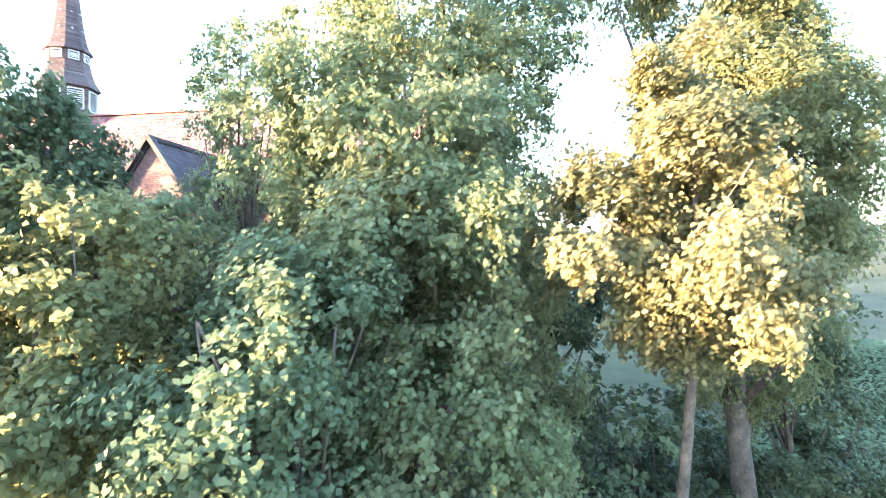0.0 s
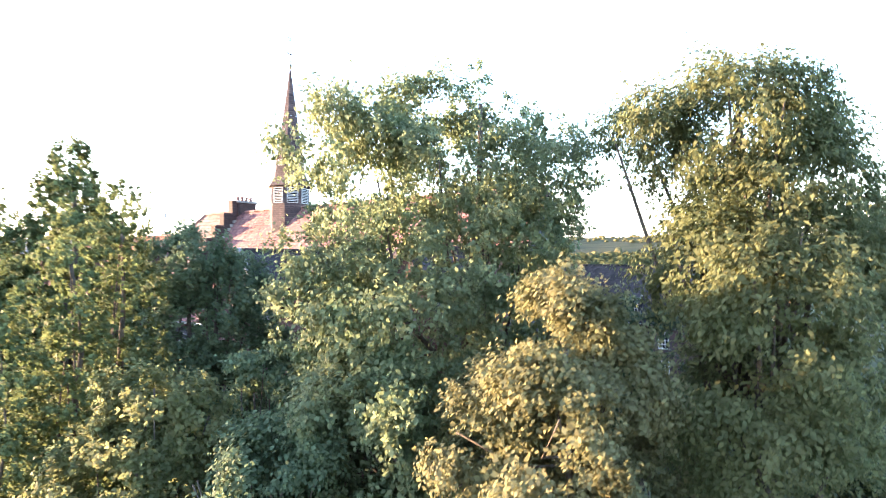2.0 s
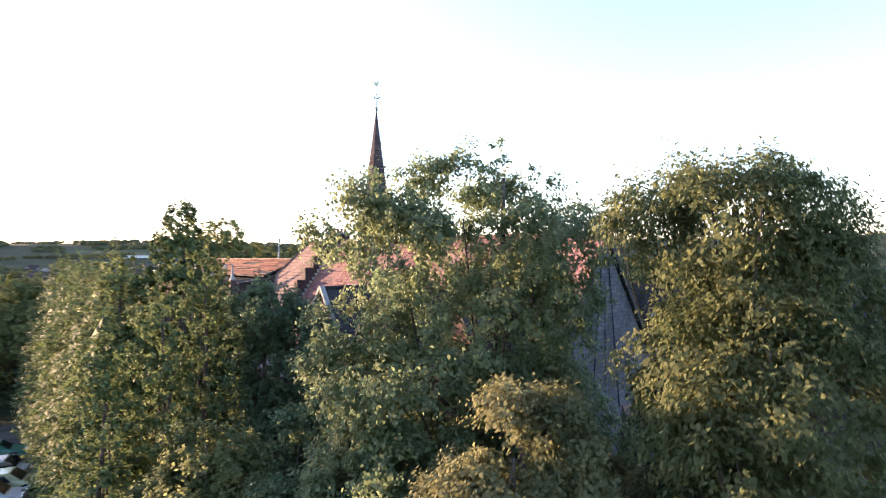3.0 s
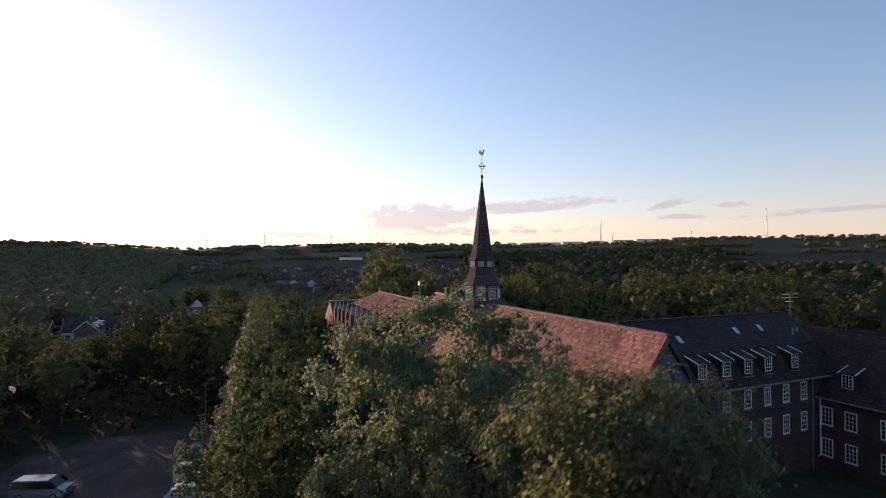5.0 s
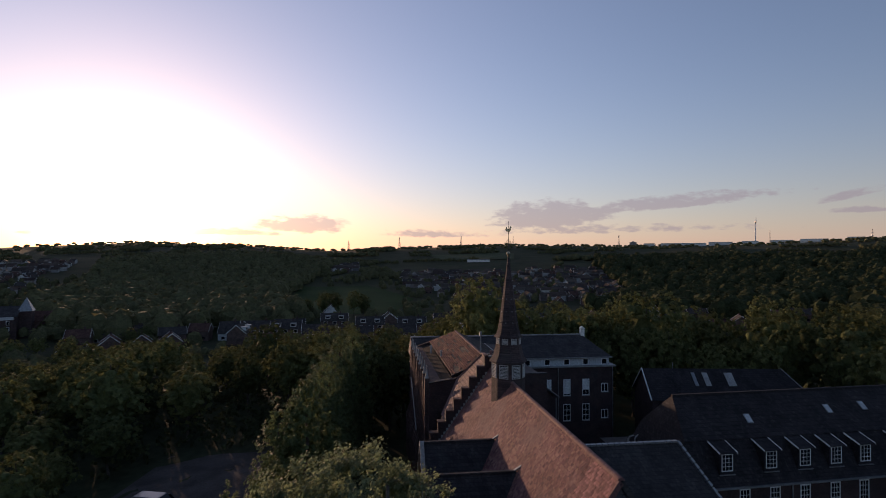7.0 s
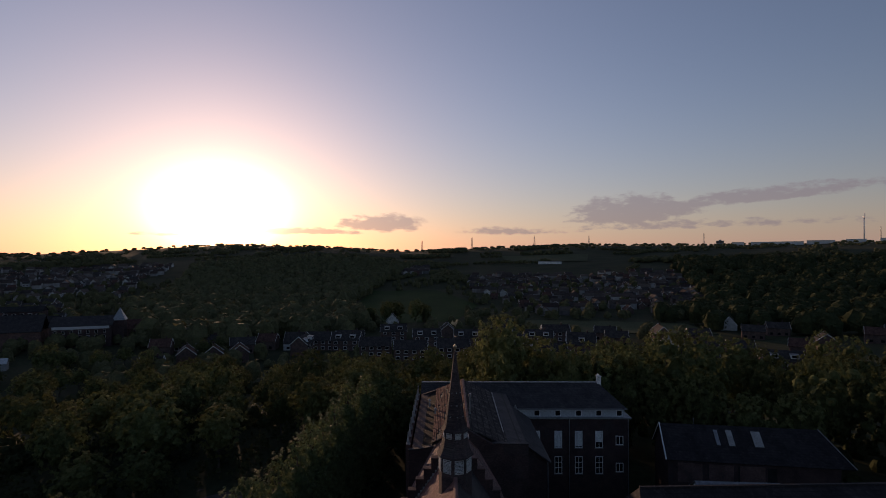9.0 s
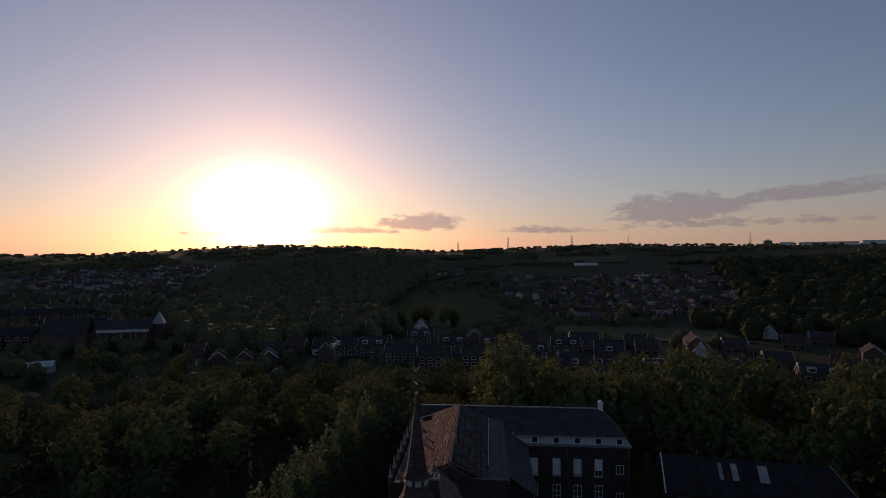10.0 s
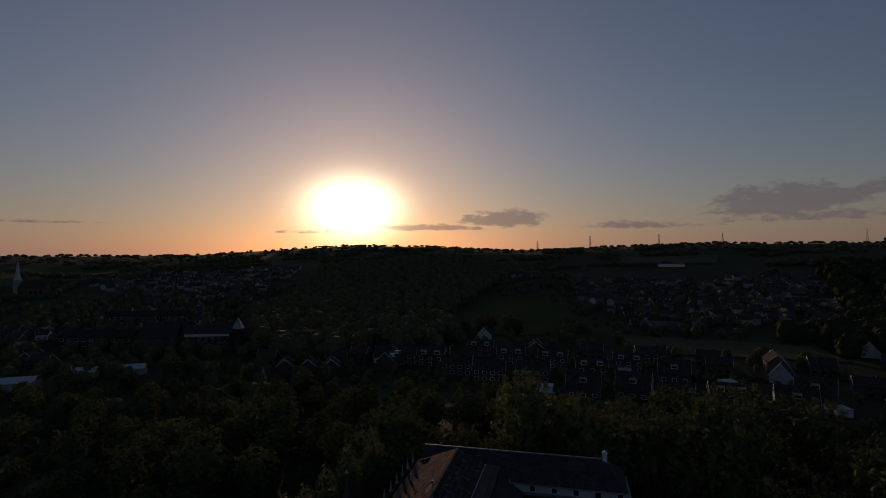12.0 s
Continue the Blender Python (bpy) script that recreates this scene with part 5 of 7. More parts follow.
near_tree("conical_lime", (-9.3, 33.0), cone(1, -9.1, 33.2, 3.4, 18.5, 4.5, 10, 0.45), 3000, 34, 0.19, LEAF_ROW, "tall conical green lime tree beside the car park", 11, radius=0.34, bough=(0.28, 0.46), twigs=30, droop=-0.5, loose=0.4, depth=(0.8, 1.0), hollow=0.35, even=0.7)
# these three limes get duller leaves: the shade on them is in the colour
near_tree("young_lime", (-7.9, 26.2), cone(3, -7.9, 26.2, 4.0, 16.3, 2.3, 8), 1050, 34, 0.135, LEAF_ROW, "young upright lime tree with green leaves dulled for shade", 13, radius=0.2, bough=(0.25, 0.42), twigs=30, droop=-0.4, loose=0.45, depth=(0.75, 1.0), hollow=0.35, even=0.7)
near_tree("young_lime", (-9.3, 24.8), cone(4, -9.3, 24.8, 4.0, 15.2, 2.1, 8), 950, 34, 0.135, LEAF_ROW, "young upright lime tree with green leaves dulled for shade", 14, radius=0.18, bough=(0.25, 0.42), twigs=30, droop=-0.4, loose=0.45, depth=(0.75, 1.0), hollow=0.35, even=0.7)
near_tree("young_lime", (-10.8, 23.7), cone(5, -10.8, 23.7, 3.0, 13.8, 2.2, 7), 900, 34, 0.135, LEAF_ROW, "low bushy lime tree with green leaves", 16, radius=0.18, bough=(0.25, 0.42), twigs=26, droop=-0.4, loose=0.45, depth=(0.75, 1.0), hollow=0.35, even=0.7)
near_tree("dark_lime", (-4.9, 27.9), [(-5.6, 27.8, 14.0, 1.5, 1.4, 1.3), (-4.3, 28.1, 13.0, 1.7, 1.6, 1.5), (-4.8, 27.9, 11.6, 2.3, 2.0, 2.0), (-5.8, 27.4, 9.0, 2.5, 2.2, 2.4), (-3.4, 28.0, 9.2, 2.2, 2.0, 2.6), (-4.8, 27.6, 5.6, 3.0, 2.6, 3.0)],
          560, 86, 0.165, LEAF_GREEN, "green lime tree close to the church wall", 15, radius=0.24, bough=(0.45, 0.85), droop=-0.2, even=0.5)
near_tree("yew_tree", (8.2, 18.0), [(8.2, 18.0, 11.2, 1.2, 1.2, 1.6), (8.0, 17.9, 9.2, 1.9, 1.9, 2.0), (8.6, 18.2, 6.4, 2.4, 2.3, 2.6), (7.6, 17.8, 3.6, 2.6, 2.4, 2.4)],
          150, 110, 0.20, LEAF_HOLLY, "dark dense yew in front of the church gable", 23, radius=0.24, bough=(0.45, 0.85))
near_tree("holly_tree", (6.3, 10.6), [(6.3, 10.6, 7.6, 1.3, 1.3, 1.4), (6.2, 10.5, 5.8, 2.0, 2.0, 1.9), (6.5, 10.7, 3.6, 2.4, 2.3, 2.2)],
          120, 150, 0.14, LEAF_HOLLY, "dark glossy holly under the maple", 27, radius=0.16, bough=(0.4, 0.75))
near_tree("hazel_tree", (-6.2, 18.2), [(-7.0, 17.9, 8.8, 1.2, 1.1, 1.2), (-5.6, 17.6, 9.3, 1.3, 1.3, 1.2), (-5.8, 18.6, 7.0, 2.2, 1.9, 2.0), (-7.4, 18.2, 6.4, 1.6, 1.6, 2.0), (-6.4, 18.0, 3.6, 2.6, 2.2, 2.2)],
          180, 210, 0.125, LEAF_GREEN, "bushy green hazel below the taller trees", 17, radius=0.16, bough=(0.42, 0.8))
near_tree("hazel_tree", (-5.1, 21.9), [(-5.0, 21.7, 10.5, 0.9, 0.9, 1.0), (-5.2, 21.8, 8.8, 1.4, 1.3, 1.6), (-5.0, 21.9, 6.2, 1.7, 1.6, 2.0)],
          90, 150, 0.13, LEAF_GREEN, "slender green hazel before the chapel wall", 31, radius=0.12, bough=(0.4, 0.7))
near_tree("elder_tree", (-8.0, 20.7), [(-7.9, 20.3, 10.5, 1.1, 1.1, 1.1), (-7.0, 20.4, 10.0, 1.0, 1.0, 1.2), (-8.3, 20.4, 8.8, 1.7, 1.6, 1.6), (-7.6, 19.8, 8.0, 1.5, 1.4, 1.6), (-7.4, 20.6, 6.4, 1.7, 1.7, 1.8), (-8.4, 20.6, 4.6, 1.9, 1.8, 2.0)],
          280, 160, 0.13, LEAF_OLIVE, "olive green elder with upright shoots", 19, radius=0.12, bough=(0.35, 0.65), twigs=10, droop=-0.4, hollow=0.15)

# Understorey shrubs
for k, (x, y, r, h, mat) in enumerate(((-4.5, 23.0, 2.4, 6.0, LEAF_GREEN), (-1.5, 22.0, 2.6, 5.5, LEAF_DARK), (0.8, 13.8, 2.4, 4.6, LEAF_HOLLY), (4.5, 15.5, 2.8, 5.0, LEAF_HOLLY), (7.5, 13.5, 2.6, 5.2, LEAF_HOLLY),
                                     (3.2, 14.4, 2.6, 7.4, LEAF_HOLLY), (6.0, 14.2, 2.6, 6.6, LEAF_HOLLY), (-4.2, 14.4, 2.0, 5.2, LEAF_GREEN), (6.2, 9.2, 2.2, 4.2, LEAF_HOLLY), (-12.5, 28.0, 2.0, 4.5, LEAF_GREEN), (12.5, 13.5, 2.4, 4.0, LEAF_HOLLY), (2.6, 20.6, 2.4, 5.0, LEAF_HOLLY), (-1.6, 14.4, 2.2, 6.0, LEAF_GREEN), (1.8, 11.4, 2.2, 5.0, LEAF_HOLLY), (-3.0, 12.0, 2.0, 5.0, LEAF_LIME), (5.0, 12.0, 2.4, 5.4, LEAF_HOLLY), (9.6, 14.8, 2.4, 5.0, LEAF_HOLLY), (2.4, 9.3, 2.2, 6.6, LEAF_HOLLY), (4.8, 8.6, 2.2, 5.6, LEAF_HOLLY), (-3.0, 25.5, 2.6, 6.4, LEAF_DARK), (-9.6, 18.2, 1.7, 4.4, LEAF_GREEN), (3.6, 16.6, 2.4, 7.6, LEAF_HOLLY), (28.5, 3.2, 3.4, 9.4, LEAF_HOLLY), (30.5, 6.4, 3.2, 9.2, LEAF_HOLLY))):
    rng = np.random.default_rng(40 + k)
    z = ground(x, y) - 0.1
    ob = thing("shrub", Matrix.Translation((x, y, z)), "dense green shrub under the trees", "shrub", "shrubs under the trees")
    bm = bmesh.new()
    limbs(bm, (0, 0, 0), (0.1, 0, h * 0.7), 0.09, [(r * 0.6 * math.cos(a), r * 0.6 * math.sin(a), h * 0.6) for a in (0.3, 1.6, 2.8, 4.1, 5.3)], rng, 6)
    part("stem", bm, BARK, ob, smooth=True)
    from_arrays("foliage", leaf_cloud(rng, [(0, 0, h * 0.62, r * 0.85, r * 0.8, h * 0.36), (r * 0.35, 0.2, h * 0.3, r * 0.8, r * 0.9, h * 0.3), (-r * 0.4, -0.2, h * 0.3, r * 0.7, r * 0.8, h * 0.3)], 55, *((120, 0.135) if y < 15 and x < 3 else (46, 0.22)), (0.5, 0.9)), 4, mat, ob)


def domed(seed, wide, foot, top, knobs):
    """Lobes of a round crown: one large body and smaller knobs all over it."""
    rng = random.Random(seed)
    mid, half = (foot + top) / 2, (top - foot) / 2
    out = [(0, 0, mid, wide * 0.8, wide * 0.8, half * 0.86)]
    for k in range(knobs):
        a, e = 2.4 * k + rng.uniform(-0.3, 0.3), math.asin(-0.35 + 1.3 * (k + 0.5) / knobs)
        r = wide * rng.uniform(0.34, 0.46)
        reach = rng.uniform(0.58, 0.78)
        out.append((math.cos(a) * math.cos(e) * wide * reach, math.sin(a) * math.cos(e) * wide * reach, mid + math.sin(e) * half * reach * 1.05, r, r, r * 0.85))
    return out


def woodland_tree(kind, seed, lobes, mat, label, size=0.58, clusters=340, per=11, core=0.7, even=0.0):
    """A middle-distance tree about 16 m tall, to be copied."""
    rng = np.random.default_rng(seed)
    ob = thing(kind, Matrix.Identity(4), label, "tree", "trees of the wooded slope")
    bm = bmesh.new()
    limbs(bm, (0, 0, -1.0), (0, 0, max(l[2] for l in lobes)), 0.28, [l[:3] for l in lobes], rng, 6)
    part("trunk", bm, BARK, ob)
    leaves = leaf_cloud(rng, lobes, clusters, per, size, (0.45, 0.85), (0.82, 1.0), droop=-0.1, spray=7, loose=0.22, slim=0.52, reach=0.65, face=0.8, even=even)
    leaves = leaves.reshape(-1, 4, 3)[:, (0, 1, 3)] + np.array([0, 0, 0.05])
    from_arrays("crown", leaves.reshape(-1, 3), 3, mat, ob)
    inner = [lobes[0]] + [(*l[:3], l[3] * 0.5, l[4] * 0.5, l[5] * 0.5) for l in lobes[1:]] if core < 0.8 else [l for l in lobes if l[3] > 1.4]
    from_arrays("inner_crown", crown_core(rng, inner, core), 4, mat, ob)
    return ob


MODELS = [
    woodland_tree("oak_tree", 61, domed(1, 5.4, 2.0, 13.8, 13), LEAF_SLOPE, "full round-crowned oak on the wooded slope"),
    woodland_tree("ash_tree", 62, domed(2, 4.4, 2.4, 15.4, 13), LEAF_SLOPE_PALE, "tall light-leaved ash on the wooded slope"),
    woodland_tree("beech_tree", 63, domed(3, 5.0, 1.6, 14.4, 12), LEAF_SLOPE, "dense dark beech on the wooded slope"),
    woodland_tree("lime_tree", 64, cone(6, 0, 0, 2.4, 17.4, 4.0, 9), LEAF_ROW, "conical lime in a row beside the yard", 0.3, 1300, 12, 0.8, 0.8),
    woodland_tree("hornbeam_tree", 65, domed(5, 4.6, 1.0, 10.6, 11), LEAF_SLOPE_PALE, "lower bushy hornbeam at the wood's edge"),
]


# finer crowns for the trees that stand right behind the abbey
FINE = [
    woodland_tree("oak_tree", 71, domed(6, 5.6, 1.6, 14.0, 15), LEAF_SLOPE, "full round-crowned oak close behind the abbey", 0.43, 430, 18),
    woodland_tree("ash_tree", 72, domed(7, 4.9, 2.0, 15.0, 14), LEAF_SLOPE_PALE, "tall light-leaved ash close behind the abbey", 0.43, 430, 18),
    woodland_tree("beech_tree", 73, domed(8, 5.3, 1.6, 14.4, 14), LEAF_SLOPE, "dense dark beech close behind the abbey", 0.43, 430, 18),
]


def plant(k, x, y, scale, turn, sink=0.3, models=MODELS, slim=1.0):
    m = Matrix.Translation((x, y, ground(x, y) - sink)) @ Matrix.Rotation(turn, 4, "Z") @ Matrix.Diagonal((scale * slim, scale * slim, scale * (0.92 + 0.16 * ((turn * 7) % 1)), 1))
    ob = copy_thing(models[k], Matrix.Translation((0, 0, 0)))
    ob.matrix_world = m
    return ob


def inside(x, y, corners):
    hit = False
    for (x0, y0), (x1, y1) in zip(corners, corners[1:] + corners[:1]):
        if (y0 > y) != (y1 > y) and x < (x1 - x0) * (y - y0) / (y1 - y0) + x0:
            hit = not hit
    return hit


def polar(az, d):
    return -math.sin(radians(az)) * d, 30 + math.cos(radians(az)) * d


def church_xy(r, s):
    p = at_church(r, s) @ Vector((0, 0, 0))
    return p.x, p.y


# the row of limes that goes on past the conical one
for s, sc, r in ((16.5, 0.97, -17.6), (21.5, 0.94, -17.0), (26.5, 0.94, -16.8), (31.5, 0.94, -16.4), (36.5, 0.95, -16.3), (42.0, 0.97, -16.2), (48.0, 1.0, -16.0), (54.5, 1.02, -15.4), (61.5, 1.03, -13.8)):
    x, y = church_xy(r, s)
    plant(3, x, y, sc, s)
rng_w = random.Random(5)
MEADOW_AREA = [(-192, 360), (-260, 536), (-194, 560), (-111, 445), (-100, 348), (-136, 325)]
STRIP_AREA = [(-66, 372), (48, 394), (62, 346), (-34, 318)]
HOMES = [(-130, 160), (-135, 250), (-66, 292), (-28, 305), (50, 300), (80, 215), (5, 168)]
VILLAGE = [(-197, 694), (74, 799), (75, 458), (-45, 405), (-100, 470), (-164, 590)]
planted = []


def free(x, y, gap):
    return all((x - a) ** 2 + (y - b) ** 2 > gap * gap for a, b in planted)


def belt(count, az0, az1, d0, d1, gap, kinds, s0, s1, avoid=(), models=MODELS, slim=1.0):
    for _ in range(count * 4):
        if count <= 0:
            break
        az, d = rng_w.uniform(az0, az1), rng_w.uniform(d0, d1)
        x, y = polar(az, d)
        q = CHURCH.inverted() @ Vector((x, y, 0))
        if (-9 < q.x < 60 and -8 < q.y < 71) or any(inside(x, y, a) for a in avoid) or not free(x, y, gap):
            continue
        planted.append((x, y))
        plant(rng_w.choice(kinds), x, y, rng_w.uniform(s0, s1), rng_w.uniform(0, 6.28), models=models, slim=slim * rng_w.uniform(0.88, 1.12))
        count -= 1


belt(34, 24, 66, 66, 106, 8.0, (0, 1, 2, 4), 0.72, 1.08)
belt(22, -4, 24, 84, 125, 8.5, (0, 1, 1, 4), 0.75, 1.08)
belt(34, -46, -4, 84, 124, 9.5, (0, 0, 1, 2), 1.25, 1.65, models=FINE, slim=0.86)
belt(26, 12, 70, 104, 160, 9.5, (0, 2, 4), 0.65, 0.95, (HOMES,))
belt(12, -50, -26, 62, 100, 8.0, (0, 1, 2), 0.95, 1.3)
belt(18, 56, 112, 44, 110, 7.5, (0, 2, 2, 4), 0.6, 0.85)
belt(34, 44, 84, 108, 235, 10.0, (0, 2, 4), 0.62, 0.95, (HOMES,))
for r, s, sc in ((27.4, 76, 1.6), (22, 74, 1.4), (31.5, 73, 1.25), (37, 70, 1.2), (43, 68, 1.2), (49, 64, 1.1), (55, 60, 1.1), (35, 80, 1.4), (16.9, 80, 1.6), (10.5, 80, 1.68), (4.2, 74, 0.92), (-1.3, 82, 0.92), (-7.75, 67, 1.0), (-5.0, 75, 1.05), (-13, 72, 1.1), (-16, 78, 1.15), (-14, 64, 1.05), (-18, 84, 1.15), (-20, 72, 1.1), (-11, 80, 1.1)):
    plant(int(r) % 3, *church_xy(r, s), sc, r * 1.7, models=FINE, slim=0.82 if r > -6 else 0.9)
for k, m in enumerate(FINE):
    x, y = church_xy(8 + 6 * k, 84 + 3 * k)
    m.matrix_world = Matrix.Translation((x, y, ground(x, y)))
for x, y, sc in ((-137, 318, 1.15), (-131, 322, 1.25), (-118, 322, 1.2), (-113, 326, 1.1), (-150, 322, 0.9)):
    plant(2, x, y, sc, x * 0.7, slim=0.8)
for m in MODELS:
    m.matrix_world = Matrix.Translation((*polar(-75, 120 + 14 * MODELS.index(m)), ground(*polar(-75, 120 + 14 * MODELS.index(m)))))


def far_wood(name, spots, mat, label, per=34, leaf=0.8, sit=0.36):
    """Many distant trees in one piece: uneven crowns of broad faces with leaf clumps that break the outline."""
    rng = np.random.default_rng(len(spots))
    out = []
    around = np.arange(8) * math.pi / 4
    rings = np.radians([-30.0, 10.0, 42.0, 68.0])
    for x, y, h, w in spots:
        z = ground(x, y)
        body = np.array([w, w, h * 0.58])
        mid = np.array([x, y, z + h * sit])
        a = around[None, :] + rng.random() * 6 + rng.normal(size=(4, 8)) * 0.12
        r = 0.8 + 0.08 * rng.normal(size=(4, 8)).clip(-1.4, 1.4)
        e = rings[:, None] + rng.normal(size=(4, 8)) * 0.08
        g = mid + np.stack([np.cos(a) * np.cos(e) * r, np.sin(a) * np.cos(e) * r, np.sin(e) * r], 2) * body
        nxt = np.roll(g, -1, axis=1)
        out.append(np.stack([g[:-1], nxt[:-1], nxt[1:], g[1:]], 2).reshape(-1, 3))
        t = g[3]
        out.append(t[[0, 1, 2, 3, 0, 3, 4, 7, 4, 5, 6, 7]])
        n = int(per * (0.8 + 0.4 * rng.random()))
        way = rng.normal(size=(n, 3))
        way[:, 2] = np.abs(way[:, 2]) * 1.1 - 0.3
        way /= np.linalg.norm(way, axis=1)[:, None]
        cen = mid + way * (0.84 + 0.18 * rng.random(n))[:, None] * body
        normal = way + rng.normal(size=(n, 3)) * 0.16 + np.array([0, 0, 0.35])
        normal /= np.linalg.norm(normal, axis=1)[:, None]
        tip = rng.normal(size=(n, 3))
        tip -= (tip * normal).sum(1)[:, None] * normal
        tip /= np.linalg.norm(tip, axis=1)[:, None]
        side = np.cross(normal, tip)
        s = (leaf * w / 5.0 * (0.6 + 0.7 * rng.random(n)))[:, None]
        out.append(np.stack([cen - tip * s, cen + side * s * 0.7 - normal * s * 0.25, cen + tip * s * 0.9 - normal * s * 0.25, cen - side * s * 0.7 - normal * s * 0.2], 1).reshape(-1, 3))
    ob = from_arrays(name, np.concatenate(out), 4, mat)
    return tagged(ob, label, "wood", kind="stuff")


def spots(count, az0, az1, d0, d1, h0, h1, gap, avoid=(), only=None, broad=1.0):
    got, cells = [], set()
    for _ in range(count * 6):
        if len(got) >= count:
            break
        az, d = rng_w.uniform(az0, az1), math.sqrt(rng_w.uniform(d0 * d0, d1 * d1))
        x, y = polar(az, d)
        if any(inside(x, y, a) for a in avoid) or (only and not inside(x, y, only)):
            continue
        cell = (int(x / gap), int(y / gap))
        if cell in cells:
            continue
        cells.add(cell)
        h = rng_w.uniform(h0, h1)
        got.append((x, y, h, h * broad * rng_w.uniform(0.38, 0.55)))
    return got


OPEN = (MEADOW_AREA, STRIP_AREA, HOMES, VILLAGE)
TOWN = [(-900, 330), (-900, 500), (-640, 640), (-470, 420), (-350, 260), (-230, 120), (-330, 60), (-700, 120)]
ABBEY = [church_xy(-9, -12), church_xy(-9, 70), church_xy(60, 70), church_xy(60, -12)]
YARD = [church_xy(-15, 12), church_xy(-15, 62), church_xy(-42, 62), church_xy(-48, 12)]
# undergrowth widened to block low sun below the crowns, its shade in the colour
far_wood("undergrowth", spots(640, -62, 112, 90, 175, 3.0, 5.5, 4.0, (ABBEY, YARD, HOMES)), LEAF_SHADE, "dense shade-dark undergrowth of the wooded slope, blocking low sun", per=30, leaf=0.5, sit=0.15)
# bushes in the same leaves, darkened for the shade at the yard's edge
bush_parts = []
rng_b = np.random.default_rng(51)
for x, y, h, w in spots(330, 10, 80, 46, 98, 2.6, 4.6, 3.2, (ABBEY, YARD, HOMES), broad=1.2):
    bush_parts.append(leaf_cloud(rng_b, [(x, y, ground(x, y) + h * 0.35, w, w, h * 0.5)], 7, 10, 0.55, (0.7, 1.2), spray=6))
tagged(from_arrays("bushes", np.concatenate(bush_parts), 4, LEAF_SHADE), "bushes along the edge of the car park, coloured dark for shade", "bushes", kind="stuff")
far_wood("hillside_wood", spots(1300, 10, 52, 250, 900, 11, 18, 6.5, OPEN + (TOWN,), only=[(-565, 582), (-520, 880), (-330, 800), (-268, 560), (-200, 365), (-150, 318), (-130, 262), (-190, 190), (-330, 280), (-430, 430)]), LEAF_WOOD, "dense dark wood on the far hillside", per=28, leaf=0.85)
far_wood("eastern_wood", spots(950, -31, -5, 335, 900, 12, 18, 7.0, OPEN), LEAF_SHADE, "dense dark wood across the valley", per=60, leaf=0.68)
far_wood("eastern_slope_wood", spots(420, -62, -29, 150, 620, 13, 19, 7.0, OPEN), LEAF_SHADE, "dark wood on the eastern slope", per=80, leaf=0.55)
far_wood("valley_trees", spots(760, -12, 75, 270, 640, 5, 10, 8, (MEADOW_AREA, STRIP_AREA, HOMES)), LEAF_WOOD, "scattered trees and hedges in the valley", per=30)
far_wood("town_trees", spots(430, 38, 80, 150, 560, 6, 11, 8, (MEADOW_AREA, HOMES)), LEAF_WOOD, "garden trees between the town houses", per=30)


def hedge_lines(count, az0, az1, d0, d1, h0, h1, avoid=()):
    """Trees along field hedges that follow the slope, and small copses between them."""
    got = []
    for k in range(count):
        az, d = rng_w.uniform(az0, az1), math.sqrt(rng_w.uniform(d0 * d0, d1 * d1))
        x, y = polar(az, d)
        a = radians(az) + rng_w.choice((0, 0, 0, 1.3)) + rng_w.uniform(-0.35, 0.35)
        reach, copse = rng_w.uniform(40, 130), k % 3 == 0
        n = int(reach / (2.4 if copse else 4.2))
        for j in range(n):
            t = (j + rng_w.uniform(-0.4, 0.4)) / n * 2 - 1
            wide = rng_w.uniform(-1, 1) * (24 * math.sqrt(1 - min(t * t, 1)) if copse else 1.5)
            px = x + math.cos(a) * t * reach * 0.5 - math.sin(a) * wide
            py = y + math.sin(a) * t * reach * 0.5 + math.cos(a) * wide
            if any(inside(px, py, q) for q in avoid):
                continue
            h = rng_w.uniform(h0, h1) * (1.25 if copse else 1.0)
            got.append((px, py, h, h * rng_w.uniform(0.42, 0.75)))
    return got


HILL_FIELD = [(-235, 1042), (-70, 1068), (-60, 935), (-200, 925)]
far_wood("hill_hedges", hedge_lines(120, -60, 80, 590, 1250, 4.5, 9.0, (VILLAGE, MEADOW_AREA, HILL_FIELD)), LEAF_WOOD, "hedgerows and copses on the hills", per=3, leaf=1.2)
far_wood("skyline_trees", spots(1250, -65, 85, 1150, 1560, 4, 8, 7, broad=2.0), LEAF_WOOD, "row of trees along the skyline", per=8, leaf=1.1)


def bank(x, y):
    """The height of the earth bank that rises beside the path."""
    rise = 1.5 * smooth(13.5, 20, x) + 3.9 * smooth(18, 28, x)
    return rise * smooth(-2, 3, y) * (1 - smooth(10, 14, y)) * (1 - smooth(30, 40, x))


def build_bank():
    bm = bmesh.new()
    grid = [[bm.verts.new((x, y, ground(x, y) - 0.05 + bank(x, y))) for y in np.linspace(-2, 14, 17)] for x in np.linspace(13, 40, 28)]
    for a, b in zip(grid, grid[1:]):
        for k in range(16):
            bm.faces.new((a[k], b[k], b[k + 1], a[k + 1]))
    ob = part("earth_bank", bm, GRASS, smooth=True)
    return tagged(ob, "low grassy earth bank overgrown with ivy", "bank", kind="structure")


build_bank()
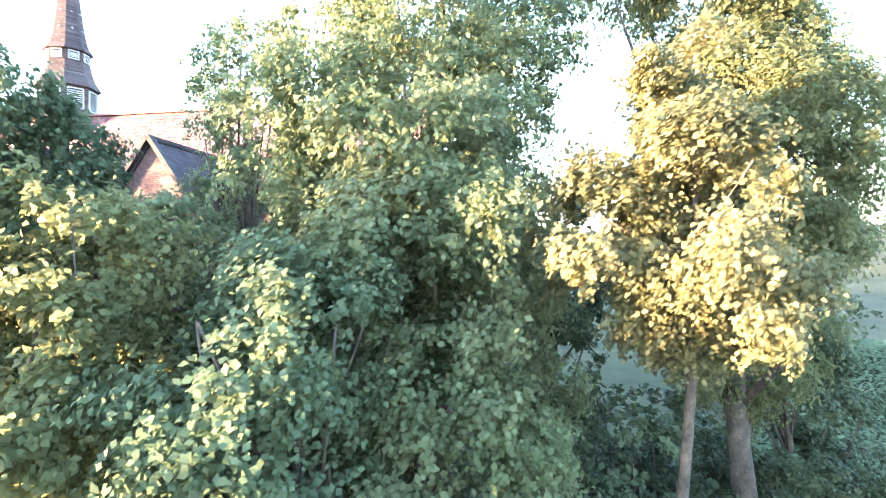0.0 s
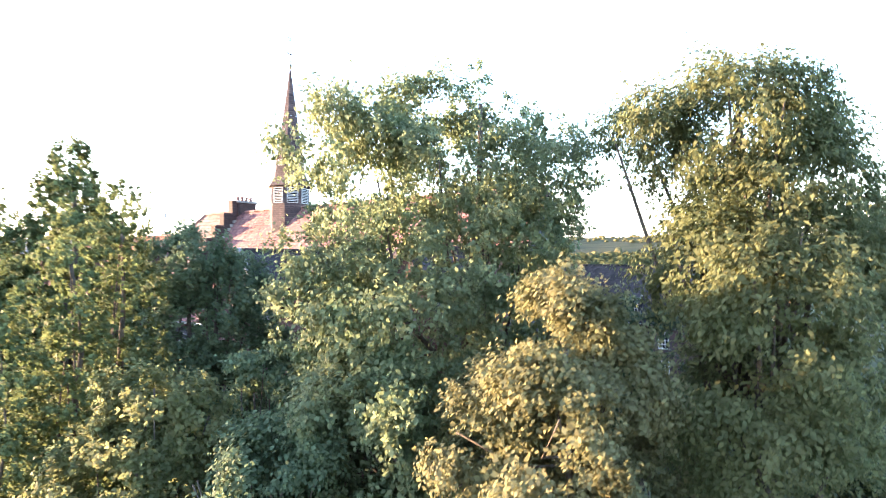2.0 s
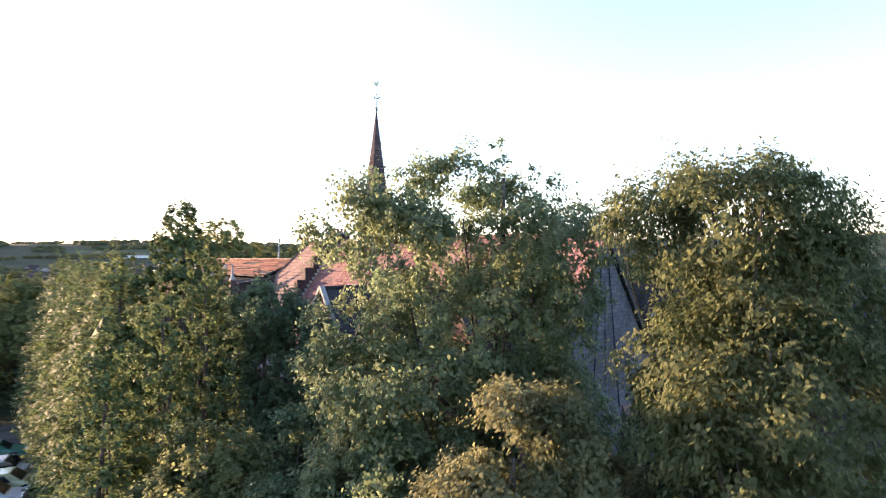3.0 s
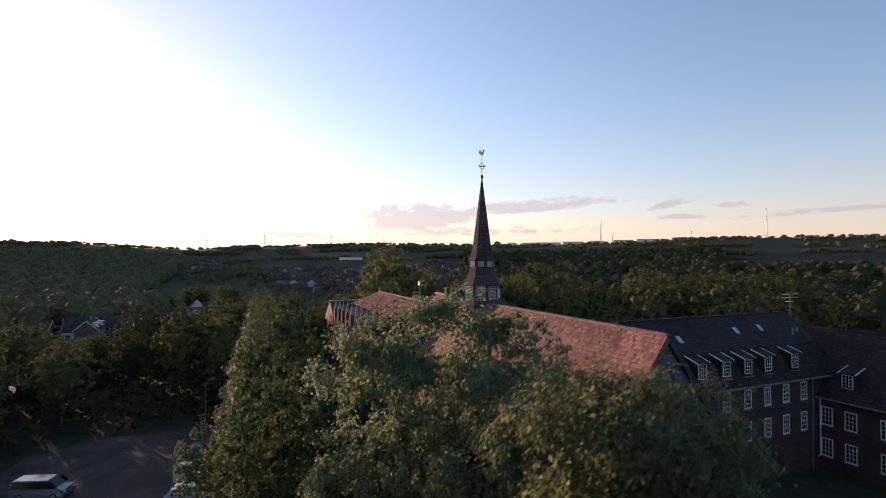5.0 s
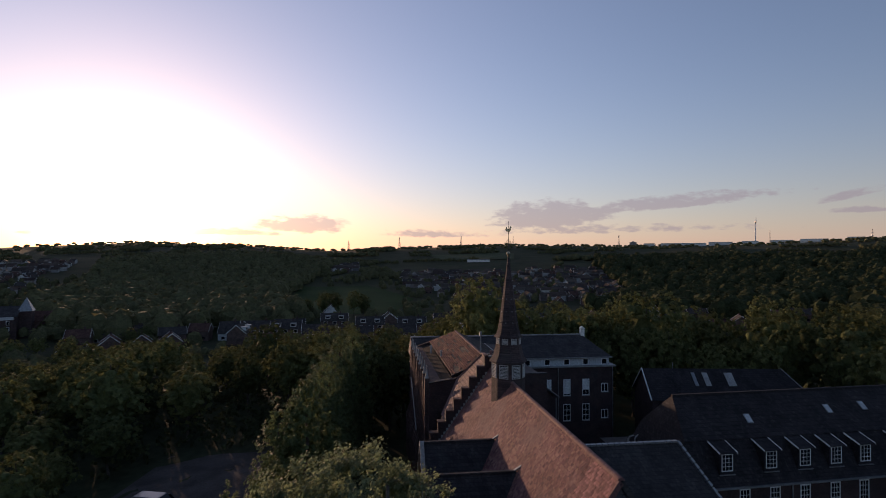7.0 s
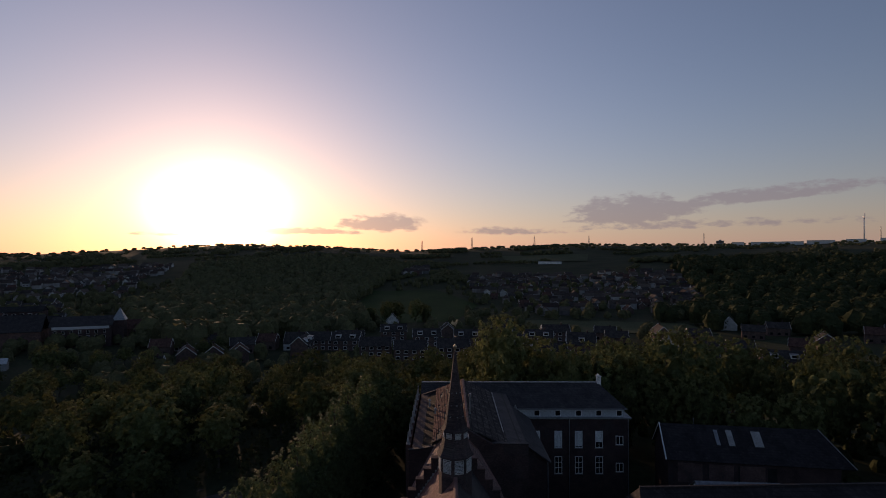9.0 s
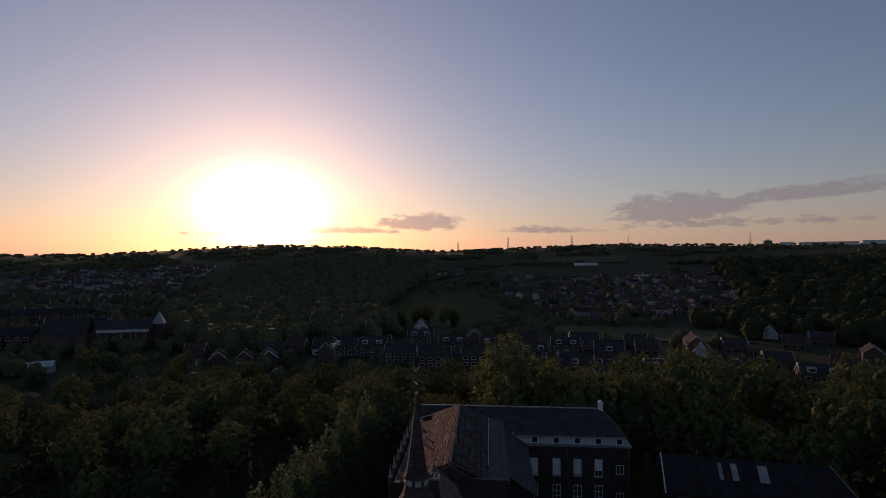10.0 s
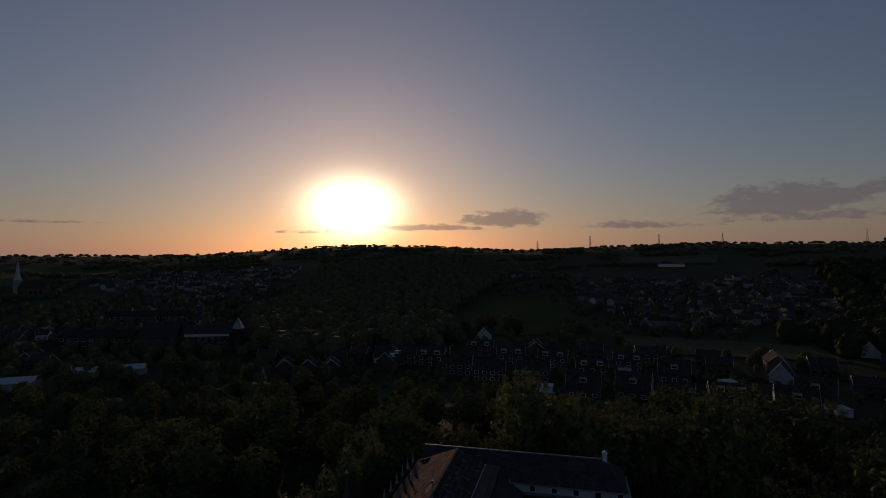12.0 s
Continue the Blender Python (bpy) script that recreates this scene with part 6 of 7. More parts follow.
# The ivy that covers the bank
rng_i = np.random.default_rng(77)
n = 17000
ix, iy = 13.5 + 17.0 * rng_i.random(n), 1.0 + 10.5 * rng_i.random(n)
edge_i = ((ix - 22) / 8.6) ** 4 + ((iy - 6.2) / 5.2) ** 4 + 0.35 * np.sin(ix * 1.3 + iy) + 0.3 * np.sin(iy * 1.9 - ix * 0.6) < 0.9
ix, iy = ix[edge_i], iy[edge_i]
n = len(ix)
iz = np.array([ground(x, y) + bank(x, y) for x, y in zip(ix, iy)]) + 0.12 + 0.08 * rng_i.normal(size=n)
nor = rng_i.normal(size=(n, 3)) * 0.35 + np.array([-0.35, 0, 1.0])
nor /= np.linalg.norm(nor, axis=1)[:, None]
tip_i = rng_i.normal(size=(n, 3))
tip_i -= (tip_i * nor).sum(1)[:, None] * nor
tip_i /= np.linalg.norm(tip_i, axis=1)[:, None]
side_i = np.cross(nor, tip_i)
size_i = (0.16 * (0.7 + 0.6 * rng_i.random(n)))[:, None]
cen_i = np.stack([ix, iy, iz], 1)
tagged(from_arrays("ivy_bank", np.stack([cen_i - tip_i * size_i * 0.6, cen_i + side_i * size_i * 0.5, cen_i + tip_i * size_i * 0.7, cen_i - side_i * size_i * 0.5], 1).reshape(-1, 3), 4, LEAF_GREEN), "bank of glossy green ivy beside a path", "ivy", kind="stuff")

# ================= fields, yards and roads =================
patch("meadow", MEADOW_AREA, MEADOW, 0.5, "sloping green meadow between woods", "meadow", 12)
patch("stubble_field", STRIP_AREA, STUBBLE, 0.5, "long pale mown field behind the houses", "field", 12)
patch("hill_field", HILL_FIELD, STUBBLE, 1.2, "pale field high on the hill", "field", 30)
patch("hill_pasture", [(-1031, 337), (-1040, 560), (-900, 620), (-820, 345)], MEADOW, 1.2, "wide pasture on the hill", "field", 40)
patch("car_park", [church_xy(-17, 16), church_xy(-17.5, 60), church_xy(-40, 60), church_xy(-46, 16)], GRAVEL, 0.04, "worn gravel car park beside the trees", "car park", 4)


patch("footpath", [(11.8, 0.5), (13.4, 0.5), (14.2, 12), (12.6, 12)], GRAVEL, 0.05, "narrow trodden path beside the ivy", "path", 3)


# ================= houses =================
def house_model(wide, deep, eave, ridge, wall, roof, label, dormers=0, white_gable=False, plain=False):
    ob = thing("house", Matrix.Identity(4), label, "house", "houses of the valley")
    w, d = wide / 2, deep / 2
    bm = bmesh.new()
    extruded(bm, [(-w, -d, -4), (-w, d, -4), (-w, d, eave), (-w, 0, ridge - 0.15), (-w, -d, eave)], (wide, 0, 0))
    part("wall", bm, wall, ob)
    if white_gable:
        for side in (-1, 1):
            bm = bmesh.new()
            x = side * (w + 0.02)
            extruded(bm, [(x, -d, -0.5), (x, d, -0.5), (x, d, eave), (x, 0, ridge - 0.1), (x, -d, eave)], (side * 0.06, 0, 0))
            part("gable", bm, HOUSE_RENDER, ob, "white rendered gable")
    for side in (-1, 1):
        bm = bmesh.new()
        slab(bm, [(-w - 0.3, 0, ridge), (w + 0.3, 0, ridge), (w + 0.3, side * (d + 0.4), eave - 0.25), (-w - 0.3, side * (d + 0.4), eave - 0.25)], 0.18)
        part("roof", bm, roof, ob)
    part("chimney", boxed(w * 0.4, -0.3, ridge - 0.8, w * 0.4 + 0.7, 0.3, ridge + 0.9), DARK_BRICK, ob)
    for side in (-1, 1):
        bm = bmesh.new()
        x = side * (w + 0.31)
        for run in (-1, 1):
            coping(bm, (x, 0, ridge + 0.02), (x, run * (d + 0.42), eave - 0.26), 0.07, 0.24)
        part("bargeboard", bm, HOUSE_WHITE, ob, "pale painted bargeboard")
    for facing, y in ((-90, -d),) if plain else ((-90, -d), (90, d)):
        count = max(2, int(wide / 3.6))
        for k in range(count):
            x = -w + wide * (k + 0.5) / count
            for z in (1.3, 4.0) if eave > 4.6 else (1.3,):
                m = side_pose(x, y, z, facing)
                if plain:
                    part("window", boxed(-0.7, -0.02, -0.6, 0.7, 0.05, 0.6, m), GLASS, ob)
                    continue
                win = part("window", boxed(-0.95, -0.02, -0.75, 0.95, 0.05, 0.75, m), HOUSE_WHITE, ob)
                part("pane", boxed(-0.8, 0.03, -0.6, 0.8, 0.065, 0.6, m), GLASS, win)
    for k in range(dormers):
        x = -w + wide * (k + 0.5) / dormers
        z = eave + (ridge - eave) * 0.42
        dm = part("dormer", boxed(x - 1.3, -d + 0.3, z - 0.6, x + 1.3, -0.6, z + 0.9), HOUSE_WHITE, ob, "white boxed roof dormer")
        part("dormer_glass", boxed(x - 1.1, -d + 0.27, z - 0.35, x + 1.1, -d + 0.31, z + 0.65), GLASS, dm)
        part("dormer_top", boxed(x - 1.45, -d + 0.15, z + 0.903, x + 1.45, -0.5, z + 1.05), ZINC, dm)
    return ob


HOUSE_DARK = coursed("house_roof_tile", ((0.045, 0.041, 0.040), (0.080, 0.072, 0.068)), 0.3, 0.3, (0.5, 0.5, 0.5), gloss=0.06)
HOUSE_RENDER = material("house_render", ((0.36, 0.36, 0.35), (0.52, 0.52, 0.50)), scale=0.5, bump_scale=4, rough=0.9, vary=0.15)
HOUSE_WHITE = material("house_white_paint", ((0.68, 0.68, 0.67), (0.82, 0.82, 0.80)), scale=0.8, bump_scale=6, rough=0.6, vary=0.08)
HOUSE_RED = coursed("house_red_tile", ((0.075, 0.042, 0.036), (0.125, 0.072, 0.058)), 0.3, 0.3, (0.5, 0.5, 0.5), gloss=0.06)
ROOF_FELT = material("roof_felt", ((0.028, 0.027, 0.028), (0.048, 0.046, 0.046)), scale=0.4, bump_scale=3, rough=0.95, gloss=0.02)
HOUSE_BRICK = coursed("house_brick", ((0.10, 0.07, 0.062), (0.17, 0.118, 0.10)), 0.23, 0.075, (0.8, 0.8, 0.8), gloss=0.06)
HOUSES = [
    house_model(14, 8, 5.2, 8.8, HOUSE_BRICK, HOUSE_DARK, "pair of brick houses with white roof dormers", 2),
    house_model(14.5, 8, 5.2, 8.8, HOUSE_BRICK, HOUSE_DARK, "brick double house with rows of white windows", 0),
    house_model(9, 8.5, 3.4, 8.6, HOUSE_RENDER, HOUSE_DARK, "white-gabled house with a steep dark roof", 0, True),
    house_model(9, 7.5, 4.6, 7.8, HOUSE_BRICK, HOUSE_RED, "brick house with a red tile roof", 0, plain=True),
    house_model(8.5, 7.5, 4.4, 7.4, HOUSE_RENDER, HOUSE_DARK, "white rendered house with a dark tile roof", 0, plain=True),
    house_model(11, 7.5, 4.6, 7.6, HOUSE_BRICK, HOUSE_DARK, "small brick house with a dark tile roof", 0, plain=True),
    house_model(13, 9, 4.4, 9.8, HOUSE_BRICK, HOUSE_DARK, "long dark-roofed house with white gable ends", 1, True),
]
for k, m in enumerate(HOUSES):
    x, y = polar(30 + 3 * k, 236 + 4 * k)
    m.matrix_world = Matrix.Translation((x, y, ground(x, y))) @ Matrix.Rotation(radians(20), 4, "Z")
homes = []


def settle_house(k, x, y, turn, gap=11, scale=1.0):
    if any((x - a) ** 2 + (y - b) ** 2 < gap * gap for a, b in homes):
        return
    homes.append((x, y))
    ob = copy_thing(HOUSES[k], Matrix.Identity(4))
    ob.matrix_world = Matrix.Translation((x, y, ground(x, y))) @ Matrix.Rotation(radians(turn), 4, "Z") @ Matrix.Diagonal((scale, scale, scale, 1))


def build_garage(x, y, turn):
    ob = thing("garage", Matrix.Translation((x, y, ground(x, y))) @ Matrix.Rotation(radians(turn), 4, "Z"), "low white flat-roofed garage behind a house", "garage", "garages of the valley")
    part("wall", boxed(-3, -3, -2, 3, 3, 2.6), RENDER, ob)
    part("roof", boxed(-3.2, -3.2, 2.603, 3.2, 3.2, 2.8), ZINC, ob)
    part("door", boxed(-1.3, -3.06, -0.1, 1.3, -3.003, 2.1), PALE_PANEL, ob)


# the rows below the meadow, house by house, then the rest of the rows
for k, x, y, turn in ((1, -97, 225, 24), (1, -78, 222, 22), (1, -61, 232, 20), (0, -108, 268, 24), (0, -84, 257, 22), (0, -63, 261, 18), (5, -53, 292, 16), (6, -33, 217, 16), (0, -29, 272, 14), (6, -7, 262, 10),
                      (5, 8, 289, 8), (2, 33, 284, 84), (6, 44, 254, -4), (2, 72, 372, 80), (5, 78, 334, -8), (5, 93, 350, 0), (3, -166, 181, 132), (3, -157, 187, 132), (3, -148, 193, 132), (5, -161, 210, 40), (2, -130, 313, 114), (0, -119, 240, 26), (5, 62, 275, 5)):
    settle_house(k, x, y, turn, 5)
for x0, y0, x1, y1, n, turn, kinds in ((-132, 222, -40, 246, 7, 21, (0, 1, 5)), (-100, 284, -8, 296, 7, 16, (0, 5, 1)), (-14, 230, 70, 240, 6, 8, (6, 5, 0)), (-10, 300, 60, 310, 6, 6, (1, 5, 2)),
                                       (-190, 190, -172, 220, 3, 40, (3, 5, 3)), (90, 286, 140, 330, 5, -10, (3, 5, 5))):
    for k in range(n):
        t = k / max(n - 1, 1)
        settle_house(kinds[k % len(kinds)], x0 + (x1 - x0) * t + rng_w.uniform(-3, 3), y0 + (y1 - y0) * t + rng_w.uniform(-5, 5), turn + rng_w.choice((0, 0, 0, 90)) + rng_w.uniform(-7, 7), 15)
for x, y, turn in ((-12, 228, 30), (22, 236, 35), (-84, 240, 20), (50, 240, 30), (-48, 214, 20), (14, 262, 35), (-30, 268, 15)):
    build_garage(x, y, turn)


def build_village_church(x, y, turn):
    ob = thing("village_church", Matrix.Translation((x, y, ground(x, y))) @ Matrix.Rotation(radians(turn), 4, "Z"), "village church with a slim pointed spire", "church")
    part("tower", boxed(-3, -3, -3, 3, 3, 17), STONE, ob)
    bm = bmesh.new()
    lathe(bm, [(4.0, 17.003), (2.4, 20), (0.15, 38)], 4, radians(45))
    part("spire", bm, PALE_PANEL, ob, "pale slim pointed spire")
    bm = bmesh.new()
    extruded(bm, [(3.02, -6, -3), (3.02, 6, -3), (3.02, 6, 8), (3.02, 0, 15), (3.02, -6, 8)], (26, 0, 0))
    part("nave", bm, BRICK, ob)
    for side in (-1, 1):
        bm = bmesh.new()
        slab(bm, [(3.1, 0, 15.3), (29.5, 0, 15.3), (29.5, side * 6.5, 7.7), (3.1, side * 6.5, 7.7)], 0.2)
        part("roof", bm, SLATE, ob)
        for k in range(5):
            part("window", boxed(6 + 4.6 * k, side * 6.03 - 0.03, 2, 7.4 + 4.6 * k, side * 6.03 + 0.03, 6), GLASS, ob)
    homes.append((x, y))
    return ob


build_village_church(-640, 232, 40)


def build_town_block(x, y, turn, wide, deep, high):
    """A long block of two storeys under a low pitched roof with white-framed windows."""
    ob = thing("town_block", Matrix.Translation((x, y, ground(x, y))) @ Matrix.Rotation(radians(turn), 4, "Z"), "long dark brick block with white-framed windows", "building", "town blocks")
    part("wall", boxed(-wide / 2, -deep / 2, -4, wide / 2, deep / 2, high), DARK_BRICK, ob)
    bm = bmesh.new()
    for e in (-1, 1):
        slab(bm, [(-wide / 2 - 0.3, e * (deep / 2 + 0.4), high), (wide / 2 + 0.3, e * (deep / 2 + 0.4), high), (wide / 2 + 0.3, 0, high + deep * 0.3), (-wide / 2 - 0.3, 0, high + deep * 0.3)][::e], 0.2)
    for e in (-1, 1):
        extruded(bm, [(e * wide / 2, -deep / 2, high + 0.003), (e * wide / 2, deep / 2, high + 0.003), (e * wide / 2, 0, high + deep * 0.27)], (-e * 0.3, 0, 0))
    part("roof", bm, ROOF_FELT, ob)
    n = int(wide / 4.5)
    for k in range(n):
        for z in (1.6, high - 1.9):
            m = side_pose(-wide / 2 + wide * (k + 0.5) / n, -deep / 2, z, -90)
            win = part("window", boxed(-1.2, -0.02, -0.8, 1.2, 0.06, 0.8, m), WHITE, ob)
            part("pane", boxed(-1.05, 0.03, -0.66, 1.05, 0.075, 0.66, m), GLASS, win)
    for k in range(-2, 3):
        homes.append((x + k * wide / 4 * math.cos(radians(turn)), y + k * wide / 4 * math.sin(radians(turn))))


build_town_block(-318, 168, 30, 46, 12, 8)
build_town_block(-392, 236, 38, 60, 11, 7)
build_town_block(-300, 205, 40, 22, 10, 9)


def build_shed(x, y, turn, wide, deep):
    ob = thing("shed", Matrix.Translation((x, y, ground(x, y))) @ Matrix.Rotation(radians(turn), 4, "Z"), "low shed with a pale sheet metal roof", "shed", "sheds below the wood")
    part("wall", boxed(-wide / 2, -deep / 2, -3, wide / 2, deep / 2, 3.2), CONCRETE, ob)
    for side in (-1, 1):
        bm = bmesh.new()
        slab(bm, [(-wide / 2 - 0.3, 0, 5.0), (wide / 2 + 0.3, 0, 5.0), (wide / 2 + 0.3, side * (deep / 2 + 0.4), 3.1), (-wide / 2 - 0.3, side * (deep / 2 + 0.4), 3.1)], 0.12)
        part("roof", bm, PALE_PANEL, ob)
    homes.append((x, y))


build_shed(-248, 101, 50, 18, 10)
build_shed(-243, 128, 45, 9, 7)
build_shed(-230, 142, 50, 12, 6)


def hamlet(count, corners, kinds, turn, gap, scale=1.0):
    xs, ys = [c[0] for c in corners], [c[1] for c in corners]
    for _ in range(count * 3):
        if count <= 0:
            return
        x, y = rng_w.uniform(min(xs), max(xs)), rng_w.uniform(min(ys), max(ys))
        if inside(x, y, corners):
            before = len(homes)
            settle_house(rng_w.choice(kinds), x, y, turn + rng_w.choice((0, 90, 0, 0)) + rng_w.uniform(-12, 12), gap, scale * rng_w.uniform(0.85, 1.1))
            count -= len(homes) - before


hamlet(92, VILLAGE, (3, 5, 4, 5, 3, 5), 15, 12, 0.85)
hamlet(14, [(-397, 796), (-305, 822), (-271, 715), (-342, 692)], (3, 4, 5), 30, 13)
hamlet(62, [(-240, 118), (-270, 165), (-330, 240), (-440, 340), (-480, 190), (-380, 130)], (3, 5, 5, 4), 40, 12, 0.85)
hamlet(70, [(-820, 451), (-623, 606), (-560, 520), (-440, 365), (-500, 300)], (3, 4, 5, 5, 4), 35, 10, 0.75)
hamlet(10, [(-150, 190), (-190, 260), (-200, 200), (-160, 150)], (3, 5, 2), 30, 16)


def far_streets(count, corners, turn, seed):
    """The far streets that cannot be told apart house by house: small gabled houses, walls and roofs as one piece each."""
    rng = random.Random(seed)
    xs, ys = [c[0] for c in corners], [c[1] for c in corners]
    walls, roofs = [], []
    for _ in range(count * 6):
        if count <= 0:
            break
        x, y = rng.uniform(min(xs), max(xs)), rng.uniform(min(ys), max(ys))
        if not inside(x, y, corners) or any((x - a) ** 2 + (y - b) ** 2 < 72 for a, b in homes):
            continue
        homes.append((x, y))
        count -= 1
        w, d, e = rng.uniform(3.2, 6.5), rng.uniform(2.8, 3.6), rng.uniform(3.4, 5.0)
        top = e + rng.uniform(2.0, 3.2)
        m = Matrix.Translation((x, y, ground(x, y))) @ Matrix.Rotation(radians(turn + rng.choice((0, 0, 90)) + rng.uniform(-10, 10)), 4, "Z")
        for side in (-1, 1):
            walls += [m @ Vector(p) for p in ((-w, side * d, -3), (w, side * d, -3), (w, side * d, e), (-w, side * d, e))]
            walls += [m @ Vector(p) for p in ((side * w, -d, -3), (side * w, d, -3), (side * w, d, e), (side * w, -d, e))]
            walls += [m @ Vector(p) for p in ((side * w, -d, e), (side * w, d, e), (side * w, 0, top), (side * w, 0, top - 0.01))]
            roofs += [m @ Vector(p) for p in ((-w - 0.3, 0, top + 0.15), (w + 0.3, 0, top + 0.15), (w + 0.3, side * (d + 0.4), e - 0.1), (-w - 0.3, side * (d + 0.4), e - 0.1))]
    tagged(from_arrays("far_house_walls", np.array(walls), 4, FAR_WALL), "pale and brick walls of far village streets", "houses", kind="stuff")
    tagged(from_arrays("far_house_roofs", np.array(roofs), 4, FAR_ROOF), "dark tile roofs of far village streets", "houses", kind="stuff")


FAR_WALL = material("far_house_walls", ((0.14, 0.11, 0.10), (0.34, 0.33, 0.32)), scale=0.03, bump_scale=0.5, rough=0.9, island=0.5, gloss=0.05, spread=(0.4, 0.6))
FAR_ROOF = material("far_house_roofs", ((0.05, 0.043, 0.040), (0.10, 0.075, 0.065)), scale=0.03, bump_scale=0.5, rough=0.9, island=0.4, gloss=0.05)
far_streets(170, VILLAGE, 15, 3)
far_streets(60, [(-397, 796), (-305, 822), (-271, 715), (-342, 692)], 30, 4)
far_streets(150, [(-820, 451), (-623, 606), (-560, 520), (-440, 365), (-500, 300), (-760, 330)], 35, 5)


# garden trees round the houses
yards = [q for q in spots(240, -28, 62, 140, 330, 2.6, 5.6, 7, (MEADOW_AREA,), only=HOMES) if all((q[0] - a) ** 2 + (q[1] - b) ** 2 > 64 for a, b in homes)]
far_wood("garden_trees", yards, LEAF_WOOD, "garden trees and hedges between the houses", per=60, leaf=0.6)


def build_convent():
    """The other abbey down in the valley: a tall brick range, a stair turret with a pyramid roof and a chapel."""
    x, y = -250.0, 196.0
    ob = thing("convent", Matrix.Translation((x, y, ground(x, y))) @ Matrix.Rotation(radians(38), 4, "Z") @ Matrix.Diagonal((1.0, 1.0, 0.98, 1)), "large old brick convent with a pyramid-roofed turret", "convent")
    part("wall", boxed(-13, -6, -5, 14, 6, 11), DARK_BRICK, ob)
    for side in (-1, 1):
        bm = bmesh.new()
        slab(bm, [(-13.5, side * 6.4, 11), (14.5, side * 6.4, 11), (14.5, 0, 15.5), (-13.5, 0, 15.5)], 0.2)
        part("roof", bm, SLATE, ob)
    part("attic_band", boxed(-12, -6.3, 9.4, 13, -6.003, 10.8), PALE_PANEL, ob)
    for k in range(7):
        for z in (2.2, 5.2, 8.0):
            m = side_pose(-10.8 + 3.6 * k, -6, z, -90)
            win = part("window", boxed(-0.6, -0.02, -0.9, 0.6, 0.06, 0.9, m), WHITE, ob)
            part("pane", boxed(-0.5, 0.03, -0.8, 0.5, 0.075, 0.8, m), GLASS, win)
    part("turret", boxed(14.02, -3, -3, 19, 3, 13), DARK_BRICK, ob)
    bm = bmesh.new()
    lathe(bm, [(4.2, 13.003), (0.1, 19.5)], 4, radians(45), Matrix.Translation((16.5, 0, 0)))
    part("turret_roof", bm, ZINC, ob, "pale metal pyramid roof")
    part("chapel", boxed(-38, -5, -5, -17, 6, 9), BRICK, ob)
    for side in (-1, 1):
        bm = bmesh.new()
        slab(bm, [(-38.5, 0.5 + side * 6.2, 8.8), (-16.5, 0.5 + side * 6.2, 8.8), (-16.5, 0.5, 17), (-38.5, 0.5, 17)], 0.2)
        part("chapel_roof", bm, SLATE, ob)
    bm = bmesh.new()
    extruded(bm, [(-38.3, -5, 8.9), (-38.3, 6, 8.9), (-38.3, 0.5, 17.4)], (0.5, 0, 0))
    part("chapel_gable", bm, STONE, ob)
    part("wing", boxed(16, 3.02, -3, 30, 14, 7.5), BRICK, ob)
    for side in (-1, 1):
        bm = bmesh.new()
        slab(bm, [(15.5, 8.5 + side * 6, 7.3), (30.5, 8.5 + side * 6, 7.3), (30.5, 8.5, 12), (15.5, 8.5, 12)], 0.2)
        part("wing_roof", bm, HOUSE_RED, ob)
    return ob


build_convent()


def build_flat_hall(x, y, turn, wide, deep, high, label, windows=True):
    ob = thing("hall", Matrix.Translation((x, y, ground(x, y))) @ Matrix.Rotation(radians(turn), 4, "Z"), label, "hall", "large halls")
    part("wall", boxed(-wide / 2, -deep / 2, -4, wide / 2, deep / 2, high), RENDER, ob)
    part("roof", boxed(-wide / 2 - 0.4, -deep / 2 - 0.4, high + 0.003, wide / 2 + 0.4, deep / 2 + 0.4, high + 0.5), ZINC, ob)
    for k in range(int(wide / 8) if windows else 0):
        m = side_pose(-wide / 2 + 8 * (k + 0.5), -deep / 2, high * 0.55, -90)
        win = part("window", boxed(-2.5, -0.02, -0.8, 2.5, 0.06, 0.8, m), ZINC, ob)
        part("pane", boxed(-2.3, 0.03, -0.65, 2.3, 0.075, 0.65, m), GLASS, win)


build_flat_hall(-186, 266, 20, 30, 12, 8, "pale flat-roofed building among the trees")
build_flat_hall(-118, 900, 8, 38, 14, 3.4, "long low pale hall on the hill", False)
for az, d, w in ((-14, 1390, 60), (-19, 1400, 34), (-24, 1390, 50), (-27, 1395, 30), (-10, 1390, 24), (-12, 1400, 44), (-16.5, 1395, 50), (-21.5, 1400, 42)):
    x, y = polar(az, d)
    build_flat_hall(x, y, az, w, 30, 7, "pale industrial hall on the skyline", False)


def build_tower_block(az, d):
    x, y = polar(az, d)
    ob = thing("tower_block", Matrix.Translation((x, y, ground(x, y))) @ Matrix.Rotation(radians(az), 4, "Z"), "grey concrete tower block on the skyline", "tower block")
    part("wall", boxed(-9, -6, -6, 9, 6, 12), CONCRETE, ob)
    part("roof", boxed(-9.3, -6.3, 12.003, 9.3, 6.3, 12.6), ZINC, ob)
    part("plant_room", boxed(-3, -3, 12.603, 3, 3, 15), CONCRETE, ob)
    for k in range(4):
        part("window_band", boxed(-8.4, -6.1, 0.6 + 3.0 * k, 8.4, -6.003, 2.0 + 3.0 * k), GLASS, ob)


build_tower_block(-8.4, 1530)

# ================= masts on the skyline =================


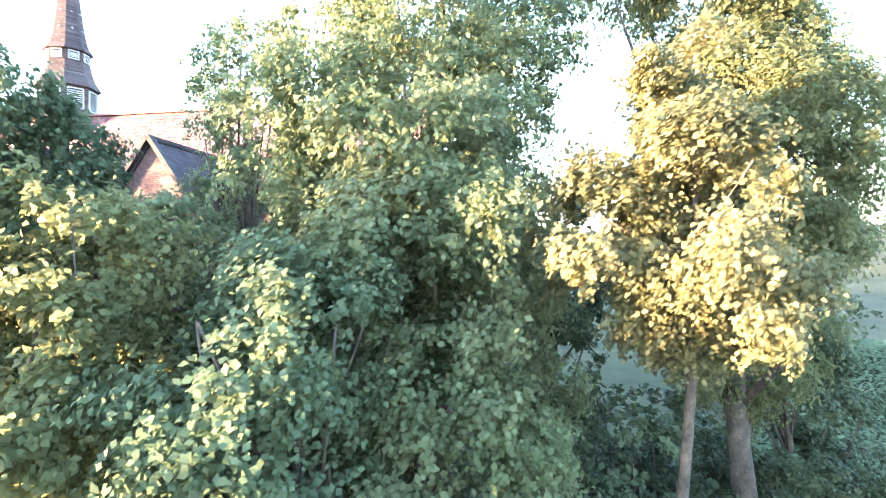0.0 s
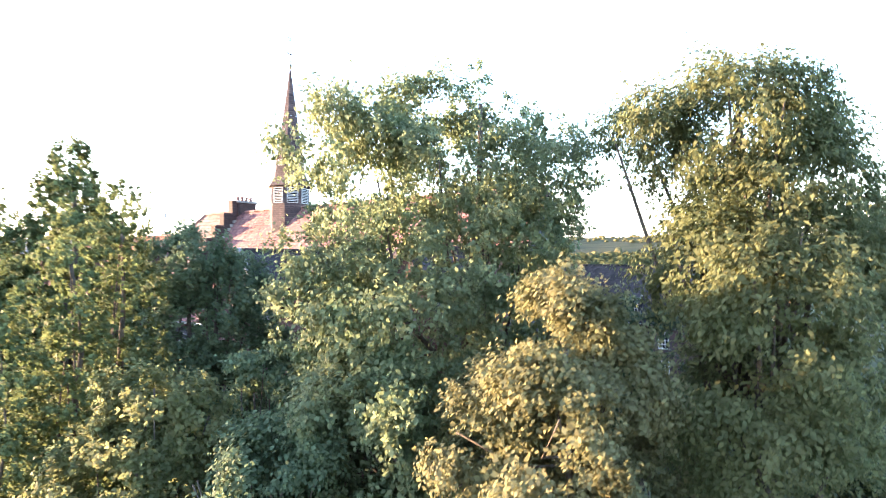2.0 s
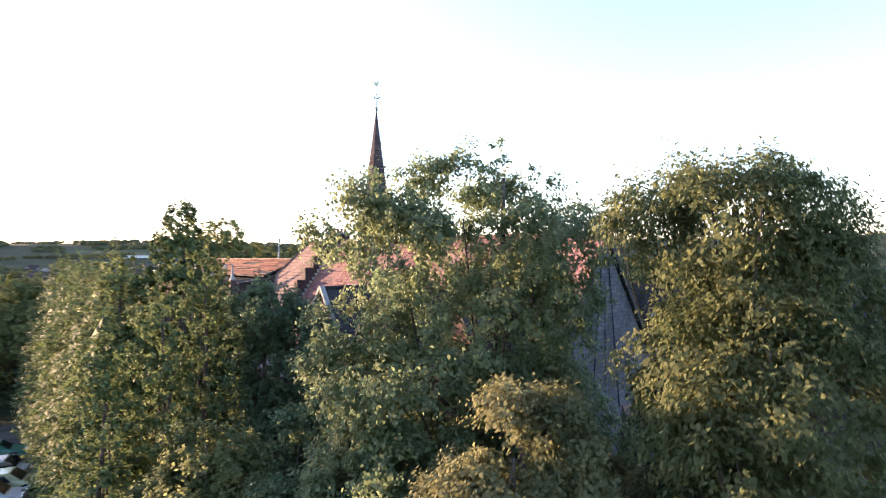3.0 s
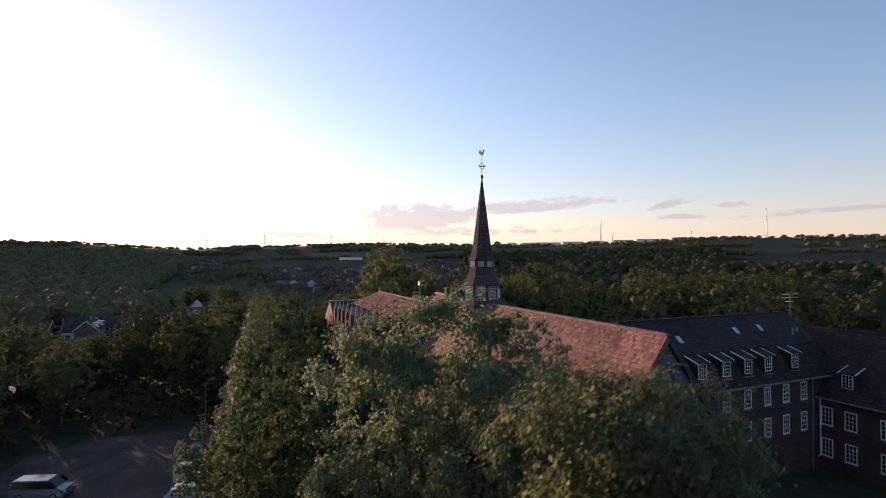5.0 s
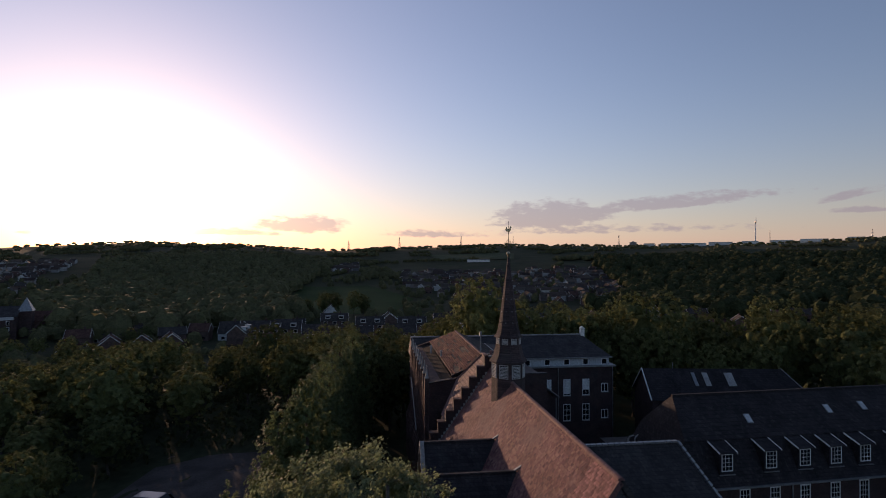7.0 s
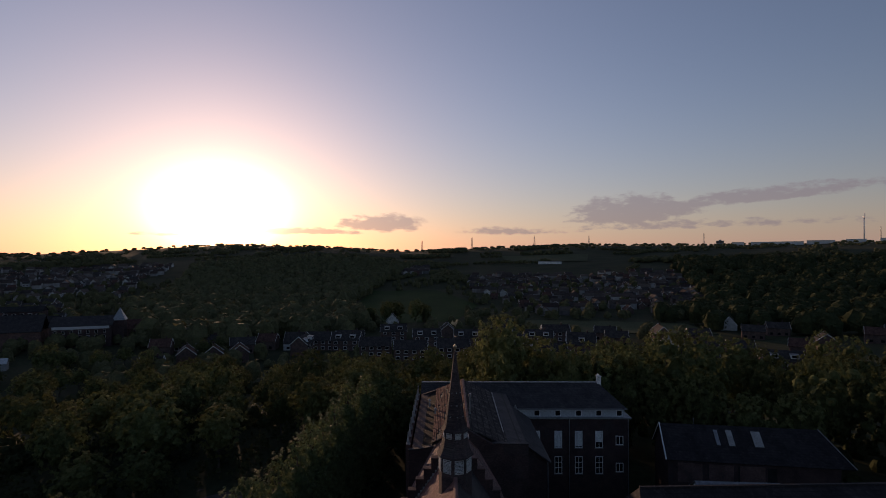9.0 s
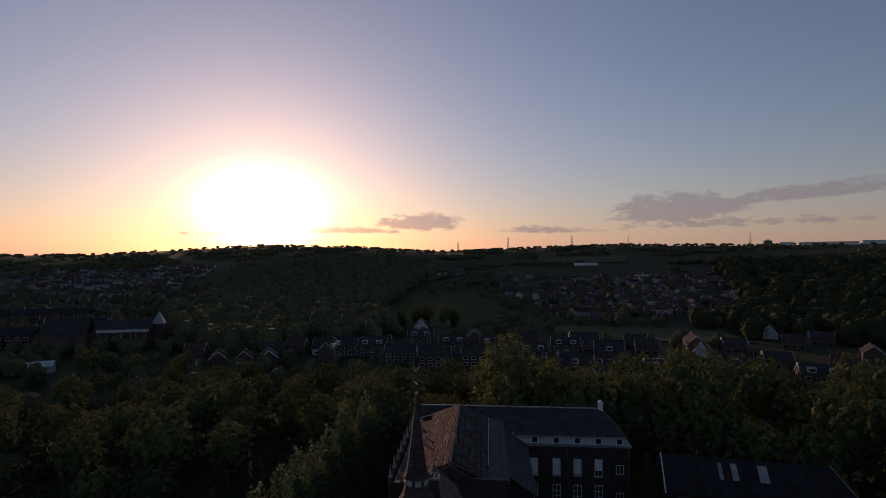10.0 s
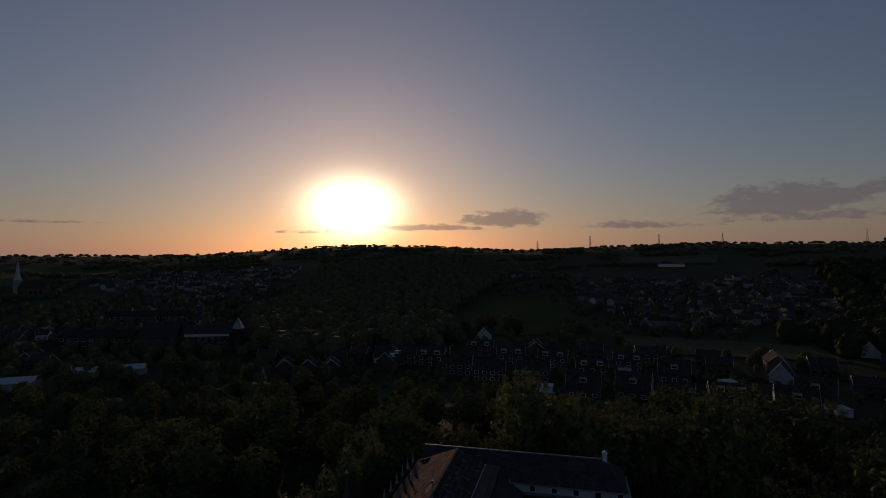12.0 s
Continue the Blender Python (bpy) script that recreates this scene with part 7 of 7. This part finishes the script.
def build_turbine():
    x, y = 615, 1790
    ob = thing("wind_turbine", Matrix.Translation((x, y, ground(x, y))), "white wind turbine on the skyline", "wind turbine")
    top = 136 - ground(x, y)
    bm = bmesh.new()
    tube(bm, [(0, 0, -5), (0, 0, top)], [2.2, 1.3], 12)
    part("tower", bm, WHITE, ob, smooth=True)
    part("nacelle", boxed(-1.6, -4, top + 0.003, 1.6, 5, top + 3.4), WHITE, ob)
    for a in (80, 200, 320):
        bm = bmesh.new()
        c, s = math.cos(radians(a)), math.sin(radians(a))
        tube(bm, [(0, -5, top + 1.7), (c * 1.5, -5 + c * 5, top + 1.7 + s * 5), (c * 4, -5 + c * 14, top + 1.7 + s * 14)], [0.7, 1.0, 0.2], 6)
        part("blade", bm, WHITE, ob)
    return ob


build_turbine()


def build_lattice_mast(az, d, high, half):
    x, y = polar(az, d)
    ob = thing("radio_mast", Matrix.Translation((x, y, ground(x, y) - 1)), "thin steel lattice mast on the skyline", "mast", "masts on the skyline")
    for k in range(4):
        c, s = (1, 1, -1, -1)[k] * half, (1, -1, -1, 1)[k] * half
        bm = bmesh.new()
        tube(bm, [(c, s, 0), (c * 0.25, s * 0.25, high)], [0.35, 0.25], 4)
        part("leg", bm, ZINC, ob)
    n = 10
    for k in range(n):
        z0, z1 = high * k / n, high * (k + 1) / n
        f0, f1 = 1 - 0.75 * k / n, 1 - 0.75 * (k + 1) / n
        bm = bmesh.new()
        for a in range(4):
            c, s = (1, 1, -1, -1)[a] * half, (1, -1, -1, 1)[a] * half
            c2, s2 = (1, -1, -1, 1)[a] * half, (-1, -1, 1, 1)[a] * half
            tube(bm, [(c * f0, s * f0, z0), (c2 * f1, s2 * f1, z1)], [0.2, 0.2], 4)
        part("bracing", bm, ZINC, ob)
    return ob


for az, d, high, half in ((-34.4, 1500, 78, 2.0), (-20.5, 1600, 40, 1.2), (9.7, 1450, 32, 2.6), (16.5, 1480, 34, 2.6), (22.0, 1500, 30, 2.6), (-7.0, 1500, 34, 2.4), (-28, 1550, 30, 1.6), (4.0, 1500, 28, 2.0)):
    build_lattice_mast(az, d, high, half)

# ================= vehicles in the car park =================
CAR_GLASS = glass_material()


def vehicle(x, y, turn, paint, label, long=4.3, wide=1.75, high=1.5, van=False):
    ob = thing("van" if van else "car", Matrix.Translation((x, y, ground(x, y) + 0.05)) @ Matrix.Rotation(radians(turn), 4, "Z"), label, "van" if van else "car", "vehicles in the car park")
    l, w = long / 2, wide / 2
    belt_z, roof_z = high * 0.56, high
    if van:
        prof = [(-l, 0.3), (-l, belt_z), (-l + 0.05, roof_z - 0.12), (-l + 0.25, roof_z), (l * 0.35, roof_z), (l * 0.66, belt_z + 0.08), (l - 0.12, belt_z - 0.12), (l, 0.62), (l, 0.3)]
    else:
        prof = [(-l, 0.3), (-l, belt_z - 0.05), (-l + 0.12, belt_z), (-l + 0.55, roof_z - 0.08), (-l + 0.95, roof_z), (l * 0.15, roof_z), (l * 0.52, belt_z + 0.03), (l - 0.2, belt_z - 0.16), (l, 0.6), (l, 0.3)]
    bm = bmesh.new()
    rows = []
    for f, inset in ((-1, 0.0), (-0.93, 0.0), (0.93, 0.0), (1, 0.0)):
        rows.append([bm.verts.new((px, f * w * (1 if pz < belt_z + 0.02 else 0.82), pz - (0.03 if abs(f) == 1 else 0))) for px, pz in prof])
    for a, b in zip(rows, rows[1:]):
        for k in range(len(prof)):
            j = (k + 1) % len(prof)
            bm.faces.new((a[k], a[j], b[j], b[k]))
    bm.faces.new(rows[0])
    bm.faces.new(rows[-1][::-1])
    body = part("body", bm, paint, ob)
    top = [p for p in prof if p[1] > belt_z + 0.05]
    x0, x1 = top[0][0] + 0.12, top[-1][0] - 0.25
    for side in (-1, 1):
        bm = bmesh.new()
        y0, y1 = side * (w * 0.985), side * (w * 0.84)
        pts = [(x0 - 0.1, y0, belt_z + 0.07), (x1 + 0.45, y0, belt_z + 0.07), (x1, y1, roof_z - 0.14), (x0 + 0.2, y1, roof_z - 0.14)]
        extruded(bm, pts, (0, side * 0.03, 0))
        part("side_window", bm, CAR_GLASS, body)
    (ax, az_), (bx, bz) = (prof[4], prof[5]) if van else (prof[5], prof[6])
    bm = bmesh.new()
    slab(bm, [(ax + 0.1, -w * 0.74, az_ - 0.05), (ax + 0.1, w * 0.74, az_ - 0.05), (bx - 0.02, w * 0.84, bz + 0.05), (bx - 0.02, -w * 0.84, bz + 0.05)], -0.03)
    part("windscreen", bm, CAR_GLASS, body)
    for side in (-1, 1):
        part("headlight", boxed(l - 0.1, side * (w - 0.25) - 0.17, 0.62, l + 0.02, side * (w - 0.25) + 0.17, 0.78), WHITE, body)
        for px in (-l * 0.62, l * 0.62):
            bm = bmesh.new()
            lathe(bm, [(0.31, -0.1), (0.31, 0.1)], 16, m=Matrix.Translation((px, side * (w - 0.08), 0.31)) @ Matrix.Rotation(radians(90), 4, "X"))
            wheel = part("wheel", bm, RUBBER, ob)
            bm = bmesh.new()
            lathe(bm, [(0.19, -0.115), (0.19, 0.115)], 12, m=Matrix.Translation((px, side * (w - 0.08), 0.31)) @ Matrix.Rotation(radians(90), 4, "X"))
            part("hubcap", bm, ZINC, wheel)
    return ob


vehicle(-22.6, 53.2, 2, car_paint("white_car_paint", (0.40, 0.41, 0.43)), "white delivery van parked on gravel", 4.3, 1.8, 1.85, True)
vehicle(-21.2, 50.9, 2, car_paint("yellow_car_paint", (0.42, 0.41, 0.24)), "pale yellow estate car parked on gravel", 4.3, 1.75, 1.5)
vehicle(-21.4, 48.4, 2, car_paint("silver_car_paint", (0.36, 0.37, 0.39)), "silver hatchback parked on gravel", 4.1, 1.72, 1.48)
vehicle(-24.8, 60.6, 8, car_paint("green_car_paint", (0.03, 0.14, 0.10)), "dark green saloon parked on gravel", 4.5, 1.78, 1.42)
vehicle(-36.4, 51.8, 2, car_paint("grey_van_paint", (0.13, 0.135, 0.145)), "light grey people carrier parked on gravel", 4.8, 1.9, 1.75, True)


def build_street_lamp(x, y):
    ob = thing("street_lamp", Matrix.Translation((x, y, ground(x, y))), "thin grey lamp post at the car park's edge", "street lamp")
    bm = bmesh.new()
    tube(bm, [(0, 0, 0), (0, 0, 5.4), (0.2, 0, 5.8), (0.7, 0, 5.9)], [0.07, 0.05, 0.045, 0.04], 8)
    part("post", bm, ZINC, ob)
    part("lantern", boxed(0.55, -0.12, 5.82, 1.15, 0.12, 5.98), ZINC, ob)


build_street_lamp(-31.5, 77)


# ================= tiles of the nave roof =================


def tile_points():
    """One plain clay tile with a rounded tail: x along the course, y up the slope, z out of it."""
    w, t = 0.102, 0.026
    tail = [(-w, -0.10), (-w * 0.62, -0.145), (w * 0.62, -0.145), (w, -0.10)]
    quads = [((-w, -0.10, t + 0.012), (w, -0.10, t + 0.012), (w, 0.15, t - 0.004), (-w, 0.15, t - 0.004)),
             ((*tail[0], t + 0.012), (*tail[1], t + 0.015), (*tail[2], t + 0.015), (*tail[3], t + 0.012))]
    for a, b in zip(tail, tail[1:]):
        quads.append(((*a, -0.005), (*b, -0.005), (*b, t + 0.013), (*a, t + 0.013)))
    return np.array(quads, float)


def lay_tiles():
    rng = np.random.default_rng(9)
    shape = tile_points()
    slope = math.atan(PITCH)
    along, up = Vector((0, 1, 0)), Vector((math.cos(slope), 0, math.sin(slope)))
    out = Vector((-math.sin(slope), 0, math.cos(slope)))
    roof = next(o for o in church.children if o.name.startswith("roof") and "red clay" in o.get("label", ""))
    mesh = None
    rest, near = [], 0
    rows, cols, e = 40, 120, HALF + 0.35
    run = e * math.sqrt(1 + PITCH * PITCH)
    for row in range(rows):
        for col in range(cols):
            d = run * (row + 0.5) / rows
            x, z = -e + d * math.cos(slope), roof_height(e) + d * math.sin(slope)
            y = -0.17 + 0.211 * col + (0.0 if row % 2 else 0.105)
            centre = Vector((x, y, z)) + out * (0.012 + 0.014 * rng.random())
            turn = Matrix((along, up, out)).transposed() @ Matrix.Rotation(rng.normal() * 0.04, 3, "Z") @ Matrix.Rotation(rng.normal() * 0.06, 3, "X") @ Matrix.Rotation(rng.normal() * 0.05, 3, "Y")
            if col < 12 and row >= 15 and near < 300:
                near += 1
                if mesh is None:
                    mesh = bpy.data.meshes.new("tile")
                    mesh.from_pydata([tuple(p) for q in shape for p in q], [], [tuple(range(4 * k, 4 * k + 4)) for k in range(len(shape))])
                ob = linked("tile", mesh, CLAY_TILE, roof)
                ob.matrix_local = Matrix.Translation(centre) @ turn.to_4x4()
            else:
                rest.append((shape.reshape(-1, 3) @ np.array(turn).T) + np.array(centre))
    tagged(from_arrays("tiles", np.concatenate(rest), 4, CLAY_TILE, roof), kind="stuff")
    # ridge tiles, each a half round
    bm = bmesh.new()
    pts = [Vector((0.17 * math.cos(a), 0, 0.13 * math.sin(a))) for a in (math.pi * k / 6 for k in range(7))]
    extruded(bm, pts, (0, 0.40, 0.02))
    ridge = bpy.data.meshes.new("ridge_tile")
    bmesh.ops.recalc_face_normals(bm, faces=bm.faces)
    bm.to_mesh(ridge)
    bm.free()
    for k in range(64):
        y = -0.3 + 0.385 * k
        if 18.0 < y < 20.4:
            continue
        ob = linked("ridge_tile", ridge, RIDGE, roof)
        ob.location = (0, y, RIDGE_Z + 0.02 + 0.012 * rng.random())
        ob.rotation_euler = (0, rng.normal() * 0.03, rng.normal() * 0.02)


lay_tiles()
